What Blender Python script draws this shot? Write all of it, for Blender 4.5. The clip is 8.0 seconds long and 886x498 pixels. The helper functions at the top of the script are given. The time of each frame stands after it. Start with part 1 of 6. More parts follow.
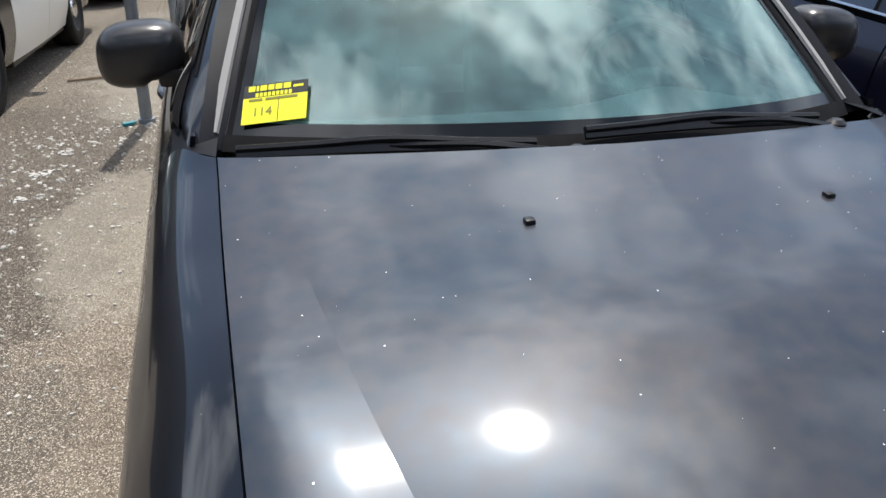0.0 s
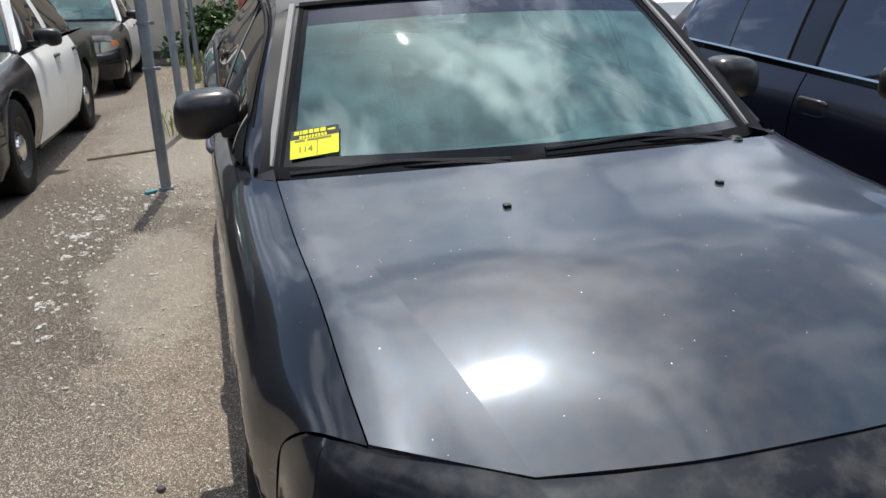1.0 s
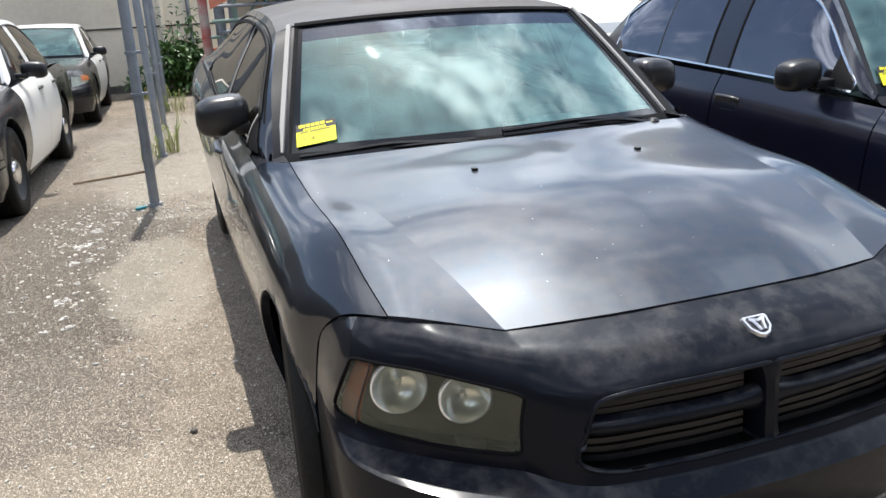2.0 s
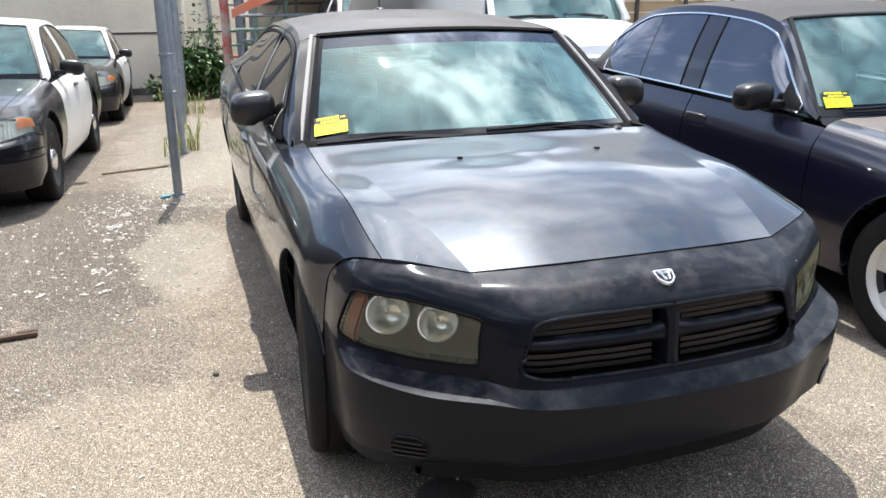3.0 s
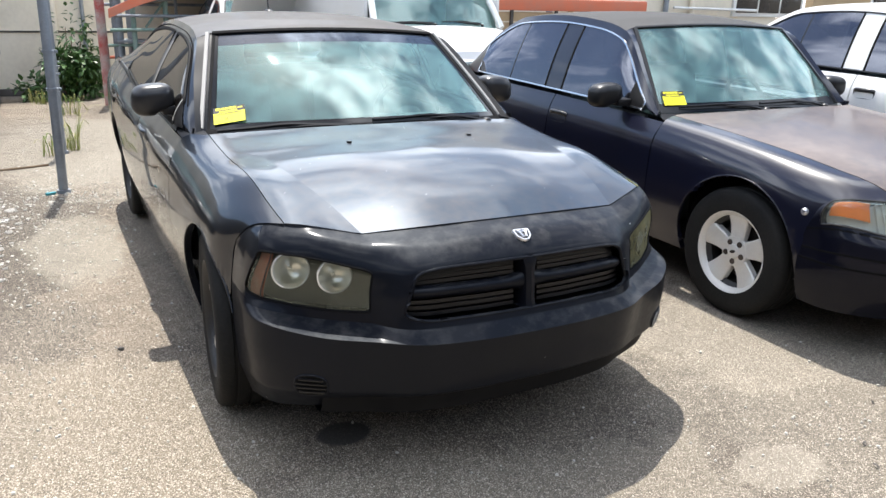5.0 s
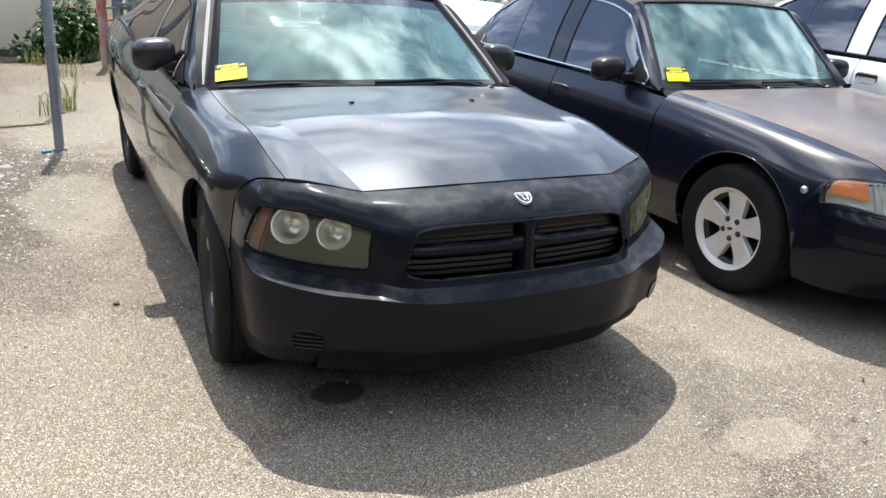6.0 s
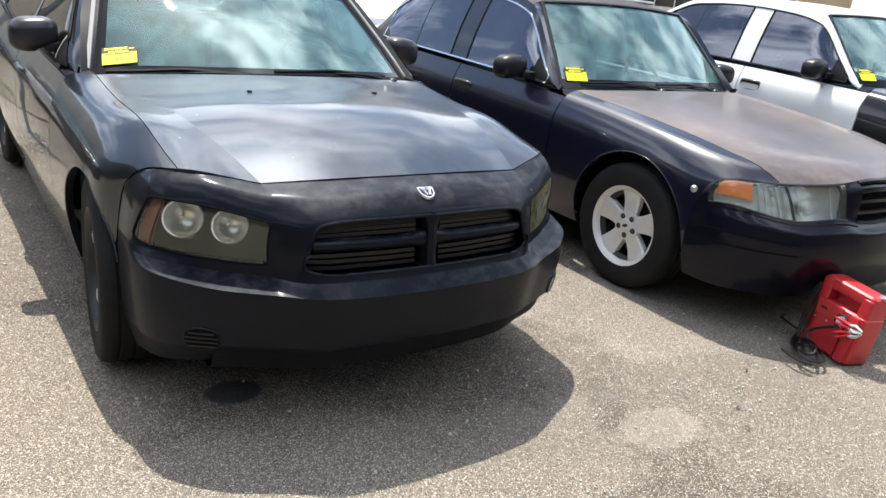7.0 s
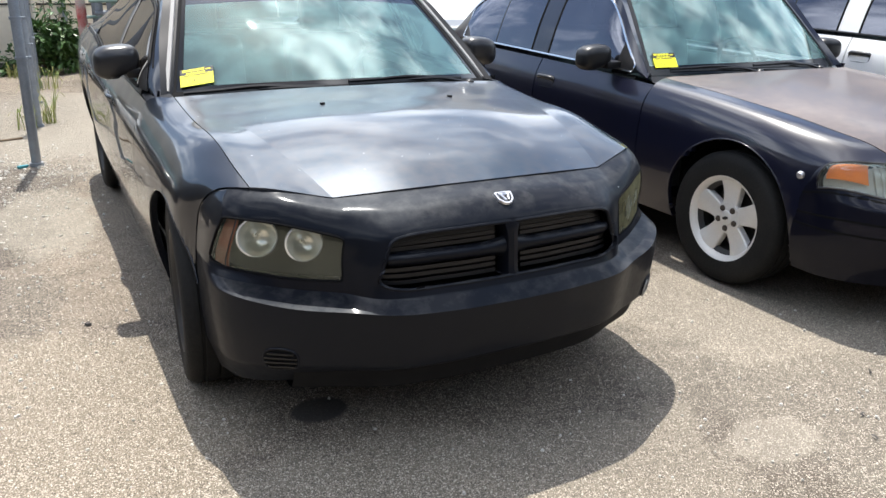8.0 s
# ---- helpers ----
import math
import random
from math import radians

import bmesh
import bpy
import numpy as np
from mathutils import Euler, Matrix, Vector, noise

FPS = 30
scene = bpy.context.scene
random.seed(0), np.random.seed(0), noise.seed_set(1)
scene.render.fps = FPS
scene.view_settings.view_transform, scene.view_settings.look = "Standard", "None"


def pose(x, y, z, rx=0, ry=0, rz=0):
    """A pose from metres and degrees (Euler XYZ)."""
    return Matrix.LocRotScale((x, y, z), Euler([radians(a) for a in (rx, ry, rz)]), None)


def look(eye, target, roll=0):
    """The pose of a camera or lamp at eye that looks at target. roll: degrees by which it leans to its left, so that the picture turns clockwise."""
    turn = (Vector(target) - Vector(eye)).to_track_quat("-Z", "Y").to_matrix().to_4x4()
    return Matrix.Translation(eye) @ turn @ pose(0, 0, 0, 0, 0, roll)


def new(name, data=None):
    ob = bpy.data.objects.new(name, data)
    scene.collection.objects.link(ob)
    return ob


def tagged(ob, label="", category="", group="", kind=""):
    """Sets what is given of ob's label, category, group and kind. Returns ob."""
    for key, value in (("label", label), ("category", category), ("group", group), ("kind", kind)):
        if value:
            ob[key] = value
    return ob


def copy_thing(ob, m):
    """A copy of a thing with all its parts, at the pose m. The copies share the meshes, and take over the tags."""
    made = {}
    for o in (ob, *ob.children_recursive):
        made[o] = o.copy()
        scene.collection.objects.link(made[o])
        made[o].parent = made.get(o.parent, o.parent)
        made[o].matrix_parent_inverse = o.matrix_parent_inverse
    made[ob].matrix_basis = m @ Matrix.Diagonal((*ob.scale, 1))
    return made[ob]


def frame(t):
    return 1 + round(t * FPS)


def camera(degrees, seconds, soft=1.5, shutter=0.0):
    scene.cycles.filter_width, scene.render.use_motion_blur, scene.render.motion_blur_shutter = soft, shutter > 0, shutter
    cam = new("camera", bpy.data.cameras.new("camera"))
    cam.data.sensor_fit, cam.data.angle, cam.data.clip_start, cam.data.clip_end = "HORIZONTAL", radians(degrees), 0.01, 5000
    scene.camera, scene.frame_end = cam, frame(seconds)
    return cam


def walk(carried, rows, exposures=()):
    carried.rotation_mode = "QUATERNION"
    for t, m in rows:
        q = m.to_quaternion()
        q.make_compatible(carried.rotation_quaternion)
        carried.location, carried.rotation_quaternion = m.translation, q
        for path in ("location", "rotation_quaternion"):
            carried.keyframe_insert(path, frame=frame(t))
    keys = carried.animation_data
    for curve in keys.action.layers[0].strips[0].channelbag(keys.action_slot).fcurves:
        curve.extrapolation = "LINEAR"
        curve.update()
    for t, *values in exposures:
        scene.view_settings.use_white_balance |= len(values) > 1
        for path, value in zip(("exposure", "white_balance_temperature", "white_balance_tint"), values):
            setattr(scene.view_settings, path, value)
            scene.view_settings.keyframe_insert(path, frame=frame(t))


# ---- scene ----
def eye_row(t, x, y, z, yaw, pitch, roll):
    ahead = Vector((-math.sin(radians(yaw)) * math.cos(radians(pitch)), math.cos(radians(yaw)) * math.cos(radians(pitch)), math.sin(radians(pitch))))
    return (t, look((x, y, z), Vector((x, y, z)) + 2 * ahead, roll))


cam = camera(59.20, 8.0)
PATH = [
    eye_row(0, -0.714, -0.016, 1.538, -15.09, -27.07, 1.63),
    eye_row(0.5, -0.818, -0.266, 1.571, -17.40, -25.47, -0.24),
    eye_row(1, -0.898, -0.552, 1.590, -15.97, -21.85, -0.93),
    eye_row(1.5, -0.992, -0.812, 1.597, -16.49, -21.33, -0.82),
    eye_row(2, -1.123, -1.072, 1.584, -18.95, -19.90, -2.34),
    eye_row(2.2, -1.160, -1.178, 1.603, -19.84, -20.39, -1.88),
    eye_row(3.3, -1.286, -1.707, 1.610, -18.50, -18.16, 0.54),
    eye_row(3.5, -1.334, -1.752, 1.611, -20.14, -18.22, 0.19),
    eye_row(4, -1.417, -1.867, 1.605, -25.36, -18.46, 1.98),
    eye_row(4.2, -1.417, -1.907, 1.608, -26.49, -17.54, 2.00),
    eye_row(5.3, -1.398, -1.998, 1.593, -27.56, -18.77, 1.88),
    eye_row(5.5, -1.402, -2.001, 1.565, -27.90, -20.09, 2.96),
    eye_row(6, -1.427, -1.994, 1.542, -27.92, -19.60, 3.67),
    eye_row(6.5, -1.420, -1.979, 1.532, -32.78, -19.94, 4.82),
    eye_row(7, -1.412, -1.968, 1.529, -35.57, -19.29, 6.51),
    eye_row(7.5, -1.417, -1.916, 1.537, -33.59, -20.01, 5.82),
    eye_row(8, -1.298, -1.888, 1.521, -28.05, -19.84, 1.33),
]
walk(cam, PATH, [(0.0, 0.25), (0.5, 0.00), (1.5, 0.40), (2.2, 0.77), (3.5, 1.02), (5.5, 0.91), (7.0, 0.80), (8.0, 0.87)])


# ---- light ----
SUN_TO = Vector((0.065, 0.425, 1.0)).normalized()
sun_data = bpy.data.lights.new("sun", "SUN")
sun_data.energy, sun_data.angle, sun_data.color = 3.9, radians(0.55), (1.0, 0.96, 0.9)
sun = new("sun", sun_data)
sun.matrix_world = look((20, 40, 60), Vector((20, 40, 60)) - SUN_TO)

world = bpy.data.worlds.new("sky")
scene.world = world
world.use_nodes = True
wt = world.node_tree
wt.nodes.clear()
w_out = wt.nodes.new("ShaderNodeOutputWorld")
w_bg = wt.nodes.new("ShaderNodeBackground")
w_sky = wt.nodes.new("ShaderNodeTexSky")
w_sky.sky_type, w_sky.sun_disc = "NISHITA", False
w_sky.sun_elevation = math.asin(SUN_TO.z)
w_sky.sun_rotation = math.atan2(SUN_TO.x, SUN_TO.y)
w_co = wt.nodes.new("ShaderNodeTexCoord")
w_map = wt.nodes.new("ShaderNodeMapping")
w_map.inputs["Scale"].default_value = (1.0, 1.0, 1.5)
w_map.inputs["Location"].default_value = (-0.97, 2.12, -1.9)
w_no = wt.nodes.new("ShaderNodeTexNoise")
w_no.inputs["Scale"].default_value, w_no.inputs["Detail"].default_value, w_no.inputs["Roughness"].default_value = 2.6, 8, 0.6
w_ra = wt.nodes.new("ShaderNodeValToRGB")
w_ra.color_ramp.elements[0].position, w_ra.color_ramp.elements[1].position = 0.475, 0.63
w_mx = wt.nodes.new("ShaderNodeMix")
w_mx.data_type = "RGBA"
wt.links.new(w_co.outputs["Generated"], w_map.inputs["Vector"])
wt.links.new(w_map.outputs["Vector"], w_no.inputs["Vector"])
wt.links.new(w_no.outputs["Fac"], w_ra.inputs["Fac"])
wt.links.new(w_ra.outputs["Color"], w_mx.inputs[0])
w_dim = wt.nodes.new("ShaderNodeVectorMath")
w_dim.operation = "SCALE"
w_dim.inputs["Scale"].default_value = 0.95
wt.links.new(w_sky.outputs["Color"], w_dim.inputs[0])
wt.links.new(w_dim.outputs[0], w_mx.inputs[6])
# clouds shine brighter towards the sun
w_dot = wt.nodes.new("ShaderNodeVectorMath")
w_dot.operation = "DOT_PRODUCT"
w_dot.inputs[1].default_value = SUN_TO.normalized()
w_pow = wt.nodes.new("ShaderNodeMath")
w_pow.operation = "POWER"
w_pow.inputs[1].default_value = 9
w_pow.use_clamp = True
w_lit = wt.nodes.new("ShaderNodeMix")
w_lit.data_type = "RGBA"
w_lit.inputs[6].default_value = (15.0, 16.0, 17.6, 1)
w_lit.inputs[7].default_value = (34.0, 34.6, 35.6, 1)
wt.links.new(w_co.outputs["Generated"], w_dot.inputs[0])
wt.links.new(w_dot.outputs["Value"], w_pow.inputs[0])
wt.links.new(w_pow.outputs[0], w_lit.inputs[0])
wt.links.new(w_lit.outputs[2], w_mx.inputs[7])
wt.links.new(w_mx.outputs[2], w_bg.inputs["Color"])
wt.links.new(w_bg.outputs["Background"], w_out.inputs["Surface"])
w_bg.inputs["Strength"].default_value = 0.12

# ---- materials ----
def link(nt, a, b):
    nt.links.new(a, b)


def mat(name, color, rough=0.5, metal=0.0, spec=0.5, coat=0.0, coat_rough=0.05, vary=0.0, scale=6.0, tint=None, bump=0.0, bump_scale=60.0, rough_vary=0.0, specks=None, dust=None, coat_ior=1.5, sheen_tint=None, lift_tops=False):
    """A surface: base colour that drifts to tint at a large and a small scale, with fine relief, specks and dust."""
    m = bpy.data.materials.new(name)
    m.use_nodes = True
    nt = m.node_tree
    b = nt.nodes["Principled BSDF"]
    b.inputs["Roughness"].default_value = rough
    b.inputs["Metallic"].default_value = metal
    b.inputs["Specular IOR Level"].default_value = spec
    b.inputs["Coat Weight"].default_value = coat
    b.inputs["Coat Roughness"].default_value = coat_rough
    b.inputs["Coat IOR"].default_value = coat_ior
    if sheen_tint:
        b.inputs["Specular Tint"].default_value = (*sheen_tint, 1)
    col = (*color, 1)
    b.inputs["Base Color"].default_value = col
    if not (vary or bump or rough_vary or specks or dust):
        return m
    co = nt.nodes.new("ShaderNodeTexCoord")
    last = None
    if vary:
        big = nt.nodes.new("ShaderNodeTexNoise")
        big.inputs["Scale"].default_value, big.inputs["Detail"].default_value = scale, 6
        fine = nt.nodes.new("ShaderNodeTexNoise")
        fine.inputs["Scale"].default_value, fine.inputs["Detail"].default_value = scale * 14, 4
        add = nt.nodes.new("ShaderNodeMath")
        add.operation = "MULTIPLY_ADD"
        add.inputs[1].default_value = 0.45
        link(nt, co.outputs["Object"], big.inputs["Vector"])
        link(nt, co.outputs["Object"], fine.inputs["Vector"])
        link(nt, fine.outputs["Fac"], add.inputs[0])
        link(nt, big.outputs["Fac"], add.inputs[2])
        ramp = nt.nodes.new("ShaderNodeMapRange")
        ramp.inputs["From Min"].default_value, ramp.inputs["From Max"].default_value = 0.55, 0.95
        ramp.inputs["To Max"].default_value = vary
        link(nt, add.outputs[0], ramp.inputs["Value"])
        mix = nt.nodes.new("ShaderNodeMix")
        mix.data_type = "RGBA"
        mix.inputs[6].default_value = col
        mix.inputs[7].default_value = (*(tint or [min(1, c * 1.8 + 0.02) for c in color]), 1)
        link(nt, ramp.outputs["Result"], mix.inputs[0])
        last = mix.outputs[2]
        if rough_vary:
            rr = nt.nodes.new("ShaderNodeMapRange")
            rr.inputs["From Min"].default_value, rr.inputs["From Max"].default_value = 0.5, 1.0
            rr.inputs["To Min"].default_value, rr.inputs["To Max"].default_value = rough, min(1, rough + rough_vary)
            link(nt, add.outputs[0], rr.inputs["Value"])
            link(nt, rr.outputs["Result"], b.inputs["Roughness"])
    for kind in ("dust", "specks"):
        spec_ = dust if kind == "dust" else specks
        if not spec_:
            continue
        tone, amount, size = spec_
        mix = nt.nodes.new("ShaderNodeMix")
        mix.data_type = "RGBA"
        mix.inputs[7].default_value = (*tone, 1)
        if last:
            link(nt, last, mix.inputs[6])
        else:
            mix.inputs[6].default_value = col
        if kind == "dust":
            tx = nt.nodes.new("ShaderNodeTexNoise")
            tx.inputs["Scale"].default_value, tx.inputs["Detail"].default_value, tx.inputs["Roughness"].default_value = size, 8, 0.65
            mr = nt.nodes.new("ShaderNodeMapRange")
            mr.inputs["From Min"].default_value, mr.inputs["From Max"].default_value, mr.inputs["To Max"].default_value = 0.45, 0.75, amount
            link(nt, co.outputs["Object"], tx.inputs["Vector"])
            link(nt, tx.outputs["Fac"], mr.inputs["Value"])
            # dust tone only on up-facing parts, which also paints their sunlit brightness
            if lift_tops:
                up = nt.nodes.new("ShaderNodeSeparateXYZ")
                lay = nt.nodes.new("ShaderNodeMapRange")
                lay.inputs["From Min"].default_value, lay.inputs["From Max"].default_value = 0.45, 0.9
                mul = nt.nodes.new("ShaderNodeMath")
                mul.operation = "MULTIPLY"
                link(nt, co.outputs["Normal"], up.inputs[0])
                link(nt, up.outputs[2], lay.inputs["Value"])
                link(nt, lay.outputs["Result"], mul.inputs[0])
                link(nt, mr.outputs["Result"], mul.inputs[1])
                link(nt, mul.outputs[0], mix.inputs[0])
            else:
                link(nt, mr.outputs["Result"], mix.inputs[0])
        else:
            tx = nt.nodes.new("ShaderNodeTexVoronoi")
            tx.inputs["Scale"].default_value = size
            mr = nt.nodes.new("ShaderNodeMath")
            mr.operation = "LESS_THAN"
            mr.inputs[1].default_value = amount
            pick = nt.nodes.new("ShaderNodeMath")
            pick.operation = "MULTIPLY_ADD"
            pick.inputs[1].default_value = 0.3
            sep = nt.nodes.new("ShaderNodeSeparateColor")
            link(nt, co.outputs["Object"], tx.inputs["Vector"])
            link(nt, tx.outputs["Color"], sep.inputs[0])
            link(nt, sep.outputs[0], pick.inputs[0])
            link(nt, tx.outputs["Distance"], pick.inputs[2])
            link(nt, pick.outputs[0], mr.inputs[0])
            link(nt, mr.outputs[0], mix.inputs[0])
        last = mix.outputs[2]
    if last:
        link(nt, last, b.inputs["Base Color"])
    if bump:
        bn = nt.nodes.new("ShaderNodeTexNoise")
        bn.inputs["Scale"].default_value, bn.inputs["Detail"].default_value = bump_scale, (5 if bump_scale > 20 else 0.5)
        bu = nt.nodes.new("ShaderNodeBump")
        bu.inputs["Strength"].default_value, bu.inputs["Distance"].default_value = bump, 0.01
        link(nt, co.outputs["Object"], bn.inputs["Vector"])
        link(nt, bn.outputs["Fac"], bu.inputs["Height"])
        link(nt, bu.outputs["Normal"], b.inputs["Normal"])
    return m


def glass_mat(name, tint, gloss=0.0, dirt_haze=0.04, film=(0.45, 0.60, 0.58), shine=(0.86, 1.0, 0.96), flecks=0.0):
    """A thin pane: see-through with a tint, mirror-like by Fresnel, and a film of dust, on the windscreens also of
    painted haze.
    """
    m = bpy.data.materials.new(name)
    m.use_nodes = True
    nt = m.node_tree
    nt.nodes.clear()
    out = nt.nodes.new("ShaderNodeOutputMaterial")
    tr = nt.nodes.new("ShaderNodeBsdfTransparent")
    tr.inputs["Color"].default_value = (*tint, 1)
    gl = nt.nodes.new("ShaderNodeBsdfGlossy")
    gl.inputs["Roughness"].default_value = 0.015
    gl.inputs["Color"].default_value = (*shine, 1)
    fr = nt.nodes.new("ShaderNodeFresnel")
    fr.inputs["IOR"].default_value = 1.55
    ad = nt.nodes.new("ShaderNodeMath")
    ad.operation = "ADD"
    ad.inputs[1].default_value = gloss
    ad.use_clamp = True
    mx = nt.nodes.new("ShaderNodeMixShader")
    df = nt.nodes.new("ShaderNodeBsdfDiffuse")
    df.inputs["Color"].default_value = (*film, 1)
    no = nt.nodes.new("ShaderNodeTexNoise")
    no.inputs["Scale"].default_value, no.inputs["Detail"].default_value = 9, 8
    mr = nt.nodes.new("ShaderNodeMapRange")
    mr.inputs["From Min"].default_value, mr.inputs["From Max"].default_value, mr.inputs["To Max"].default_value = 0.15, 0.8, dirt_haze * 2
    co = nt.nodes.new("ShaderNodeTexCoord")
    m2 = nt.nodes.new("ShaderNodeMixShader")
    link(nt, co.outputs["Object"], no.inputs["Vector"])
    link(nt, no.outputs["Fac"], mr.inputs["Value"])
    link(nt, fr.outputs[0], ad.inputs[0])
    link(nt, ad.outputs[0], mx.inputs[0])
    link(nt, tr.outputs[0], mx.inputs[1])
    link(nt, gl.outputs[0], mx.inputs[2])
    fac = mr.outputs[0]
    if flecks:
        vo = nt.nodes.new("ShaderNodeTexVoronoi")
        vo.inputs["Scale"].default_value = 34
        sp = nt.nodes.new("ShaderNodeSeparateColor")
        ma = nt.nodes.new("ShaderNodeMath")
        ma.operation, ma.inputs[1].default_value = "MULTIPLY_ADD", 0.4
        lt = nt.nodes.new("ShaderNodeMath")
        lt.operation, lt.inputs[1].default_value = "LESS_THAN", flecks
        mxm = nt.nodes.new("ShaderNodeMath")
        mxm.operation = "MAXIMUM"
        link(nt, co.outputs["Object"], vo.inputs["Vector"])
        link(nt, vo.outputs["Color"], sp.inputs[0])
        link(nt, sp.outputs[0], ma.inputs[0])
        link(nt, vo.outputs["Distance"], ma.inputs[2])
        link(nt, ma.outputs[0], lt.inputs[0])
        link(nt, lt.outputs[0], mxm.inputs[0])
        link(nt, mr.outputs[0], mxm.inputs[1])
        fac = mxm.outputs[0]
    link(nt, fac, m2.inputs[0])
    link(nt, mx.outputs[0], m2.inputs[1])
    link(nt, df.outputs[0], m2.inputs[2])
    link(nt, m2.outputs[0], out.inputs["Surface"])
    return m


def ground_mat(name, dark, pale, brown, stain_shade_spots):
    """Worn asphalt: pale chips of stone in a dark binder, with broad worn, brown and bleached patches and fine cracks.
    Some patches deepen or lift the car's shadow by colour.
    """
    m = bpy.data.materials.new(name)
    m.use_nodes = True
    nt = m.node_tree
    b = nt.nodes["Principled BSDF"]
    b.inputs["Roughness"].default_value = 0.92
    b.inputs["Specular IOR Level"].default_value = 0.25
    co = nt.nodes.new("ShaderNodeTexCoord")

    def noise_node(scale, detail, rough=0.5, off=(0, 0, 0)):
        mp = nt.nodes.new("ShaderNodeMapping")
        mp.inputs["Location"].default_value = off
        n = nt.nodes.new("ShaderNodeTexNoise")
        n.inputs["Scale"].default_value, n.inputs["Detail"].default_value, n.inputs["Roughness"].default_value = scale, detail, rough
        link(nt, co.outputs["Object"], mp.inputs["Vector"])
        link(nt, mp.outputs["Vector"], n.inputs["Vector"])
        return n.outputs["Fac"]

    def span(v, a, c, lo=0.0, hi=1.0):
        r = nt.nodes.new("ShaderNodeMapRange")
        r.inputs["From Min"].default_value, r.inputs["From Max"].default_value = a, c
        r.inputs["To Min"].default_value, r.inputs["To Max"].default_value = lo, hi
        link(nt, v, r.inputs["Value"])
        return r.outputs["Result"]

    def mix(f, a, c):
        x = nt.nodes.new("ShaderNodeMix")
        x.data_type = "RGBA"
        link(nt, f, x.inputs[0])
        for v, i in ((a, 6), (c, 7)):
            if isinstance(v, tuple):
                x.inputs[i].default_value = (*v, 1)
            else:
                link(nt, v, x.inputs[i])
        return x.outputs[2]

    patches = noise_node(0.62, 7, 0.62, (3.1, 1.7, 0))
    stains = noise_node(0.9, 6, 0.6, (11.0, 4.2, 0))
    grit = noise_node(170, 4, 0.8)
    grain = noise_node(75, 6, 0.85, (2.3, 5.1, 0))
    chips = nt.nodes.new("ShaderNodeTexVoronoi")
    chips.inputs["Scale"].default_value = 340
    link(nt, co.outputs["Object"], chips.inputs["Vector"])
    sep = nt.nodes.new("ShaderNodeSeparateColor")
    link(nt, chips.outputs["Color"], sep.inputs[0])
    base = mix(span(patches, 0.45, 0.56), dark, pale)
    base = mix(span(stains, 0.52, 0.68, 0, 0.55), base, brown)
    base = mix(span(noise_node(11, 8, 0.75, (5.0, 2.0, 0)), 0.50, 0.66, 0, 0.55), base, tuple(c * 0.62 for c in dark))
    base = mix(span(noise_node(5, 9, 0.75, (1.0, 8.0, 0)), 0.54, 0.68, 0, 0.45), base, tuple(c * 1.15 for c in pale))
    edge = nt.nodes.new("ShaderNodeTexNoise")
    edge.inputs["Scale"].default_value, edge.inputs["Detail"].default_value, edge.inputs["Roughness"].default_value = 2.4, 10, 0.72
    link(nt, co.outputs["Object"], edge.inputs["Vector"])
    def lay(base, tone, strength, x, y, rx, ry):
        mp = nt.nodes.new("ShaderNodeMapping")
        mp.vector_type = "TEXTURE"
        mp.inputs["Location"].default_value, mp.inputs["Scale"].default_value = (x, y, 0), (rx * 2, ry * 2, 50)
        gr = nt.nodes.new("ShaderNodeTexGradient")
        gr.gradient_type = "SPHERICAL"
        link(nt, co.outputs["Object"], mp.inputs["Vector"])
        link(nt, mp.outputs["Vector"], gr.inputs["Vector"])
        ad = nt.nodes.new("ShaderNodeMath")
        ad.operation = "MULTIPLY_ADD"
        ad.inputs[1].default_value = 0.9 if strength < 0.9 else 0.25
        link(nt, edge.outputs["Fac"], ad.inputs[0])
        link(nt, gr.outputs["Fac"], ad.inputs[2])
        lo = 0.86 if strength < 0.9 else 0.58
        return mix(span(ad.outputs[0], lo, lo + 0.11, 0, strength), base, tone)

    for st in stain_shade_spots:
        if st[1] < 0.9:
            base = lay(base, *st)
    # each grain of stone has a tone of its own, fine grit between
    def cells(scale, feature="F1"):
        v = nt.nodes.new("ShaderNodeTexVoronoi")
        v.inputs["Scale"].default_value = scale
        link(nt, co.outputs["Object"], v.inputs["Vector"])
        sp = nt.nodes.new("ShaderNodeSeparateColor")
        link(nt, v.outputs["Color"], sp.inputs[0])
        return sp.outputs[0]
    wear = span(grain, 0.42, 0.58, 0.50, 1.0)
    def scaled(v, k):
        q = nt.nodes.new("ShaderNodeMath")
        q.operation = "MULTIPLY"
        link(nt, v, q.inputs[0])
        link(nt, k, q.inputs[1])
        return q.outputs[0]
    fine = cells(560)
    base = mix(scaled(span(fine, 0.48, 0.0, 0, 0.88), wear), base, tuple(c * 0.26 for c in dark))
    base = mix(scaled(span(fine, 0.62, 1.0, 0, 0.74), wear), base, (0.54, 0.448, 0.352))
    # pits between the stones, and single stones worn bare
    base = mix(scaled(span(chips.outputs["Distance"], 0.38, 0.56, 0, 0.80), wear), base, tuple(c * 0.25 for c in dark))
    base = mix(span(sep.outputs[0], 0.20, 0.0, 0, 0.55), base, tuple(c * 0.3 for c in dark))
    base = mix(scaled(span(sep.outputs[0], 0.86, 0.89, 0, 0.92), wear), base, (0.67, 0.578, 0.475))
    bare = cells(235)
    base = mix(scaled(span(bare, 0.93, 0.95, 0, 0.88), wear), base, (0.68, 0.61, 0.50))
    base = mix(span(grit, 0.60, 0.70, 0, 0.5), base, tuple(c * 0.35 for c in dark))
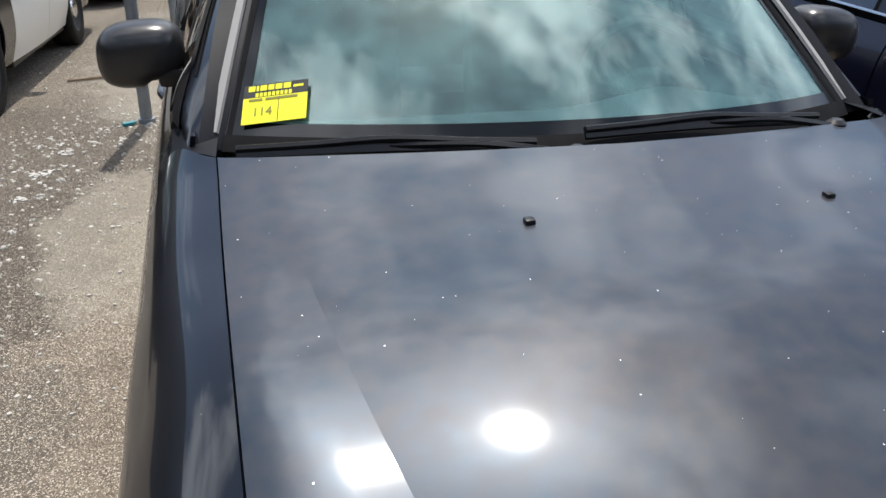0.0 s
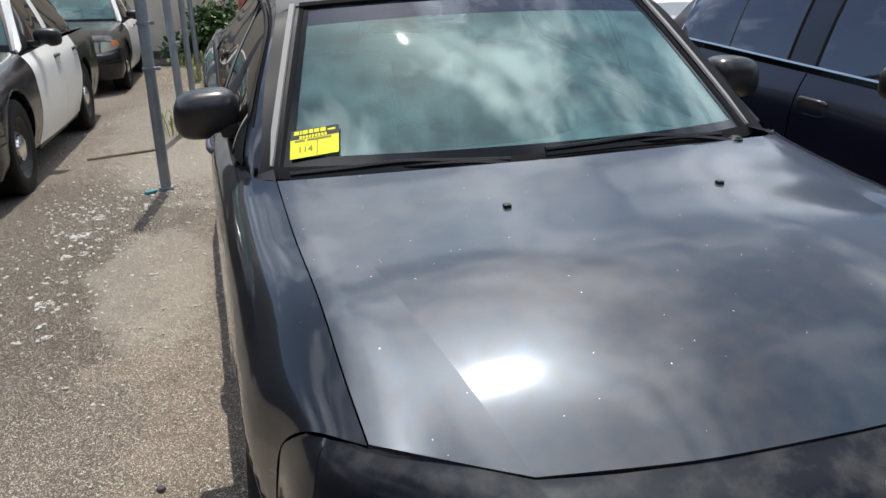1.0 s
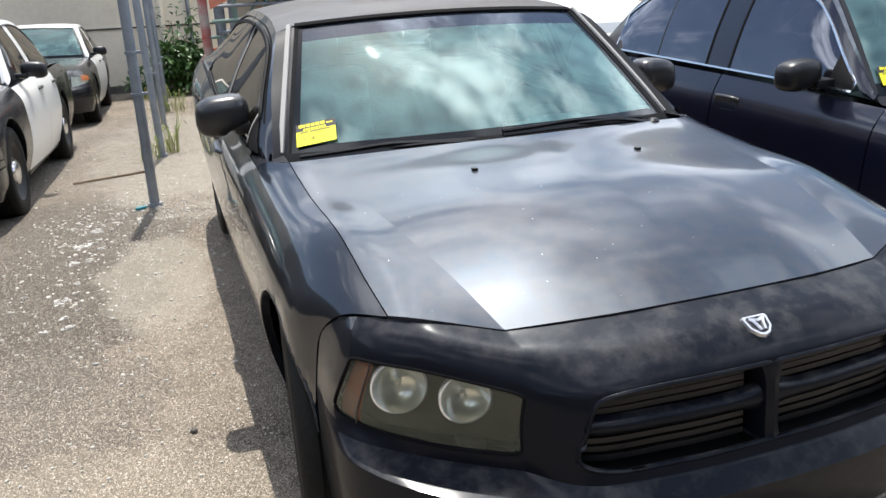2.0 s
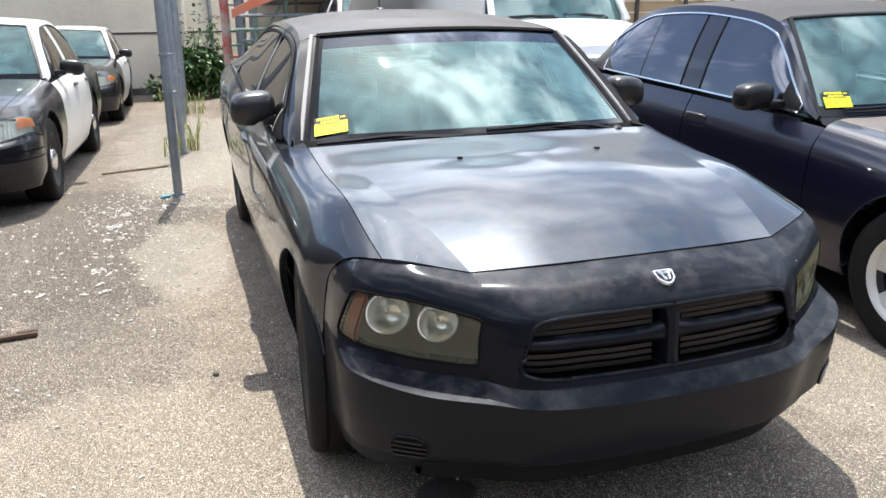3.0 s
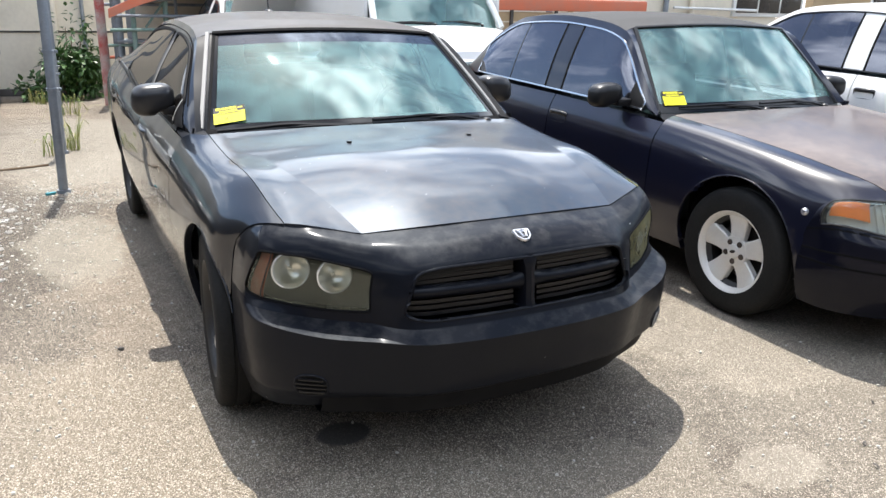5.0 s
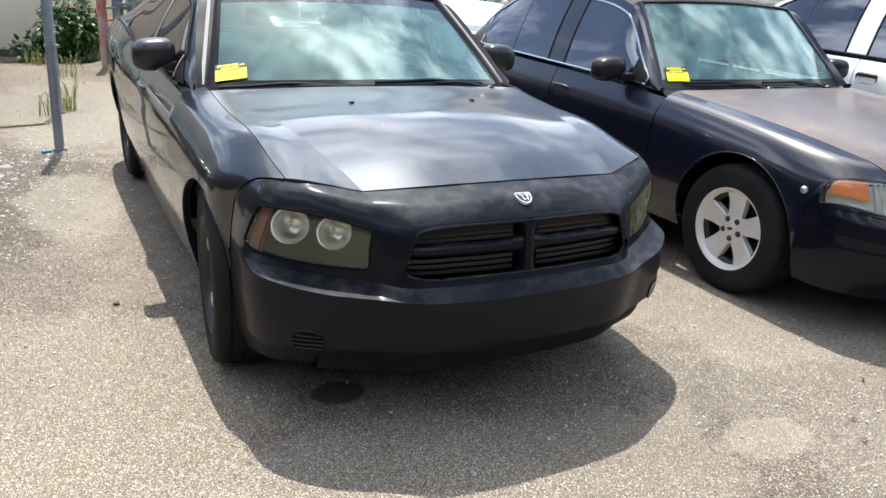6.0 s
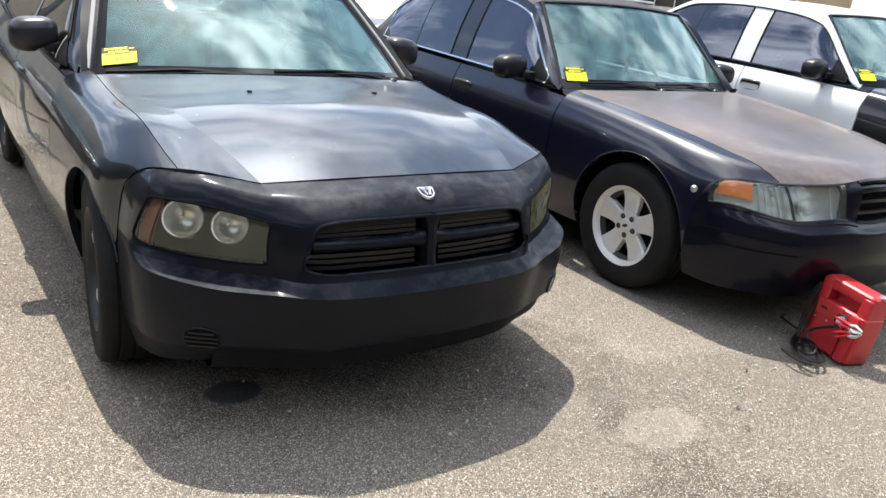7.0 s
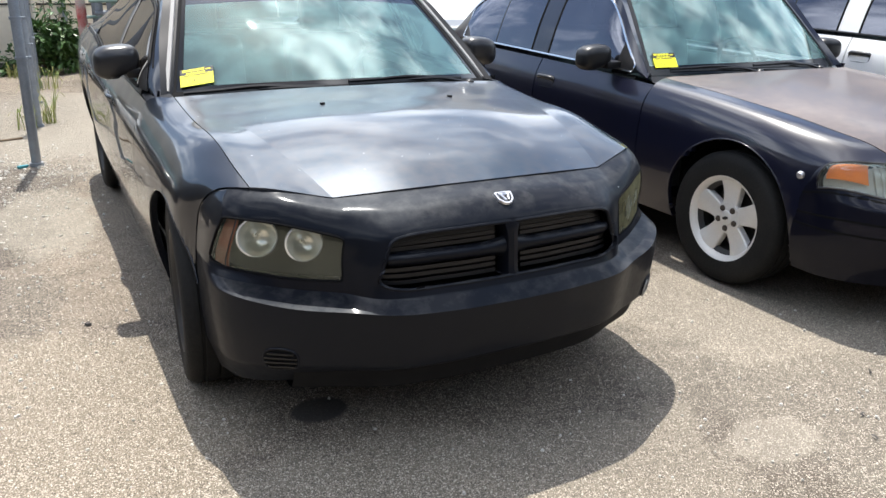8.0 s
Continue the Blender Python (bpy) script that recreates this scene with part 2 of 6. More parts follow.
    for st in stain_shade_spots:
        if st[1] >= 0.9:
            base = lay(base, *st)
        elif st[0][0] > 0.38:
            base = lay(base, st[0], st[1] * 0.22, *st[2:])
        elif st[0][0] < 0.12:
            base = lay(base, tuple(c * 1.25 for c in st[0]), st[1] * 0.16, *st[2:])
    crack = nt.nodes.new("ShaderNodeTexVoronoi")
    crack.feature = "DISTANCE_TO_EDGE"
    crack.inputs["Scale"].default_value = 0.8
    warp = nt.nodes.new("ShaderNodeTexNoise")
    warp.inputs["Scale"].default_value, warp.inputs["Detail"].default_value = 3.5, 6
    wadd = nt.nodes.new("ShaderNodeMix")
    wadd.data_type = "RGBA"
    wadd.inputs[0].default_value = 0.35
    link(nt, co.outputs["Object"], warp.inputs["Vector"])
    link(nt, co.outputs["Object"], wadd.inputs[6])
    link(nt, warp.outputs["Color"], wadd.inputs[7])
    link(nt, wadd.outputs[2], crack.inputs["Vector"])
    base = mix(span(crack.outputs["Distance"], 0.0, 0.004, 0.28, 0.0), base, tuple(c * 0.3 for c in dark))
    link(nt, base, b.inputs["Base Color"])
    bu = nt.nodes.new("ShaderNodeBump")
    bu.inputs["Strength"].default_value, bu.inputs["Distance"].default_value = 0.8, 0.006
    link(nt, sep.outputs[0], bu.inputs["Height"])
    link(nt, bu.outputs["Normal"], b.inputs["Normal"])
    return m


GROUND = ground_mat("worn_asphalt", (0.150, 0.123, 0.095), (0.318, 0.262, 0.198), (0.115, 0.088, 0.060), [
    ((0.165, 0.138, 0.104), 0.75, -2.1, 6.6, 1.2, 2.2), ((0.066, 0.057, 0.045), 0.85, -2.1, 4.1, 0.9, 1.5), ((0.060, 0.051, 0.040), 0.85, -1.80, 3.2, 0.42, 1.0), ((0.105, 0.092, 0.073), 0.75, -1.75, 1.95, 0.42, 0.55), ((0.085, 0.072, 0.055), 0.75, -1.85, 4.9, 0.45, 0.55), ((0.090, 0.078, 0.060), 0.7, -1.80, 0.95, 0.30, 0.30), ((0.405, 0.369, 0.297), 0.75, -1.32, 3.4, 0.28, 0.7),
    # the spot at 0.50, 0.15 paints the car's shadow darker
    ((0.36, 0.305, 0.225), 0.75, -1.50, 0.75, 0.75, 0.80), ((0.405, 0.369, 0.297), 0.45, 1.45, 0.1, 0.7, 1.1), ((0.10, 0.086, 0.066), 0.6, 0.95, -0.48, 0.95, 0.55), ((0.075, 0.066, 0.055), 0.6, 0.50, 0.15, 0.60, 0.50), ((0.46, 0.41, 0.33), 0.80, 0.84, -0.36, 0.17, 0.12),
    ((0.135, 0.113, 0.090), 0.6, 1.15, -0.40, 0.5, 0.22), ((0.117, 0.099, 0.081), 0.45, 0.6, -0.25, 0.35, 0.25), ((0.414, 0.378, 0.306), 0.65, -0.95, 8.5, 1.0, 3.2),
    # the patch at -0.55, -0.30 paints the shadow before the bumper lighter
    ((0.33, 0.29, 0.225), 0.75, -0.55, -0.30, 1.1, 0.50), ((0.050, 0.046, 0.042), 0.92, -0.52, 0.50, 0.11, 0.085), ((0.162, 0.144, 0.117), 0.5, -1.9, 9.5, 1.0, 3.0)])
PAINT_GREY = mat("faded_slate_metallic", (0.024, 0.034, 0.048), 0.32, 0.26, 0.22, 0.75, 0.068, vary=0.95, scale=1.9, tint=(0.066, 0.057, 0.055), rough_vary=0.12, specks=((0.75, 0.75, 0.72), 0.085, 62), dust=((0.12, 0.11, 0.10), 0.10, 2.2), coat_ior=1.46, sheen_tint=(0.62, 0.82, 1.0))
ROOF_DULL = mat("sun_dulled_roof_paint", (0.034, 0.031, 0.030), 0.52, 0.0, 0.3, 0.15, 0.12, vary=0.9, scale=2.2, tint=(0.060, 0.052, 0.046), rough_vary=0.15, dust=((0.14, 0.125, 0.11), 0.25, 5))
# Darker copy of the slate paint; the flanks' shade is in its colour.
PAINT_SIDE_SHADE = mat("slate_side_shade", (0.005, 0.007, 0.011), 0.30, 0.0, 0.14, 0.9, 0.03, vary=0.8, scale=2, tint=(0.010, 0.011, 0.015), bump=0.8, bump_scale=4.5, specks=((0.7, 0.7, 0.68), 0.05, 30), coat_ior=1.46)
# Same slate again, darker and matt to paint out the pillars' bright sky reflection.
PAINT_PILLAR_SHADE = mat("shaded_slate_pillar", (0.006, 0.007, 0.010), 0.5, 0, 0.15, vary=0.6, scale=6, tint=(0.011, 0.012, 0.015))
# Dust on the up-facing brow, its tone also painting the sun on it.
PAINT_SATIN = mat("weathered_satin_black", (0.004, 0.0045, 0.007), 0.44, 0.0, 0.12, 0.20, 0.12, vary=0.8, scale=3, tint=(0.006, 0.006, 0.010), rough_vary=0.18, specks=((0.7, 0.7, 0.68), 0.05, 22), dust=((0.13, 0.125, 0.115), 0.34, 14), lift_tops=True, sheen_tint=(0.70, 0.84, 1.0))
PAINT_NAVY = mat("navy_paint", (0.005, 0.006, 0.017), 0.28, 0.0, 0.32, 0.75, 0.03, vary=0.5, scale=2, tint=(0.006, 0.006, 0.014))
# Duller, darker copy of the navy, with the bumper's shade painted in.
NAVY_BUMPER_SHADE = mat("navy_bumper_shade", (0.003, 0.0035, 0.009), 0.36, 0.0, 0.10, 0.30, 0.08, vary=0.6, scale=3, tint=(0.006, 0.006, 0.011))
PAINT_FADED = mat("sunburnt_navy_paint", (0.075, 0.060, 0.058), 0.45, 0.0, 0.3, 0.35, 0.12, vary=0.9, scale=1.4, tint=(0.175, 0.138, 0.118), rough_vary=0.2)
VINYL = mat("dull_black_roof", (0.034, 0.032, 0.031), 0.7, 0, 0.3, vary=0.6, scale=2, tint=(0.045, 0.042, 0.04), bump=0.15, bump_scale=300)
PAINT_BLACK = mat("black_paint", (0.007, 0.007, 0.010), 0.24, 0, 0.28, 0.4, 0.05, vary=0.4, scale=2, tint=(0.02, 0.02, 0.022))
PAINT_WHITE = mat("white_paint", (0.78, 0.78, 0.76), 0.3, 0, 0.5, 0.4, 0.08, vary=0.35, scale=2, tint=(0.68, 0.66, 0.60))
CHROME = mat("chrome_trim", (0.75, 0.75, 0.76), 0.16, 1.0, vary=0.3, scale=8, tint=(0.5, 0.5, 0.5))
PALE_TRIM = mat("bleached_and_sunlit_strip", (0.30, 0.29, 0.275), 0.6, 0, 0.3, vary=0.5, scale=9, tint=(0.3, 0.29, 0.28))
ALLOY = mat("silver_alloy", (0.74, 0.72, 0.68), 0.42, 0.25, vary=0.5, scale=7, tint=(0.58, 0.54, 0.48))
# Browner copy of the alloy; the shade on the slim wheels is in its colour.
ALLOY_SHADED = mat("shaded_brown_alloy", (0.60, 0.54, 0.46), 0.5, 0.2, vary=0.8, scale=7, tint=(0.34, 0.285, 0.22))
STEEL_DARK = mat("steel_and_shaded_barrel", (0.022, 0.021, 0.020), 0.5, 0.3, vary=0.5, scale=8)
RUBBER = mat("tyre_rubber", (0.010, 0.010, 0.010), 0.75, 0, 0.18, vary=0.8, scale=5, tint=(0.020, 0.019, 0.017), bump=0.2, bump_scale=90)
PLASTIC = mat("black_plastic", (0.006, 0.006, 0.007), 0.36, 0, 0.4, vary=0.5, scale=10, tint=(0.014, 0.014, 0.014))
PLASTIC_MATT = mat("dull_black_plastic", (0.006, 0.006, 0.007), 0.7, 0, 0.15, vary=0.6, scale=10, tint=(0.012, 0.012, 0.012))
PLASTIC_GREY = mat("weathered_grey_plastic", (0.016, 0.016, 0.018), 0.28, 0, 0.5, vary=0.6, scale=8, tint=(0.03, 0.03, 0.03))
DARK = mat("dark_cavity", (0.006, 0.006, 0.006), 0.9, 0, 0.1)
CABIN = mat("grey_cabin_trim", (0.10, 0.11, 0.105), 0.75, 0, 0.3, vary=0.5, scale=6, tint=(0.16, 0.17, 0.16))
DASH = mat("dashboard_vinyl", (0.32, 0.39, 0.37), 0.7, 0, 0.3, vary=0.5, scale=4, tint=(0.30, 0.34, 0.32))
SEAT = mat("seat_cloth", (0.16, 0.17, 0.17), 0.9, 0, 0.2, vary=0.6, scale=8, bump=0.2, bump_scale=200)
# Film colour paints the teal glow of sky and sunlit dash on the glass.
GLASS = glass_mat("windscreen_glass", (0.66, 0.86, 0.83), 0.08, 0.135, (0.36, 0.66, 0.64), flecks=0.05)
GLASS_DARK = glass_mat("tinted_window", (0.04, 0.04, 0.06), 0.10, 0.03, (0.36, 0.38, 0.46), (0.78, 0.81, 0.93))
GLASS_BROWN = glass_mat("bronze_tinted_window", (0.10, 0.085, 0.07), 0.02, 0.02, (0.25, 0.22, 0.20), (0.92, 0.87, 0.82))
SHADE_BAND = glass_mat("shade_band_glass", (0.16, 0.20, 0.27), 0.05, 0.07, (0.20, 0.25, 0.32), (0.80, 0.88, 1.0))
LENS = glass_mat("aged_lamp_lens", (0.96, 0.95, 0.88), 0.02, 0.018, (0.42, 0.40, 0.28))
LENS_YELLOW = glass_mat("yellowed_lamp_lens", (0.30, 0.28, 0.17), 0.02, 0.62, (0.16, 0.15, 0.085))
LENS_CLEAR = glass_mat("clear_lamp_lens", (0.92, 0.92, 0.86), 0.01, 0.06, (0.6, 0.6, 0.53))
AMBER = mat("amber_reflector", (0.85, 0.25, 0.02), 0.35, 0, 0.5, 0.5, vary=0.5, scale=20, tint=(0.7, 0.2, 0.02))
AMBER_DULL = mat("clouded_amber", (0.30, 0.075, 0.035), 0.45, 0, 0.5, 0.2, vary=0.7, scale=15, tint=(0.22, 0.15, 0.11))
LAMP_HOUSING = mat("lamp_housing", (0.040, 0.037, 0.026), 0.5, 0, 0.4, vary=0.6, scale=12, tint=(0.055, 0.052, 0.038))
REFLECTOR_DULL = mat("hazy_lamp_reflector", (0.72, 0.72, 0.66), 0.35, 0.3, vary=0.5, scale=25, tint=(0.5, 0.5, 0.45), bump=0.2, bump_scale=40)
REFLECTOR = mat("lamp_reflector", (0.95, 0.95, 0.92), 0.20, 0.65, vary=0.4, scale=30, tint=(0.78, 0.78, 0.74), bump=0.10, bump_scale=30)
YELLOW = mat("yellow_sticker", (0.85, 0.80, 0.02), 0.55, 0, 0.4, vary=0.2, scale=10, tint=(0.75, 0.7, 0.05))
COWL = mat("dull_black_cowl", (0.004, 0.004, 0.005), 0.8, 0, 0.10, vary=0.5, scale=15, tint=(0.010, 0.010, 0.010))
BORDER = mat("black_glass_border", (0.004, 0.005, 0.006), 0.10, 0, 0.35, vary=0.5, scale=8, tint=(0.008, 0.010, 0.010))
FADED_INK = mat("faded_ink", (0.22, 0.20, 0.03), 0.6)
INK = mat("black_ink", (0.015, 0.015, 0.015), 0.6)
GALV = mat("galvanised_steel", (0.30, 0.33, 0.36), 0.48, 0.55, vary=0.8, scale=7, tint=(0.18, 0.20, 0.23), bump=0.1, bump_scale=60)
RUSTPOST = mat("peeling_red_post", (0.45, 0.42, 0.38), 0.7, 0, 0.3, vary=1.0, scale=3.5, tint=(0.42, 0.06, 0.05))
WALL_CREAM = mat("cream_render", (0.80, 0.73, 0.60), 0.9, 0, 0.2, vary=0.6, scale=0.8, tint=(0.58, 0.52, 0.42), bump=0.2, bump_scale=30)
WALL_TAN = mat("tan_boards", (0.48, 0.36, 0.22), 0.85, 0, 0.2, vary=0.6, scale=1.5, tint=(0.35, 0.26, 0.16))
ORANGE = mat("orange_paint", (0.62, 0.17, 0.09), 0.6, 0, 0.3, vary=0.7, scale=3, tint=(0.45, 0.2, 0.14))
RED = mat("red_plastic", (0.50, 0.022, 0.028), 0.38, 0, 0.5, vary=0.5, scale=12, tint=(0.38, 0.03, 0.035), bump=0.05, bump_scale=120)
LEAF = mat("shrub_leaf", (0.045, 0.11, 0.025), 0.4, 0, 0.5, vary=0.9, scale=9, tint=(0.09, 0.17, 0.045))
GRASS = mat("weed_blade", (0.20, 0.29, 0.075), 0.6, 0, 0.3, vary=0.9, scale=6, tint=(0.46, 0.37, 0.15))
WOOD = mat("weathered_wood", (0.16, 0.11, 0.07), 0.85, 0, 0.2, vary=0.8, scale=8, tint=(0.28, 0.22, 0.16), bump=0.3, bump_scale=80)
STONE = mat("pale_grit", (0.45, 0.42, 0.36), 0.9, 0, 0.2, vary=0.9, scale=20, tint=(0.66, 0.63, 0.57))
TEAL = mat("teal_plastic", (0.02, 0.22, 0.26), 0.5)
SILVER = mat("silver_badge", (0.72, 0.72, 0.74), 0.28, 0.8, vary=0.3, scale=40, tint=(0.45, 0.45, 0.46))

# ---- kit of shapes ----
def mesh_of(name, verts, faces, material, angle=35):
    me = bpy.data.meshes.new(name)
    me.from_pydata([tuple(float(c) for c in v) for v in verts], [], [tuple(int(i) for i in f) for f in faces])
    me.validate()
    me.polygons.foreach_set("use_smooth", [True] * len(me.polygons))
    me.set_sharp_from_angle(angle=radians(angle))
    for m in material if isinstance(material, (list, tuple)) else [material]:
        me.materials.append(m)
    return me


def part(name, shape, material, parent=None, label="", angle=35):
    """Links (verts, faces) or a bmesh as ONE mesh object, under parent where there is one."""
    if isinstance(shape, bmesh.types.BMesh):
        me = bpy.data.meshes.new(name)
        shape.to_mesh(me)
        shape.free()
        me.polygons.foreach_set("use_smooth", [True] * len(me.polygons))
        me.set_sharp_from_angle(angle=radians(angle))
        me.materials.append(material)
    else:
        me = mesh_of(name, *shape, material, angle)
    ob = new(name, me)
    if parent is not None:
        ob.parent = parent
    if label:
        ob["label"] = label
    return ob


def empty(name, m=None, **tags):
    ob = new(name)
    ob.empty_display_size = 0.2
    if m is not None:
        ob.matrix_world = m
    return tagged(ob, **tags)


def join(*shapes):
    verts, faces = [], []
    for v, f in shapes:
        n = len(verts)
        verts += [tuple(p) for p in v]
        faces += [tuple(i + n for i in q) for q in f]
    return verts, faces


def moved(shape, m):
    return [tuple(m @ Vector(v)) for v in shape[0]], shape[1]


def box(sx, sy, sz, bevel=0.0, at=(0, 0, 0), segments=2):
    """A box with rounded edges, centred at a place."""
    bm = bmesh.new()
    bmesh.ops.create_cube(bm, size=1)
    bmesh.ops.scale(bm, vec=(sx, sy, sz), verts=bm.verts)
    if bevel:
        bmesh.ops.bevel(bm, geom=bm.edges[:], offset=bevel, segments=segments, profile=0.6, affect="EDGES")
    bmesh.ops.translate(bm, vec=at, verts=bm.verts)
    out = [tuple(v.co) for v in bm.verts], [tuple(v.index for v in f.verts) for f in bm.faces]
    bm.free()
    return out


def lathe(profile, n=40, axis="x"):
    """Turns a profile of (radius, along) round an axis."""
    verts, faces = [], []
    for i in range(n):
        a = 2 * math.pi * i / n
        for r, h in profile:
            p = (h, r * math.cos(a), r * math.sin(a))
            verts.append(p if axis == "x" else (p[1], p[0], p[2]) if axis == "y" else (p[1], p[2], p[0]))
    k = len(profile)
    for i in range(n):
        for j in range(k - 1):
            a, b = i * k + j, ((i + 1) % n) * k + j
            faces.append((a, a + 1, b + 1, b))
    return verts, faces


def tube(points, radius, n=8, ends=True):
    """A round bar along points; radius may be one number or one for each point."""
    pts = [Vector(p) for p in points]
    rad = radius if isinstance(radius, (list, tuple)) else [radius] * len(pts)
    verts, faces = [], []
    up = Vector((0.13, 0.21, 0.97))
    for i, p in enumerate(pts):
        way = (pts[min(i + 1, len(pts) - 1)] - pts[max(i - 1, 0)]).normalized()
        side = way.cross(up)
        side = side.normalized() if side.length > 1e-3 else way.orthogonal().normalized()
        top = side.cross(way)
        for k in range(n):
            a = 2 * math.pi * k / n
            verts.append(tuple(p + rad[i] * (math.cos(a) * side + math.sin(a) * top)))
    for i in range(len(pts) - 1):
        for k in range(n):
            a, b = i * n + k, i * n + (k + 1) % n
            faces.append((a, b, b + n, a + n))
    if ends:
        faces += [tuple(range(n))[::-1], tuple(range((len(pts) - 1) * n, len(pts) * n))]
    return verts, faces


def smooth_path(points, steps=8):
    pts = [Vector(p) for p in points]
    out = []
    for i in range(len(pts) - 1):
        a, b, c, d = pts[max(i - 1, 0)], pts[i], pts[i + 1], pts[min(i + 2, len(pts) - 1)]
        for s in range(steps):
            t = s / steps
            out.append(0.5 * (2 * b + (c - a) * t + (2 * a - 5 * b + 4 * c - d) * t * t + (3 * b - a - 3 * c + d) * t ** 3))
    return out + [pts[-1]]


def cubic(knots, values, at):
    """Smooth interpolation that never overshoots: values (n, ...) at rising knots."""
    knots, values, at = np.asarray(knots, float), np.asarray(values, float), np.asarray(at, float)
    h = np.diff(knots).reshape(-1, *[1] * (values.ndim - 1))
    d = np.diff(values, axis=0) / h
    m = np.zeros_like(values)
    m[0], m[-1] = d[0], d[-1]
    for i in range(1, len(knots) - 1):
        same = d[i - 1] * d[i] > 0
        w = 2 * h[i] + h[i - 1], h[i] + 2 * h[i - 1]
        with np.errstate(divide="ignore", invalid="ignore"):
            mean = (w[0] + w[1]) / (w[0] / d[i - 1] + w[1] / d[i])
        m[i] = np.where(same, mean, 0)
    j = np.clip(np.searchsorted(knots, at, side="right") - 1, 0, len(knots) - 2)
    t = ((at - knots[j]) / np.diff(knots)[j]).reshape(-1, *[1] * (values.ndim - 1))
    hh = np.diff(knots)[j].reshape(t.shape)
    return (2 * t**3 - 3 * t**2 + 1) * values[j] + (t**3 - 2 * t**2 + t) * hh * m[j] + (-2 * t**3 + 3 * t**2) * values[j + 1] + (t**3 - t**2) * hh * m[j + 1]


def catmull(values, at, breaks=()):
    """Smooth curve through values at knots 0, 1, 2 ..., by chord-weighted tangents; breaks: knots at which it may bend sharply."""
    values, at = np.asarray(values, float), np.asarray(at, float)
    n = len(values)
    seg = np.maximum(np.linalg.norm(np.diff(values, axis=0), axis=-1), 1e-4)
    d = np.diff(values, axis=0)
    m_out, m_in = np.zeros_like(values), np.zeros_like(values)
    for i in range(n):
        if i in (0, n - 1):
            m_out[i] = m_in[i] = d[0] if i == 0 else d[-1]
            continue
        a, b = seg[i - 1][..., None], seg[i][..., None]
        slope = (d[i - 1] / a * b + d[i] / b * a) / (a + b)
        m_in[i], m_out[i] = slope * a, slope * b
        if i in breaks:
            m_in[i], m_out[i] = 0.95 * d[i - 1] + 0.05 * slope * a, 0.95 * d[i] + 0.05 * slope * b
    j = np.clip(at.astype(int), 0, n - 2)
    t = (at - j).reshape(-1, *[1] * (values.ndim - 1))
    return (2 * t**3 - 3 * t**2 + 1) * values[j] + (t**3 - 2 * t**2 + t) * m_out[j] + (-2 * t**3 + 3 * t**2) * values[j + 1] + (t**3 - t**2) * m_in[j + 1]


class Skin:
    """A smooth skin through rows of control points (row, column, xyz)."""

    def __init__(self, rows, breaks=(), row_breaks=()):
        self.rows, self.breaks, self.row_breaks = np.asarray(rows, float), breaks, row_breaks

    def at(self, u, v):
        """Points at row parameters u and column parameters v: an array (u, v, xyz)."""
        a = catmull(self.rows, np.atleast_1d(u), self.row_breaks)
        return np.swapaxes(catmull(np.swapaxes(a, 0, 1), np.atleast_1d(v), self.breaks), 0, 1)

    def one(self, u, v):
        return self.at([u], [v])[0, 0]


def steps(a, b, n):
    return np.linspace(a, b, n + 1)


def quads(nu, nv):
    return [(i * nv + j, i * nv + j + 1, (i + 1) * nv + j + 1, (i + 1) * nv + j) for i in range(nu - 1) for j in range(nv - 1)]


def grid_shape(points, flip=False):
    """(verts, faces) of an array (u, v, xyz)."""
    nu, nv = points.shape[:2]
    f = quads(nu, nv)
    return points.reshape(-1, 3), [q[::-1] for q in f] if flip else f


def mirrored(shape):
    v, f = shape
    return np.asarray(v, float) * (-1, 1, 1), [q[::-1] for q in f]


def normals_of(v, f):
    v = np.asarray(v, float)
    n = np.zeros_like(v)
    for q in f:
        a, b, c = v[q[0]], v[q[1]], v[q[-2] if len(q) > 3 else q[2]]
        w = np.cross(b - a, v[q[-1]] - a)
        for i in q:
            n[i] += w
    return n / np.maximum(np.linalg.norm(n, axis=1, keepdims=True), 1e-9)


def panel(shape, gap=0.0025, depth=0.018, drop=None):
    """A sheet-metal panel: the skin, drawn in by half a seam at its border, with the border folded inwards. drop: leaves faces out by their centre."""
    v, f = np.asarray(shape[0], float), [tuple(q) for q in shape[1]]
    if drop is not None:
        f = [q for q in f if not drop(v[list(q)].mean(0))]
    used = sorted({i for q in f for i in q})
    new_id = {o: i for i, o in enumerate(used)}
    v, f = v[used].copy(), [tuple(new_id[i] for i in q) for q in f]
    n = normals_of(v, f)
    count = {}
    for q in f:
        for a, b in zip(q, q[1:] + q[:1]):
            count[(a, b)] = True
    edge = [(a, b) for a, b in count if (b, a) not in count]
    pull = {}
    for a, b in edge:
        inward = np.cross(n[a] + n[b], v[b] - v[a])
        inward /= max(np.linalg.norm(inward), 1e-9)
        for i in (a, b):
            pull[i] = pull.get(i, 0) + inward
    for i, w in pull.items():
        v[i] += w / max(np.linalg.norm(w), 1e-9) * gap
    border = sorted(pull)
    low = {i: len(v) + k for k, i in enumerate(border)}
    # a small round-over, then the fold
    mid = np.array([v[i] - n[i] * depth for i in border]).reshape(-1, 3)
    v2 = np.concatenate([v, mid])
    f2 = f + [(b, a, low[a], low[b]) for a, b in edge]
    return v2, f2


def offset(shape, by):
    n = normals_of(*shape)
    return np.asarray(shape[0], float) + n * by, shape[1]


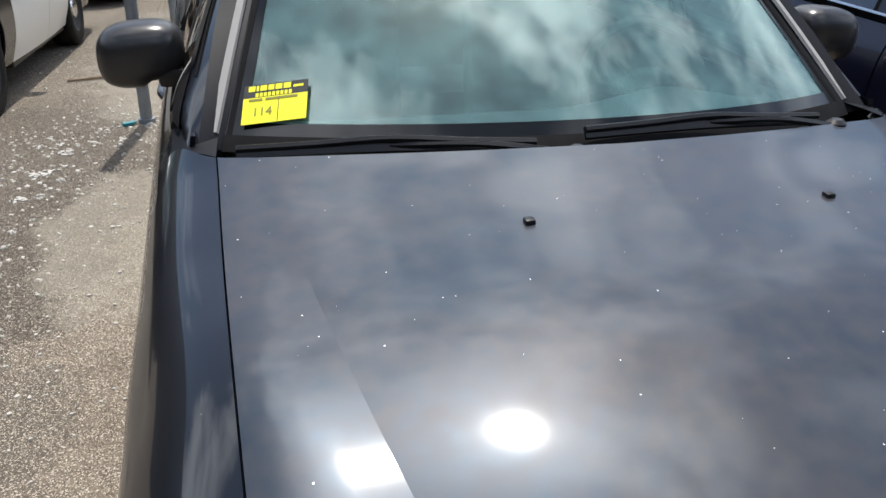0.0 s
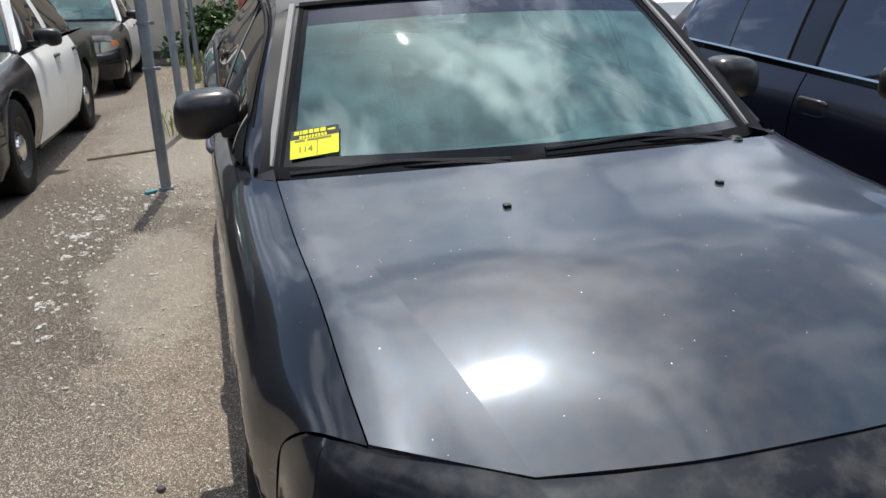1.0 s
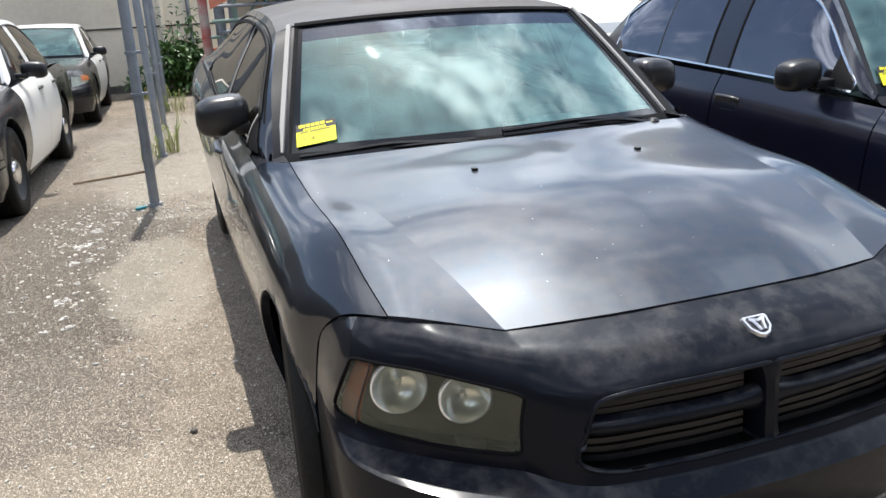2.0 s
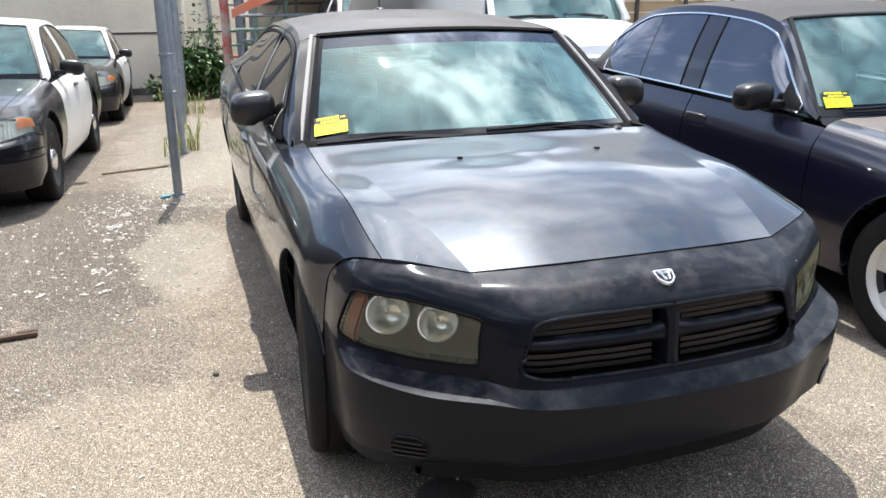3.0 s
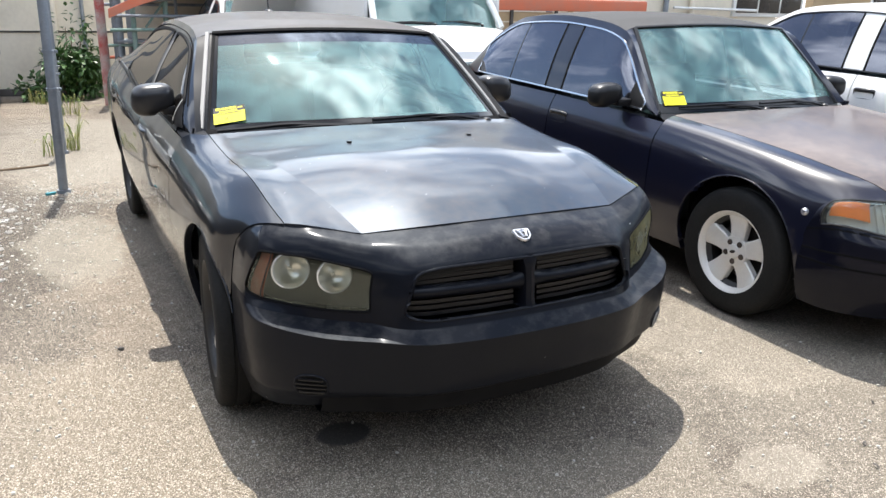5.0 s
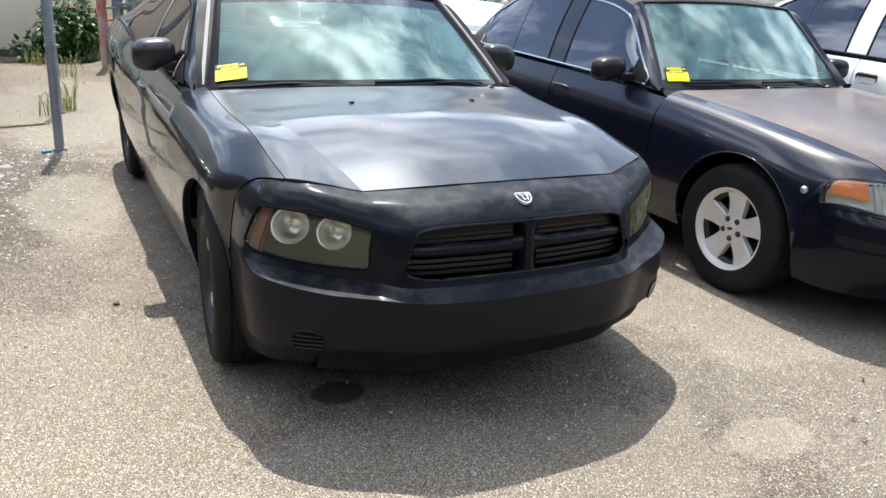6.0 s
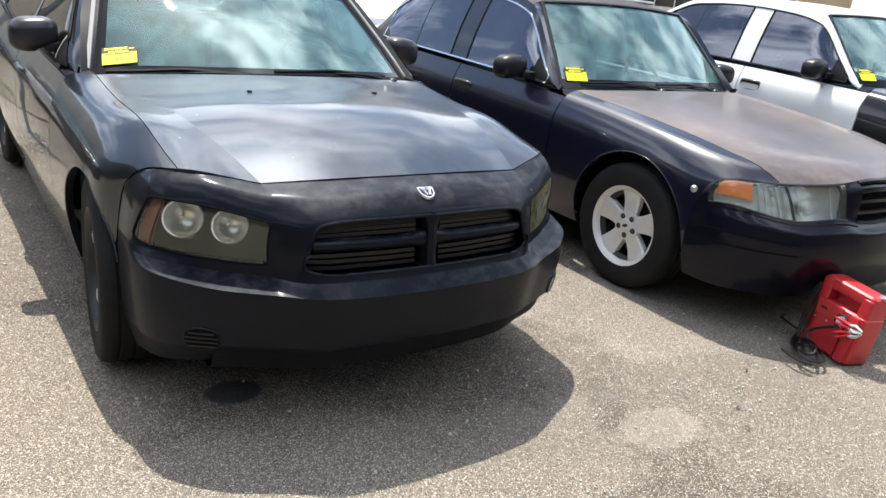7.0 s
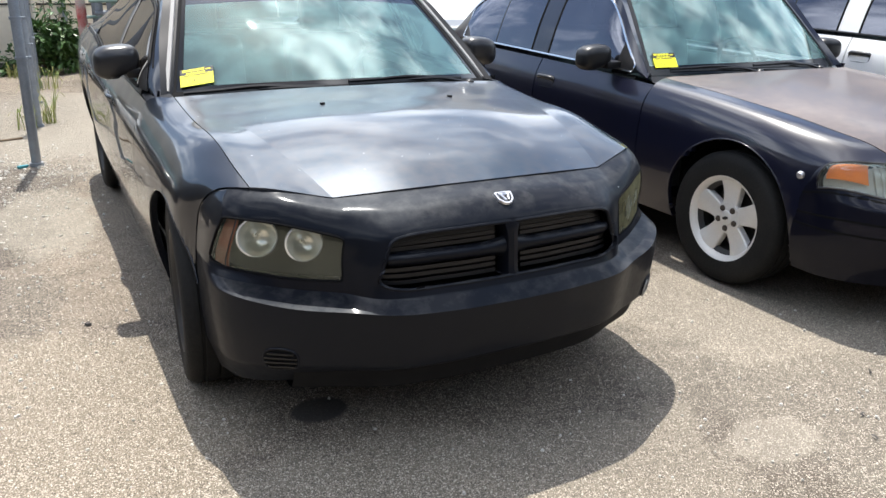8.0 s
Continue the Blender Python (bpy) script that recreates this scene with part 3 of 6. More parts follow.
def ribbon(points, normals, width, thick):
    """A flat strip along points, lying on a surface with those normals."""
    verts, faces = [], []
    pts = [Vector(p) for p in points]
    for i, p in enumerate(pts):
        way = (pts[min(i + 1, len(pts) - 1)] - pts[max(i - 1, 0)]).normalized()
        n = Vector(normals[i] if isinstance(normals, list) else normals).normalized()
        side = way.cross(n).normalized() * (width / 2)
        up = side.cross(way).normalized() * thick
        verts += [tuple(p - side - up * 0.5), tuple(p - side * 0.8 + up), tuple(p + side * 0.8 + up), tuple(p + side - up * 0.5)]
    for i in range(len(pts) - 1):
        for k in range(4):
            a, b = i * 4 + k, i * 4 + (k + 1) % 4
            faces.append((a, b, b + 4, a + 4))
    faces += [(3, 2, 1, 0), tuple(range(len(verts) - 4, len(verts)))]
    return verts, faces


def blob(rx, ry, rz, power=2.6, n=28, m=16, at=(0, 0, 0)):
    """A rounded pod: a superellipsoid."""
    def sp(c):
        return math.copysign(abs(c) ** (2 / power), c)
    verts, faces = [], []
    for i in range(m + 1):
        b = -math.pi / 2 + math.pi * i / m
        for j in range(n):
            a = 2 * math.pi * j / n
            verts.append((at[0] + rx * sp(math.cos(b)) * sp(math.cos(a)), at[1] + ry * sp(math.cos(b)) * sp(math.sin(a)), at[2] + rz * sp(math.sin(b))))
    for i in range(m):
        for j in range(n):
            a, b = i * n + j, i * n + (j + 1) % n
            faces.append((a, b, b + n, a + n))
    return verts, faces


def text_part(name, words, size, m, material, parent, label="", bold=0.0):
    """Letters as flat meshes, by the built-in font."""
    cu = bpy.data.curves.new(name, "FONT")
    cu.body, cu.size, cu.align_x, cu.align_y, cu.extrude, cu.offset = words, size, "LEFT", "BOTTOM", 0.0003, bold
    tmp = new(name + "_tmp", cu)
    bpy.context.view_layer.update()
    me = bpy.data.meshes.new_from_object(tmp.evaluated_get(bpy.context.evaluated_depsgraph_get()))
    bpy.data.objects.remove(tmp)
    me.materials.clear()
    me.materials.append(material)
    me.transform(m)
    ob = new(name, me)
    ob.parent = parent
    if label:
        ob["label"] = label
    return ob

# ---- cars: shared pieces ----
def arch(shape, yc, zc, r, cell=0.02):
    """Rounds the skin to a wheel arch, and tells which faces to leave out."""
    v = np.array(shape[0], float)
    d = np.hypot(v[:, 1] - yc, v[:, 2] - zc)
    near = (np.abs(d - r) < cell) & (np.abs(v[:, 0]) > 0.6)
    k = (r / np.maximum(d, 1e-6))[:, None]
    flat = v[:, 1:] - (yc, zc)
    v[:, 1:] = np.where(near[:, None], (yc, zc) + flat * k, v[:, 1:])
    return v, shape[1]


def in_arch(c, yc, zc, r):
    return abs(c[0]) > 0.6 and math.hypot(c[1] - yc, c[2] - zc) < r


def arch_lip(verts, yc, zc, r, thick=0.004, lo=-0.05, hi=math.pi + 0.05):
    """The rolled lip of a wheel arch, on the skin that the arch was cut into."""
    v = np.array(verts, float)
    v = v[np.abs(v[:, 0]) > 0.6]
    ang, d = np.arctan2(v[:, 2] - zc, v[:, 1] - yc), np.hypot(v[:, 1] - yc, v[:, 2] - zc)
    path = []
    for a in np.linspace(lo, hi, 40):
        w = np.exp(-(((v[:, 1] - yc - r * math.cos(a)) ** 2 + (v[:, 2] - zc - r * math.sin(a)) ** 2) / 0.025**2)) + 1e-12
        path.append((float((v[:, 0] * w).sum() / w.sum()) - 0.003, yc + r * math.cos(a), zc + r * math.sin(a)))
    return tube(path, thick, 8)


def wheel(parent, at, side, kind, radius=0.345, rim=0.225, width=0.225):
    """A wheel with its tyre; side +1 faces +x. kind: spoked, steel or slim."""
    w = width / 2
    metal = {"steel": STEEL_DARK, "spoked": ALLOY, "slim": ALLOY_SHADED}[kind]
    ob_m = pose(*at) @ (Matrix.Identity(4) if side > 0 else pose(0, 0, 0, 0, 0, 180))
    barrel = lathe([(rim - 0.035, -w + 0.03), (rim + 0.004, -w), (rim - 0.03, -0.02), (rim - 0.035, w - 0.055), (rim - 0.012, w - 0.03), (rim + 0.006, w - 0.008), (rim + 0.012, w - 0.004), (rim + 0.012, w - 0.02)], 48)
    shapes, spokes = [barrel], []
    if kind == "steel":
        shapes.append(lathe([(rim - 0.02, w - 0.05), (rim - 0.05, w - 0.035), (0.13, w - 0.06), (0.11, w - 0.03), (0.06, w - 0.03), (0.0, w - 0.03)], 40))
    else:
        centre = lathe([(0.070, w - 0.07), (0.086, w - 0.05), (0.080, w - 0.036), (0.040, w - 0.034), (0.036, w - 0.028), (0.030, w - 0.026), (0.0, w - 0.025)], 30)
        n = 5
        for i in range(n):
            inner, outer = (0.044, 0.072) if kind == "spoked" else (0.026, 0.042)
            rows = []
            for k in range(7):
                t = k / 6
                r = 0.05 + (rim - 0.055) * t
                half = inner + (outer - inner) * t ** 1.6
                h = w - (0.036 if kind == "spoked" else 0.038) - 0.012 * math.sin(math.pi * t) + 0.012 * t
                rows.append([(h - 0.035, -half, r), (h - 0.006, -half * 0.97, r), (h, -half * 0.86, r), (h + 0.003, 0, r), (h, half * 0.86, r), (h - 0.006, half * 0.97, r), (h - 0.035, half, r)])
            sh = grid_shape(np.array(rows))
            spokes.append(moved(sh, pose(0, 0, 0, 360 / n * i)))
    # on alloy wheels the near-black barrel paints the shade between the spokes
    hub = part("wheel", join(*shapes), STEEL_DARK, parent)
    hub.matrix_local = ob_m
    if spokes:
        part("wheel_centre", centre, metal, hub)
        # slim wheels get the same dark lip, painting its shade
        part("rim_lip", lathe([(rim - 0.016, w - 0.036), (rim - 0.010, w - 0.022), (rim - 0.003, w - 0.014), (rim + 0.006, w - 0.004), (rim + 0.012, w - 0.001), (rim + 0.013, w - 0.02)], 48), metal if kind == "spoked" else STEEL_DARK, hub)
    for sh in spokes:
        part("spoke", sh, metal, hub)
    if kind == "spoked":
        part("hub_emblem", moved(blob(0.003, 0.020, 0.009, 2, 16, 8), pose(w - 0.025, 0, 0, 20)), mat_dark_disc, hub, "dark oval on the centre cap")
    r = radius
    tyre = lathe([(rim + 0.008, -w), (r - 0.03, -w - 0.004), (r - 0.008, -w + 0.012), (r, -w + 0.035), (r, -0.06), (r - 0.007, -0.056), (r - 0.007, -0.048), (r, -0.044), (r, -0.006), (r - 0.007, -0.004), (r - 0.007, 0.004), (r, 0.006), (r, 0.044), (r - 0.007, 0.048), (r - 0.007, 0.056), (r, 0.06), (r, w - 0.035), (r - 0.008, w - 0.012), (r - 0.022, w), (r - 0.05, w + 0.004), (rim + 0.035, w + 0.003), (rim + 0.010, w - 0.004)], 64)
    part("tyre", tyre, RUBBER, hub)
    part("brake_disc", lathe([(0.16, -0.02), (0.16, 0.0), (0.05, 0.0)], 30), mat_dark_disc, hub)
    if kind == "steel":
        part("hub_cap", lathe([(0.10, w - 0.032), (0.095, w - 0.012), (0.06, w + 0.004), (0.0, w + 0.010)], 30), CHROME, hub, "small chrome centre cap")
    else:
        for i in range(5):
            a = radians(72 * i + 36)
            nut = moved(lathe([(0.0, 0.012), (0.013, 0.012), (0.0165, 0.006), (0.0165, -0.01)], 10), pose(w - 0.04, 0.055 * math.sin(a), 0.055 * math.cos(a)))
            part("lug_nut", nut, RUSTY_NUT, hub)
    return hub


# disc tone also darkened to paint the shade behind the spokes
mat_dark_disc = mat("rusty_shaded_disc", (0.035, 0.030, 0.026), 0.6, 0.5, vary=0.6, scale=20)
RUSTY_NUT = mat("rusty_lug_nut", (0.045, 0.034, 0.026), 0.6, 0.3, vary=0.6, scale=40)


def mirror_pod(parent, at, side, size, material, stalk_to):
    """A door mirror: pod, stalk and glass."""
    rx, ry, rz = size
    pod = blob(rx, ry, rz, 3.0, 36, 20)
    v = np.array(pod[0])
    v[:, 2] *= np.where(v[:, 2] < 0, 1 - 0.18 * (v[:, 0] * side < 0), 1.0)
    v[:, 2] += 0.10 * rz * (v[:, 0] / rx) * -side
    v[:, 1] = np.where(v[:, 1] > 0.6 * ry, 0.6 * ry, v[:, 1])
    ob = part("mirror", (v + np.array(at), pod[1]), material, parent)
    part("mirror_glass", (np.array(blob(rx * 0.86, 0.004, rz * 0.82, 3.2)[0]) + np.array(at) + (0, 0.6 * ry + 0.003, 0), blob(1, 1, 1)[1]), CHROME, ob, "silvered mirror glass")
    s = np.array(stalk_to, float)
    a = np.array(at, float) + (-side * rx * 0.8, 0, -rz * 0.55)
    part("mirror_stalk", box(abs(s[0] - a[0]) + 0.07, ry * 1.3, rz * 0.62, 0.015, at=((s[0] + a[0]) / 2, (s[1] + a[1]) / 2, (s[2] + a[2]) / 2)), PLASTIC, ob, "black plastic mirror base")
    return ob


class Cabin:
    """The glazed upper body of a saloon, from a few measures."""

    def __init__(self, low, top, rail, belt, roof_crown, rear_low):
        self.low, self.top, self.rail, self.belt, self.crown, self.rear_low = low, top, np.array(rail), np.array(belt), roof_crown, rear_low

    def screen_edge(self, which, x):
        """The bottom or top line of the windscreen: (cy, cz, corner x, y, z)."""
        cy, cz, kx, ky, kz = which
        t = (np.asarray(x) / kx) ** 2
        return np.stack([np.asarray(x), cy + (ky - cy) * t, cz + (kz - cz) * t], -1)

    def screen(self, nx=28, nz=16, a=0.0, b=1.0, inset=0.0):
        s = np.linspace(-1 + inset, 1 - inset, nx + 1)
        lo, hi = self.screen_edge(self.low, s * self.low[2]), self.screen_edge(self.top, s * self.top[2])
        t = np.linspace(a, b, nz + 1)[:, None, None]
        p = lo + (hi - lo) * t
        bow = 0.0197 * np.sin(np.pi * t) * (1 - 0.6 * s[None, :, None] ** 2)
        return p + bow * np.array((0, -0.6, 0.8))

    def rail_at(self, y):
        return cubic(self.rail[:, 1], self.rail, y)

    def belt_at(self, y):
        return cubic(self.belt[:, 1], self.belt, y)

    def flank(self, y, w):
        """A point of the window side: y along, w from belt (0) to rail (1)."""
        b, r = self.belt_at(y), self.rail_at(y)
        p = b + (r - b) * np.asarray(w)[:, None]
        p[:, 0] += 0.018 * np.sin(np.pi * np.clip(w, 0, 1))
        return p

    def strip(self, y0, y1, w0, w1, ny=24, nw=6):
        """A grid of the flank between y0 and y1; w0 and w1 are functions of y and of the height of the flank there."""
        ys = np.linspace(y0, y1, ny + 1)
        hgt = np.linalg.norm(self.rail_at(ys) - self.belt_at(ys), axis=1)
        a, b = w0(ys, hgt), w1(ys, hgt)
        rows = [self.flank(ys, a + (np.maximum(b, a) - a) * k / nw) for k in range(nw, -1, -1)]
        return np.swapaxes(np.array(rows), 0, 1)

    def roof(self, y1, nx=28, ny=30):
        """Roof skin from the windscreen's top back to y1, out to the rails."""
        s = np.linspace(-1, 1, nx + 1)
        kx = self.top[2]
        x0 = s * self.rail_at([self.top[3]])[0, 0]
        inner = np.clip(np.abs(x0) / kx, 0, 1) ** 2
        front_y = self.top[0] + (self.top[3] - self.top[0]) * inner
        rows = []
        for t in np.linspace(0, 1, ny + 1):
            y = front_y + (y1 + 0.06 * s**2 - front_y) * t
            r = self.rail_at(np.maximum(y, self.top[3]))
            crown = cubic([k[0] for k in self.crown], np.array([k[1] for k in self.crown])[:, None], y)[:, 0]
            z = r[:, 2] + (crown - r[:, 2]) * (1 - np.abs(s) ** 2.6)
            low = self.top[1] + (self.top[4] - self.top[1]) * inner + 0.010
            low = np.where(np.abs(x0) > kx, low + (r[:, 2] - low) * np.clip((np.abs(x0) - kx) / (np.abs(x0).max() - kx), 0, 1), low)
            blend = np.clip(t * 5, 0, 1) ** 0.7
            rows.append(np.stack([s * r[:, 0], y, low + (z - low) * blend], -1))
        return np.array(rows)

    def pillar_face(self, n=20):
        """The face between the windscreen's side edge and the rail."""
        edge = self.screen(nx=2, nz=n)[:, -1]
        out = self.rail_at(np.clip(edge[:, 1] - 0.03 + 0.03 * np.linspace(0, 1, n + 1), self.rail[0, 1], None))
        return np.array([edge + (0.0, 0.0, 0.002) + (out - edge) * k for k in (0.0, 0.35, 0.7, 1.0)])


def wiper(parent, pivot, tip, lift=0.0):
    """A wiper: arm with its hinge, and a blade with its bow."""
    p, q = Vector(pivot), Vector(tip)
    mid = (p + q) / 2 + Vector((0, 0.02, 0.022))
    arm = part("wiper_arm", join(tube(smooth_path([p, p + (mid - p) * 0.5 + Vector((0, -0.015, 0.016)), mid]), [0.009] * 8 + [0.006] * 9, 6), moved(lathe([(0.02, -0.02), (0.022, 0.01), (0.012, 0.018), (0, 0.018)], 14, "z"), pose(*p))), PLASTIC, parent)
    way = (q - p).normalized()
    a, b = mid - way * 0.29, mid + way * 0.30
    part("wiper_blade", join(tube(smooth_path([a, (a + mid) / 2 + Vector((0, 0, 0.006)), mid + Vector((0, 0, 0.014)), (mid + b) / 2 + Vector((0, 0, 0.006)), b]), 0.008, 6), ribbon(smooth_path([a - Vector((0, 0, 0.008)), mid + Vector((0, 0, -0.002)), b - Vector((0, 0, 0.008))]), Vector((0, -0.85, 0.5)), 0.026, 0.005)), PLASTIC, arm)
    return arm


def car_cabin(car, cab, dash_y, floor=0.3, seat_y=2.0, dash_mat=None, half=0.68):
    """Dashboard, steering wheel, seats, floor pan and roof lining."""
    lo = cab.low
    rows = []
    s = np.linspace(-0.96, 0.96, 25)
    for k, (dy, dz) in enumerate(((-0.02, -0.035), (0.12, -0.025), (0.26, -0.02), (0.36, -0.035), (0.40, -0.10), (0.42, -0.30), (0.44, -0.55))):
        e = cab.screen_edge(lo, s * lo[2]) + (0, dy, dz)
        e[:, 0] *= 1 - 0.02 * k
        e[:, 1] = e[:, 1] * 0.5 + 0.5 * (e[:, 1].mean() if k > 2 else 0) + (0 if k > 2 else 0.5 * e[:, 1])
        e[:, 2] += 0.045 * np.exp(-((s - 0.5) / 0.25) ** 2) * (1 if 2 <= k <= 4 else 0)
        rows.append(e)
    dash = part("dashboard", grid_shape(np.array(rows)), dash_mat or DASH, car)
    dx, dyy, dz = 0.38, lo[0] + 0.56, lo[1] - 0.04
    ring = [(0.185 * math.cos(a), 0, 0.185 * math.sin(a)) for a in np.linspace(0, 2 * math.pi, 33)]
    tilt = pose(dx, dyy, dz, -24)
    wheel_shape = join(tube(ring, 0.016, 8, False), tube([(-0.17, 0, 0.01), (0, -0.03, -0.01), (0.17, 0, 0.01)], 0.018, 6), tube([(0, -0.03, 0), (0, 0, -0.17)], 0.016, 6), blob(0.075, 0.035, 0.065, 2.6, 16, 8, (0, -0.02, -0.01)))
    part("steering_wheel", moved(wheel_shape, tilt), CABIN, car)
    for sx in (-0.38, 0.38):
        seat = part("seat", join(box(0.52, 0.5, 0.16, 0.05, (sx, seat_y, floor + 0.22)), moved(box(0.50, 0.15, 0.62, 0.06), pose(sx, seat_y + 0.33, floor + 0.52, -14)),), SEAT, car)
        part("headrest", moved(box(0.25, 0.10, 0.19, 0.04), pose(sx, seat_y + 0.44, floor + 0.93, -12)), SEAT, seat)
    part("rear_seat", join(box(1.25, 0.5, 0.16, 0.05, (0, seat_y + 1.0, floor + 0.2)), moved(box(1.25, 0.15, 0.6, 0.06), pose(0, seat_y + 1.36, floor + 0.48, -16))), SEAT, car)
    part("floor_pan", join(box(1.5, 2.6, 0.04, 0.01, (0, seat_y + 0.4, floor)), box(1.4, 0.03, 0.6, 0.01, (0, dash_y + 0.3, floor + 0.3)), box(0.03, 2.4, 0.62, 0.01, (-half - 0.13, seat_y + 0.45, floor + 0.33)), box(0.03, 2.4, 0.62, 0.01, (half + 0.13, seat_y + 0.45, floor + 0.33)), box(1.4, 0.03, 0.75, 0.01, (0, seat_y + 1.7, floor + 0.35))), CABIN, car)


def sticker(car, at, way_x, up, lot, wide=0.142, tall=0.093):
    """A yellow lot sticker inside the windscreen: black head strip with yellow letters, hand-written number below."""
    x, z = Vector(way_x).normalized(), Vector(up).normalized()
    z = (z - x * z.dot(x)).normalized()
    n = x.cross(z)
    m = Matrix(((x.x, z.x, n.x, at[0]), (x.y, z.y, n.y, at[1]), (x.z, z.z, n.z, at[2]), (0, 0, 0, 1)))
    st = part("windscreen_sticker", moved(box(wide, tall * 0.72, 0.001, 0, (wide / 2, tall * 0.36, 0)), m), YELLOW, car, "bright yellow auction lot sticker with black heading")
    part("heading", moved(box(wide, tall * 0.36, 0.001, 0, (wide / 2, tall * 0.90, 0.0002)), m), INK, st)
    for x, w in ((0.010, .015), (0.028, .005), (0.036, .015), (0.054, .013), (0.070, .015), (0.088, .016), (0.110, .022)):
        part("name_bar", moved(box(w, 0.014 if w < .02 else .006, 0.0006, 0, (x + w / 2, tall * (0.97 if w < .02 else .93), 0.001)), m), YELLOW, st)
    for i in range(9):
        part("number_bar", moved(box(0.0066, 0.010, 0.0006, 0, (0.030 + i * 0.0092, tall * 0.785, 0.001)), m), YELLOW, st)
    for i, w in enumerate((0.030, 0.048, 0.025)):
        part("print_bar", moved(box(w, 0.006, 0.0006, 0, (0.028 + (0, 0.046, 0.080)[i], tall * 0.65, 0.001)), m), FADED_INK, st)
    part("rule", moved(box(0.0012, tall * 0.6, 0.0006, 0, (wide * 0.56, tall * 0.32, 0.001)), m), INK, st)
    text_part("lot_number", lot, 0.030, m @ pose(0.022, tall * 0.14, 0.0012), FADED_INK, st)
    return st

# ---- the dark saloon in the middle ----
def mirror_rows(skin_pts):
    """Left half joined to the right half of a grid whose first column lies on the middle line."""
    left = skin_pts[:, ::-1] * (-1, 1, 1)
    return np.concatenate([left[:, :-1], skin_pts], 1)


def charger():
    car = empty("saloon_car", label="dark slate-blue four-door saloon, faded bonnet, satin black nose, parked on asphalt", category="car")
    # bonnet and wings: rows from the nose seam back to the screen, columns from the middle line out and down to the sill
    r0 = [(0, .245, .868), (.27, .258, .864), (.513, .316, .845), (.741, .433, .873), (.828, .535, .848), (.861, .595, .79), (.881, .62, .66), (.888, .62, .45), (.855, .60, .23)]
    r1 = [(0, .42, .928), (.27, .43, .924), (.548, .47, .892), (.748, .56, .897), (.846, .66, .864), (.896, .70, .80), (.915, .72, .67), (.91, .72, .45), (.865, .70, .23)]
    r2 = [(0, .72, .992), (.275, .73, .987), (.607, .75, .950), (.757, .80, .946), (.856, .88, .895), (.908, .90, .82), (.930, .92, .69), (.92, .92, .45), (.87, .92, .23)]
    r3 = [(0, 1.03, 1.012), (.283, 1.05, 1.006), (.655, 1.10, .974), (.768, 1.15, .962), (.862, 1.22, .925), (.915, 1.24, .84), (.936, 1.24, .71), (.925, 1.24, .45), (.875, 1.24, .23)]
    r4 = [(0, 1.312, 1.034), (.283, 1.335, 1.030), (.690, 1.435, 1.006), (.774, 1.476, .996), (.866, 1.60, .965), (.920, 1.60, .87), (.940, 1.60, .74), (.93, 1.60, .45), (.88, 1.60, .23)]
    r3b = [(0, 1.272, 1.0292), (.283, 1.294, 1.0246), (.683, 1.393, 1.0000), (.773, 1.434, .9900), (.864, 1.47, .950), (.918, 1.47, .86), (.938, 1.47, .73), (.928, 1.47, .45), (.878, 1.47, .23)]
    top = Skin([r0, r1, r2, r3, r3b, r4], (2,))
    us = steps(0, 5, 80)
    hood_pts = top.at(us, np.concatenate([steps(0, 1, 8)[:-1], steps(1, 2, 12)[:-1], steps(2, 3, 6)]))
    hood_full = mirror_rows(hood_pts)
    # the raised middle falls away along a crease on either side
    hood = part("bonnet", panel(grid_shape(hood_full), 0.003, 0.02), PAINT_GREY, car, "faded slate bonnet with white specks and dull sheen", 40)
    wide = hood_full.shape[1]
    for e in hood.data.edges:
        a, b = (divmod(i, wide) for i in e.vertices)
        if a[1] == b[1] and a[1] in (6, wide - 7) and max(a[0], b[0]) < 50:
            e.use_edge_sharp = True
    wing = grid_shape(top.at(us, steps(3, 8, 44)))
    AF, AR, AZ, RAD = 0.965, 4.013, 0.345, 0.395
    wing = arch(wing, AF, AZ, RAD)
    wing_panel = panel(wing, 0.0003, 0.03, lambda c: in_arch(c, AF, AZ, RAD))
    side_rows = []
    for y, a, b, c, d, e in ((1.60, (.866, .965), (.920, .87), (.940, .74), (.93, .45), (.88, .23)), (2.2, (.878, .985), (.932, .89), (.948, .75), (.94, .45), (.89, .22)), (3.0, (.886, 1.0), (.938, .91), (.95, .76), (.94, .45), (.89, .22)), (3.7, (.885, 1.068), (.945, .96), (.958, .78), (.94, .45), (.88, .22)), (4.3, (.868, 1.085), (.938, .97), (.955, .79), (.93, .45), (.87, .23)), (4.8, (.79, 1.06), (.86, .96), (.89, .80), (.87, .45), (.82, .25)), (5.0, (.66, 1.0), (.70, .93), (.74, .80), (.74, .45), (.70, .28))):
        side_rows.append([(x, y, z) for x, z in (a, b, c, d, e)])
    side = Skin(side_rows)

    def side_panel(y0, y1):
        ys = np.array([r[0][1] for r in side_rows])
        u = np.interp(np.linspace(y0, y1, max(4, int((y1 - y0) / 0.02))), ys, np.arange(len(ys)))
        return panel(arch(grid_shape(side.at(u, steps(0, 4, 40))), AR, AZ, RAD), 0.0025, 0.025, lambda c: in_arch(c, AR, AZ, RAD))

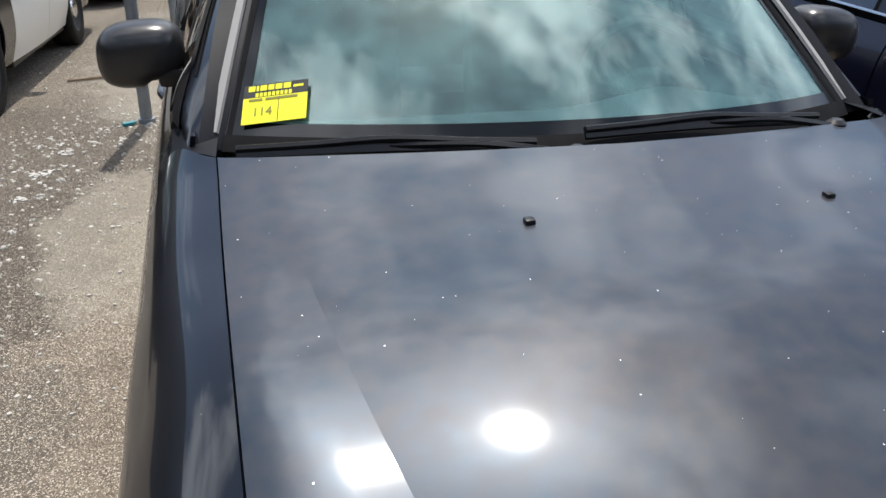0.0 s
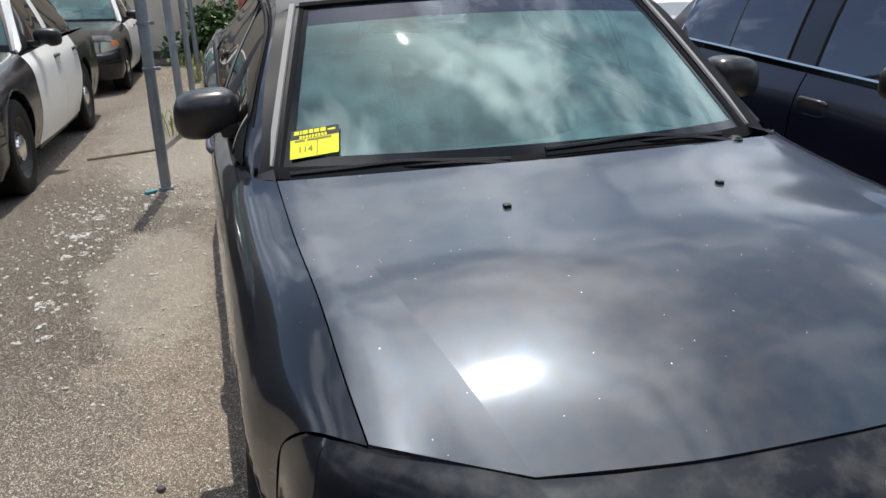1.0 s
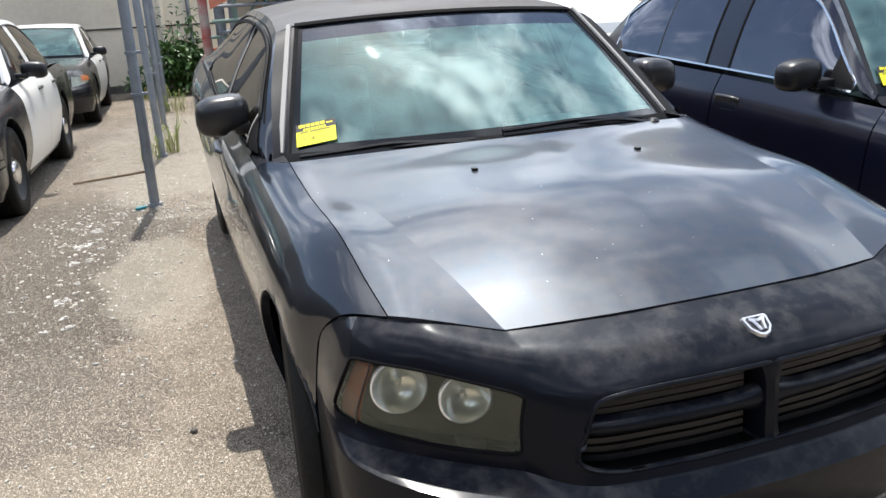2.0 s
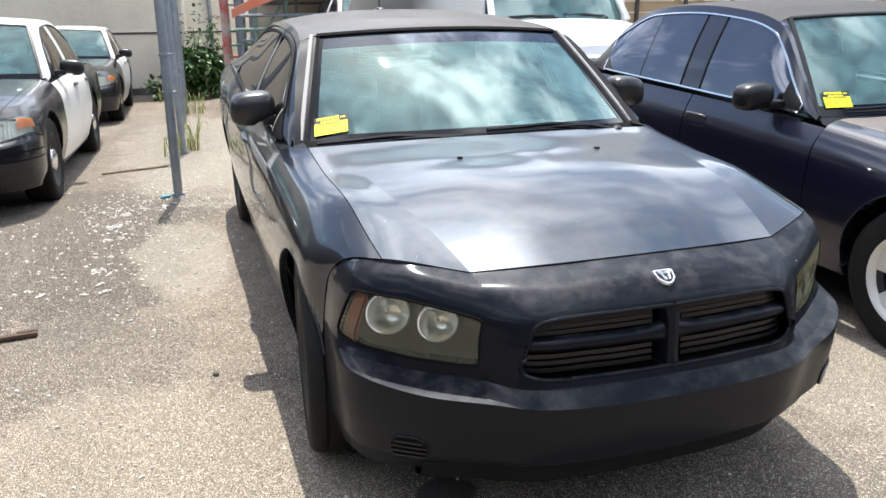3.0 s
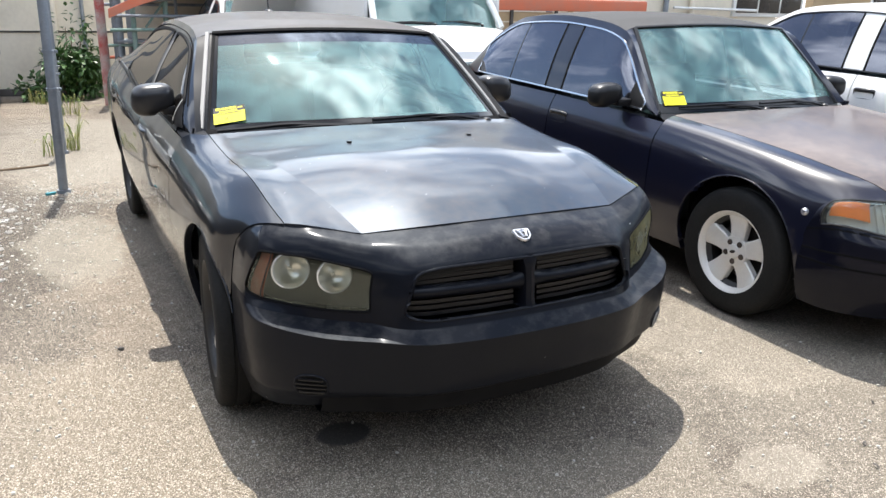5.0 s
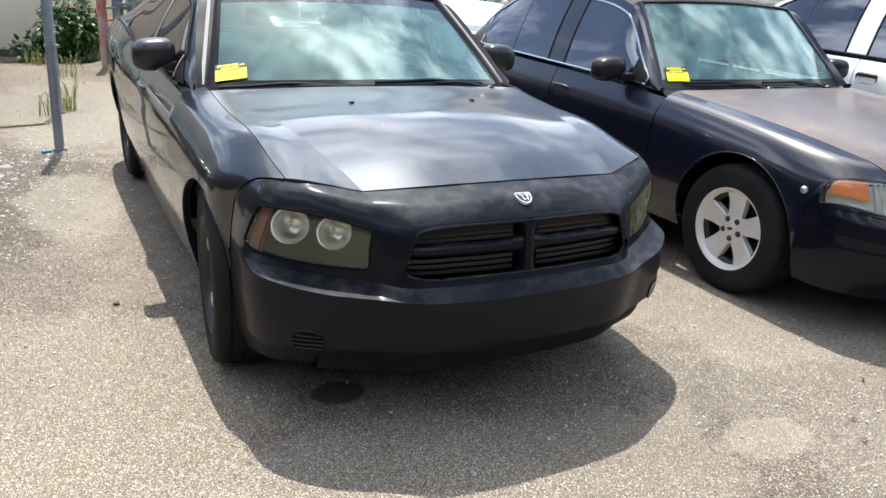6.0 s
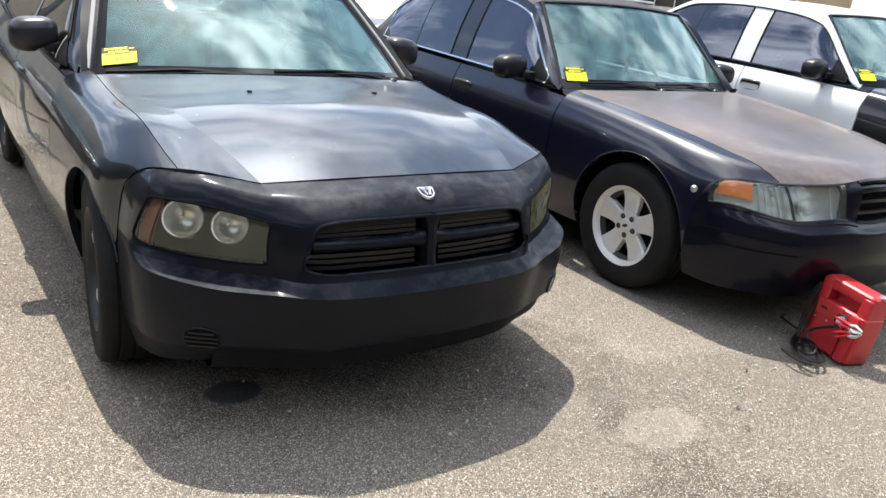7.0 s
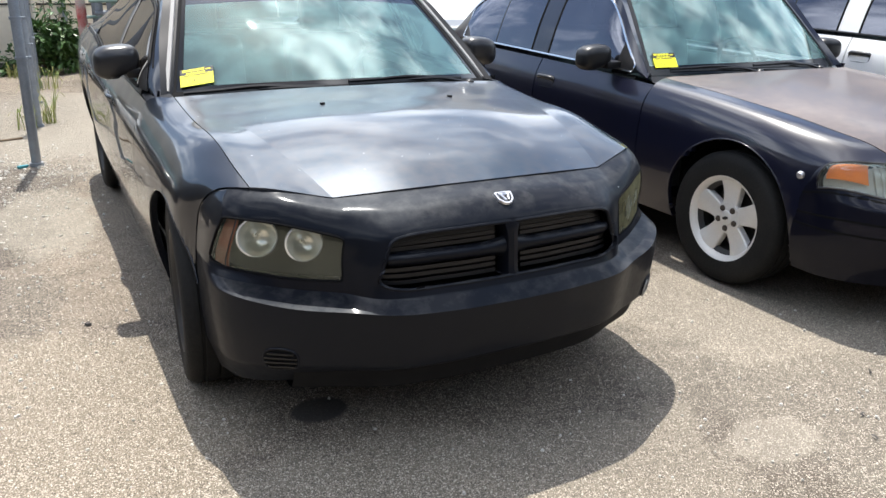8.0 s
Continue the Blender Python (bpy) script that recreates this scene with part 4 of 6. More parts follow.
    for sgn in (1, -1):
        def put(name, shape, material, parent=car, label="", angle=60):
            return part(name, shape if sgn > 0 else mirrored(shape), material, parent, label, angle)
        put("front_wing", wing_panel, PAINT_SIDE_SHADE)
        put("arch_lip", arch_lip(wing[0], AF, AZ, RAD, 0.0045, 0.1, 2.7), PAINT_SIDE_SHADE)
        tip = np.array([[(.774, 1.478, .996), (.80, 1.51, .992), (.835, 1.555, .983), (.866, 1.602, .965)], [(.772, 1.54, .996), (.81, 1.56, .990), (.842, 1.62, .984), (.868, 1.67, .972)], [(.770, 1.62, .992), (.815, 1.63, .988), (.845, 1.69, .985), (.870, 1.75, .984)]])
        put("wing_tip", grid_shape(tip), PAINT_PILLAR_SHADE)
        fd = put("front_door", side_panel(1.603, 2.62), PAINT_SIDE_SHADE)
        rd = put("rear_door", side_panel(2.624, 3.58), PAINT_SIDE_SHADE)
        put("rear_quarter", side_panel(3.584, 5.0), PAINT_SIDE_SHADE)
        for door, y in ((fd, 2.46), (rd, 3.40)):
            h = tube(smooth_path([(.925, y - .11, .868), (.944, y - .07, .872), (.948, y, .874), (.944, y + .07, .876), (.928, y + .11, .876)]), 0.013, 8)
            put("door_handle", h, PAINT_SIDE_SHADE, door)
        put("sill", box(0.07, 1.8, 0.08, 0.02, (.835, 2.52, .22)), PLASTIC)
        for yc in (AF, AR):
            liner = [[(x, yc + (RAD + .005) * math.cos(a), AZ + (RAD + .005) * math.sin(a)) for x in (.84, .60, .55)] for a in np.linspace(-0.1, math.pi + 0.1, 30)]
            put("wheel_well", grid_shape(np.array(liner)), DARK)
            hub = wheel(car, (sgn * 0.80, yc, 0.352), sgn, "slim", 0.356, 0.222, 0.22)
            if yc == AF:
                hub.matrix_local = pose(sgn * 0.80, yc, 0.352, 0, 0, -5) @ (Matrix.Identity(4) if sgn > 0 else pose(0, 0, 0, 0, 0, 180))
    # nose: columns from the middle out to the wheel arch, each from the bonnet seam down to the chin
    c0 = [(0, .247, .865), (0, .138, .833), (0, .088, .785), (0, .070, .70), (0, .056, .600), (0, .046, .578), (0, .0, .538), (0, .016, .46), (0, .040, .345), (0, .17, .262)]
    c1 = [(.22, .256, .862), (.22, .148, .830), (.22, .096, .784), (.22, .078, .70), (.22, .064, .600), (.22, .054, .578), (.22, .006, .540), (.22, .022, .46), (.22, .046, .345), (.22, .18, .262)]
    c2 = [(.40, .285, .852), (.39, .180, .818), (.405, .128, .775), (.43, .114, .70), (.458, .114, .600), (.455, .106, .578), (.44, .044, .546), (.43, .058, .46), (.43, .080, .348), (.43, .21, .262)]
    c3 = [(.513, .318, .843), (.505, .232, .812), (.520, .200, .752), (.530, .198, .69), (.532, .190, .613), (.532, .186, .580), (.53, .096, .549), (.53, .110, .46), (.53, .130, .350), (.53, .25, .262)]
    c4 = [(.700, .414, .868), (.695, .352, .838), (.690, .315, .784), (.695, .312, .70), (.700, .308, .615), (.700, .302, .584), (.697, .186, .558), (.697, .192, .46), (.688, .204, .352), (.67, .30, .255)]
    c5 = [(.795, .488, .860), (.812, .474, .838), (.828, .447, .790), (.852, .464, .72), (.866, .496, .635), (.866, .458, .600), (.853, .356, .574), (.850, .348, .46), (.836, .354, .335), (.80, .44, .225)]
    c6 = [(.826, .532, .846), (.844, .560, .822), (.861, .595, .785), (.872, .61, .72), (.880, .62, .65), (.883, .617, .605), (.885, .615, .58), (.886, .60, .46), (.878, .59, .33), (.84, .58, .21)]
    nose = Skin([c0, c1, c2, c3, c4, c5, c6], (5, 6, 8), (3,))
    net_u, net_v = steps(0, 6, 240), steps(0, 9, 360)
    net = nose.at(net_u, net_v)

    def nose_pts(u, v):
        """Points of the nose at many places at once, from a fine net over it."""
        u, v = np.clip(np.asarray(u, float), 0, 6) * 40, np.clip(np.asarray(v, float), 0, 9) * 40
        i, j = np.minimum(u.astype(int), 239), np.minimum(v.astype(int), 359)
        a, b = (u - i)[..., None], (v - j)[..., None]
        return (net[i, j] * (1 - a) + net[i + 1, j] * a) * (1 - b) + (net[i, j + 1] * (1 - a) + net[i + 1, j + 1] * a) * b

    # openings with rounded corners: middle, half sizes and squareness in the skin's own parameters; the fog one isn't
    # cut
    HOLES = ((0.0, 3.07, 1.98, 0.93, 7), (4.0, 3.0, 1.0, 1.0, 14), (4.2, 7.76, .27, .37, 2.4))
    uu = np.concatenate([steps(0, 3, 54)[:-1], steps(3, 5, 44)[:-1], steps(5, 6, 8)])
    vv = np.concatenate([steps(0, 2, 20)[:-1], steps(2, 4.1, 46)[:-1], steps(4.1, 5, 8)[:-1], steps(5, 6, 8)[:-1], steps(6, 9, 44)])
    UU, VV = np.meshgrid(uu, vv, indexing="ij")
    gone = np.zeros((len(uu) - 1, len(vv) - 1), bool)
    for hu, hv, ha, hb, k in HOLES[:2]:
        def rho(u, v):
            return (np.abs((u - hu) / ha) ** k + np.abs((v - hv) / hb) ** k) ** (1 / k)
        r = np.maximum(rho(UU, VV), 1e-6)
        near = np.abs(r - 1) * min(ha, hb) < (0.027 if ha > .5 else 0.036)
        UU, VV = np.where(near, hu + (UU - hu) / r, UU), np.where(near, hv + (VV - hv) / r, VV)
        mu, mv = (UU[1:, 1:] + UU[:-1, :-1]) / 2, (VV[1:, 1:] + VV[:-1, :-1]) / 2
        gone |= rho(mu, mv) < 0.995
    pts = nose_pts(UU, VV)
    full = np.concatenate([(pts[::-1] * (-1, 1, 1))[:-1], pts], 0)
    nu, nv = full.shape[:2]
    gone_full = np.concatenate([gone[::-1], gone], 0)
    cheek = np.zeros_like(gone)
    cheek[len(uu) - 9:, :np.searchsorted(vv, 4.4)] = True
    cheek_full = np.concatenate([cheek[::-1], cheek], 0)

    def cover(wanted):
        return full.reshape(-1, 3), [(i * nv + j, i * nv + j + 1, (i + 1) * nv + j + 1, (i + 1) * nv + j) for i in range(nu - 1) for j in range(nv - 1) if wanted[i, j] and not gone_full[i, j]]

    # the wings reach forward to the outer ends of the lamps
    for side_is in (False, True):
        half = cheek_full.copy()
        half[(nu - 1) // 2:] &= side_is
        half[:(nu - 1) // 2] &= not side_is
        part("wing_front", panel(cover(half), 0.0, 0.012), PAINT_SIDE_SHADE, car, "", 32)
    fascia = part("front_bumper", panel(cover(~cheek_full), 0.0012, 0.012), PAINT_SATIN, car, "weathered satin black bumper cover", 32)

    def nose_at(u, v, inward=0.0):
        p = nose.one(abs(u), v)
        du, dv = nose.one(min(abs(u) + .02, 6), v) - nose.one(max(abs(u) - .02, 0), v), nose.one(abs(u), v + .02) - nose.one(abs(u), v - .02)
        n = np.cross(dv, du)
        n /= np.linalg.norm(n)
        p = p - n * inward
        return p * (1 if u >= 0 else -1, 1, 1), n * (1 if u >= 0 else -1, 1, 1)

    def nose_bar(us_, v, wide, thick, inward):
        got = [nose_at(u, v, inward) for u in us_]
        return ribbon([g[0] for g in got], [tuple(g[1]) for g in got], wide, thick)

    def rim(hole, grow, sg, thick, inward, n=72, lo=0.0, hi=2 * math.pi):
        """A round bead along the edge of an opening."""
        hu, hv, ha, hb, k = hole
        path = []
        for a in np.linspace(lo, hi, n + 1):
            c, s_ = math.cos(a), math.sin(a)
            d = (abs(c) ** k + abs(s_) ** k) ** (-1 / k) * grow
            path.append(nose_at((hu + ha * c * d) * sg, hv + hb * s_ * d, inward)[0])
        return tube(path, thick, 8, False)

    # grille: dark mouth, upright and crossbar, slats between
    mouth = [[nose_at(u, v)[0] + (0, back, 0) for v, back in ((1.2, .02), (1.3, .10), (2, .11), (3, .11), (4, .11), (4.5, .11), (5.2, .10), (5.5, .015))] for u in steps(-2.75, 2.75, 24)]
    mouth = [[nose_at(-2.75, v)[0] + (0, .012, 0) for v in (1.2, 1.3, 2, 3, 4, 4.5, 5.2, 5.5)]] + mouth + [[nose_at(2.75, v)[0] + (0, .012, 0) for v in (1.2, 1.3, 2, 3, 4, 4.5, 5.2, 5.5)]]
    grille = part("grille", grid_shape(np.array(mouth)), DARK, car, "satin black crosshair grille")
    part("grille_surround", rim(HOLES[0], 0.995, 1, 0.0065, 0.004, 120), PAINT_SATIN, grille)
    post = []
    for v in steps(2.02, 4.16, 14):
        wide = 0.021 + 0.022 * max(0.0, (2.75 - v) / 0.7) ** 1.5 + 0.010 * max(0.0, (v - 3.7) / 0.5) ** 2
        p = nose_at(0, v, 0.0)[0]
        post.append([p + (-wide - .006, .060, 0), p + (-wide, .016, 0), p + (-wide * .8, .004, 0), p + (0, -.003, 0), p + (wide * .8, .004, 0), p + (wide, .016, 0), p + (wide + .006, .060, 0)])
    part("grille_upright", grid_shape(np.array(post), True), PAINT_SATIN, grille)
    for sg in (-1, 1):
        bar = []
        for u in steps(0.06, 1.93, 22):
            row = []
            half = 0.023 + 0.016 * max(0.0, (0.45 - u) / 0.4) ** 2
            for k in range(9):
                a = math.pi * (k / 8)
                p, n = nose_at(u * sg, 3.10, 0.040 - 0.030 * math.sin(a))
                row.append(p + (0, 0, half * math.cos(a) * 1.0))
            bar.append(row)
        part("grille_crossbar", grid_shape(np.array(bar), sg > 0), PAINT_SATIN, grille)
        for v0 in (2.36, 2.55, 2.74, 3.46, 3.63, 3.80):
            part("grille_slat", nose_bar(steps(0.22 * sg, 1.95 * sg, 14), v0, 0.0150, 0.012, 0.048), PLASTIC, grille)
        # head lamp: housing, two round reflectors, amber corner, aged cover
        cell = lambda inn, u0, u1, n=10, m=8: np.array([[nose_at(u * sg, v, inn)[0] for v in steps(2.0, 4.0, m)] for u in steps(u0, u1, n)])
        lamp = part("head_lamp", grid_shape(cell(0.06, 3.0, 5.0, 16), sg < 0), LAMP_HOUSING, car, "clouded olive head lamp with two round reflectors")
        part("lamp_seal", rim(HOLES[1], 0.998, sg, 0.0042, 0.002, 96), COWL, lamp)
        for u, v, r in ((4.34, 2.72, 0.060), (3.62, 2.66, 0.055)):
            p, n = nose_at(u * sg, v, 0.018 if sg < 0 else 0.045)
            q = Vector((n[0] * 0.25, n[1], 0.05)).normalized()
            mm = Matrix.Translation(p) @ q.to_track_quat("X", "Z").to_matrix().to_4x4()
            ref = part("reflector", moved(lathe([(r + .003, -.012), (r + .003, 0.0), (r - .001, 0.001), (r - .003, -.003), (r * .8, -.018), (r * .5, -.030), (r * .2, -.036), (0, -.037)], 36), mm), REFLECTOR, lamp)
            part("bulb_shield", moved(lathe([(0.006, -.04), (0.007, -.022), (0.005, -.018), (0, -.017)], 16), mm), REFLECTOR, ref)
        part("corner_lamp", grid_shape(cell(0.02, 4.70, 4.98, 6), sg < 0), AMBER_DULL, lamp, "clouded amber corner lamp")
        lens = part("lamp_cover", grid_shape(cell(0.003, 3.0, 5.0, 16, 10), sg < 0), LENS if sg < 0 else LENS_YELLOW, lamp, "clear cover" if sg < 0 else "yellowed hazy cover")
        lens.visible_shadow = False
        part("lamp_divider", ribbon([nose_at(4.69 * sg, v, -0.0005)[0] for v in steps(2.02, 3.98, 8)], Vector((sg * .5, -.8, 0)), 0.004, 0.002), PLASTIC_GREY, lamp)
        # fog lamp mouth with slats: a dark oval painted on for the shaded opening
        fog = part("fog_dark_oval", grid_shape(np.array([[nose_at((4.2 + .27 * r * math.cos(a)) * sg, 7.76 + .37 * r * math.sin(a), -0.0025)[0] for r in steps(0.02, 1, 5)] for a in np.linspace(0, 2 * math.pi, 41)]), sg < 0), DARK, fascia)
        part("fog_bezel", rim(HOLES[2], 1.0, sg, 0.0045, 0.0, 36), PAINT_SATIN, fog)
        if sg > 0:
            # pale bead paints sunlight on the opening's inner edge
            part("fog_sun_edge", rim(HOLES[2], 0.90, sg, 0.006, -0.004, 16, .72 * math.pi, 1.30 * math.pi), PALE_TRIM, fog, "pale bead painting the sunlit inner edge")
        for v, reach in ((7.54, .19), (7.68, .245), (7.82, .245), (7.96, .20)):
            part("fog_slat", nose_bar(steps((4.2 - reach) * sg, (4.2 + reach) * sg, 8), v, 0.006, 0.004, -0.004), PLASTIC, fog)
    # black lower valance behind the chin
    sill_row = [nose_at(u, 8.2, 0.004)[0] for u in steps(-4.0, 4.0, 40)]
    part("lower_valance", grid_shape(np.array([[p + (0, .004, .004), p + (0, .022, -.035), p + (0, .034, -.065), p + (0, .050, -.090), p + (0, .085, -.100), p + (0, .20, -.08)] for p in sill_row]), True), PLASTIC_MATT, fascia, "black plastic lower valance")
    # badge on the nose: a plain shield
    p, n = nose_at(0.0, 0.98, -0.004)
    shield = [(-0.029, 0.024), (0.029, 0.024), (0.033, 0.018), (0.029, -0.010), (0.014, -0.027), (0.000, -0.032), (-0.014, -0.027), (-0.029, -0.010), (-0.033, 0.018)]
    up = Vector(nose_at(0.0, 0.62)[0] - nose_at(0.0, 1.34)[0]).normalized()
    side_x = Vector((1, 0, 0))
    nn = side_x.cross(up)

    def on_badge(x, z, h):
        q = Vector(p) + side_x * x + up * z + nn * h
        return tuple(q)
    def plate(k, h0, h1):
        v = [on_badge(x * k, z * k, h0) for x, z in shield] + [on_badge(x * k * .94, z * k * .94, h1) for x, z in shield]
        m = len(shield)
        return v, [tuple(range(m, 2 * m))] + [(i, (i + 1) % m, (i + 1) % m + m, i + m) for i in range(m)]
    badge = part("badge", plate(1.0, -0.006, 0.002), SILVER, car, "small silver shield badge")
    part("badge_field", plate(0.80, 0.001, 0.0025), PLASTIC_GREY, badge)
    part("badge_relief", join(*[tube([on_badge(a * .9, b * .8, .003), on_badge(c * .9, d * .8, .004), on_badge(e * .9, f * .8, .003)], 0.0042, 6) for a, b, c, d, e, f in ((-.02, .016, -.012, .004, -.006, -.022), (.02, .016, .012, .004, .006, -.022), (-.02, .016, 0, .008, .02, .016))]), SILVER, badge)
    # washer jets
    for x in (-.283, .283):
        part("washer_jet", box(0.018, 0.018, 0.012, 0.004, (x, 1.052, 1.008)), PLASTIC, car)
    # cowl below the screen
    rows = []
    s = np.linspace(-1, 1, 33)
    cab = Cabin((1.365, 1.000, .765, 1.588, .968), (2.045, 1.408, .605, 2.13, 1.382),
                [(.812, 1.57, .982), (.755, 1.86, 1.185), (.682, 2.13, 1.362), (.662, 2.45, 1.408), (.655, 2.9, 1.420), (.645, 3.4, 1.392), (.660, 3.8, 1.312), (.70, 4.25, 1.165), (.735, 4.6, 1.075)],
                [(.815, 1.57, .980), (.868, 1.75, .985), (.878, 2.2, .992), (.886, 3.0, 1.012), (.872, 3.7, 1.068), (.862, 4.25, 1.084), (.82, 4.6, 1.072)],
                [(1.9, 1.40), (2.3, 1.452), (2.8, 1.478), (3.3, 1.460), (3.7, 1.40)], (4.1, 1.07))
    for k, dz in enumerate((-.012, -0.05, -0.05, -.008)):
        t = k / 3
        a = np.stack([s * .772, 1.315 + .27 * (s * .772) ** 2, 1.022 - .03 * s**2], -1)
        b = cab.screen_edge(cab.low, s * cab.low[2])
        rows.append(a + (b - a) * t + (0, 0, dz))
    part("cowl_panel", grid_shape(np.array(rows)), PLASTIC, car)
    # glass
    scr = part("windscreen", grid_shape(cab.screen(b=0.86)), GLASS, car, "greenish windscreen with dust, a painted teal haze and cloud reflections")
    band = part("shade_band", grid_shape(cab.screen(nz=4, a=0.86, b=1.0)), SHADE_BAND, scr, "blue shade band")
    edge = cab.screen(nx=40, nz=20)
    frit = [edge[k] + (0, -0.0012, 0.0016) for k in (0, 1, 2)]
    part("screen_border", grid_shape(np.array(frit)), BORDER, scr, "black printed border")
    for a, b in ((0, 2), (-2, None)):
        part("screen_border", grid_shape(edge[2:, a:b] + (0, -0.0012, 0.0016)), BORDER, scr)
    # black strip on the glass paints the dark gap before the bonnet
    part("cowl_gap_strip", grid_shape(np.array([edge[0] + (0, -.012, .003), edge[1] * .45 + edge[0] * .55 + (0, -.006, .007), edge[1] + (0, -.001, .005)])), COWL, scr, "black strip painted for the shaded gap at the cowl")
    part("roof_skin", panel(grid_shape(cab.roof(3.45)), 0.0015, 0.02), ROOF_DULL, car, "dull weathered roof", 60)
    part("roof_lining", offset(grid_shape(cab.roof(3.45)), -0.04), CABIN, car)
    e0 = cab.screen_edge(cab.top, np.linspace(-.605, .605, 29))
    part("roof_seal", ribbon([tuple(p + (0, -.004, .006)) for p in e0], Vector((0, -.6, .8)), 0.022, 0.004), COWL, car)
    for sgn in (1, -1):
        def put(name, shape, material, parent=car, label="", angle=60):
            return part(name, shape if sgn > 0 else mirrored(shape), material, parent, label, angle)
        col = edge[:, -1]
        path = [tuple(p + (0.022, 0.001, 0.008)) for p in col[1:]]
        put("pillar_strip", ribbon(path, Vector((0.35, -.75, .55)), 0.021, 0.005), PALE_TRIM, car, "bleached grey strip along the windscreen pillar")
        put("windscreen_pillar", grid_shape(np.swapaxes(cab.pillar_face(), 0, 1)), PAINT_PILLAR_SHADE)
        path = [tuple(p + (-0.010, -0.002, 0.003)) for p in col]
        put("screen_seal", ribbon(path, Vector((0.2, -.75, .6)), 0.014, 0.004), COWL, car)
        put("pillar_and_rail", panel(grid_shape(cab.strip(1.575, 4.55, lambda y, h: np.clip(1 - .058 / np.maximum(h, .02), 0, 1), lambda y, h: np.ones_like(y), 90, 4)), 0.0, 0.03), PAINT_SIDE_SHADE)
        w0 = lambda y, h: np.clip(.018 / np.maximum(h, .02), 0, 1)
        w1 = lambda y, h: np.clip(1 - .055 / np.maximum(h, .02), 0, 1)
        put("belt_seal", ribbon([tuple(p) for p in cab.flank(np.linspace(1.72, 4.1, 40), np.full(40, 0.01))], Vector((1, 0, .3)), 0.022, 0.006), PLASTIC)
        g1 = put("side_window", grid_shape(cab.strip(1.72, 2.58, w0, w1, 24, 6)), GLASS_BROWN, car, "bronze-tinted side window")
        g2 = put("side_window", grid_shape(cab.strip(2.68, 3.62, w0, w1, 24, 6)), GLASS_BROWN, car, "bronze-tinted side window")
        put("door_post", grid_shape(cab.strip(2.58, 2.68, w0, w1, 3, 6)), PLASTIC)
        put("post_strip", grid_shape(cab.strip(2.575, 2.605, w0, w1, 2, 6) + (.003, 0, 0)), PALE_TRIM)
        put("rear_pillar", panel(grid_shape(cab.strip(3.62, 4.55, lambda y, h: 0 * y, w1, 18, 6)), 0.0, 0.02), PAINT_SIDE_SHADE)
        # black door frames round the glass, a drip seam above, and the black sail at the mirror
        for y0, y1 in ((1.80, 2.58), (2.68, 3.62)):
            ys = np.linspace(y0, y1, 30)
            hg = np.linalg.norm(cab.rail_at(ys) - cab.belt_at(ys), axis=1)
            ring = list(cab.flank(ys, w0(ys, hg))) + list(cab.flank(ys[::-1], w1(ys, hg)[::-1]))
            put("window_frame", ribbon([tuple(p + (.003, 0, 0)) for p in ring] + [tuple(ring[0] + (.003, 0, 0))], Vector((1, 0, .35)), .020, .005), PLASTIC_MATT)
        ys = np.linspace(1.75, 4.0, 50)
        hg = np.linalg.norm(cab.rail_at(ys) - cab.belt_at(ys), axis=1)
        put("drip_seam", ribbon([tuple(p + (.002, 0, 0)) for p in cab.flank(ys, np.clip(1 - .030 / np.maximum(hg, .03), 0, 1))], Vector((1, 0, .5)), .005, .003), COWL)
        put("mirror_sail", grid_shape(cab.strip(1.66, 1.815, w0, w1, 6, 6) + (.004, 0, 0)), PLASTIC_MATT)
        put("sail_strip", grid_shape(cab.strip(1.815, 1.827, w0, w1, 2, 6) + (.006, 0, 0)), PALE_TRIM)
        at = (sgn * 0.934, 1.95, 1.094)
        mirror_pod(car, at, sgn, (.098, .080, .074), PLASTIC_GREY, (sgn * .865, 1.92, 1.04))
    # tail: rear screen and boot lid, plain
    r1_, r2_ = cab.roof(3.45)[-1], np.stack([np.linspace(-.68, .68, 29), np.full(29, 4.5), np.full(29, 1.075)], -1)
    part("rear_screen", grid_shape(np.array([r1_ + (r2_ - r1_) * t for t in np.linspace(0, 1, 8)])), GLASS_DARK, car)
    lid = np.array([[(x, y, z - .03 * (x / .85) ** 2) for x in np.linspace(-.87 * k, .87 * k, 21)] for y, z, k in ((4.42, 1.087, .98), (4.6, 1.085, .95), (4.9, 1.05, .88), (5.0, .98, .8), (5.02, .6, .85), (5.0, .3, .8))])
    part("boot_lid", grid_shape(lid), PAINT_GREY, car)
    part("underbody", join(box(1.35, 3.9, 0.06, 0.02, (0, 2.75, .24)), box(1.0, 0.9, 0.45, 0.1, (0, .95, .50)), box(1.5, 0.05, 0.5, 0.01, (0, 1.45, .55))), DARK, car)
    ant = part("aerial", blob(.03, .05, .018, 2.4, 16, 8, (0, 3.32, 1.462)), PLASTIC, car, "short black roof aerial")
    part("mast", tube([(0, 3.32, 1.47), (0, 3.38, 1.66)], [.005, .003], 6), PLASTIC, ant)
    wiper(car, (-.08, 1.332, 1.008), (-.80, 1.47, .985))
    wiper(car, (.58, 1.405, 1.004), (-.08, 1.352, 1.022))
    car_cabin(car, cab, 1.45, 0.3, 2.55)
    net = cab.screen(nx=200, nz=200)
    a, b, c = (Vector(net[r, k]) for r, k in ((16, 4), (22, 20), (53, 5)))
    sticker(car, a + Vector((0, -.006, .009)), b - a, c - a, "114")
    return car


charger()

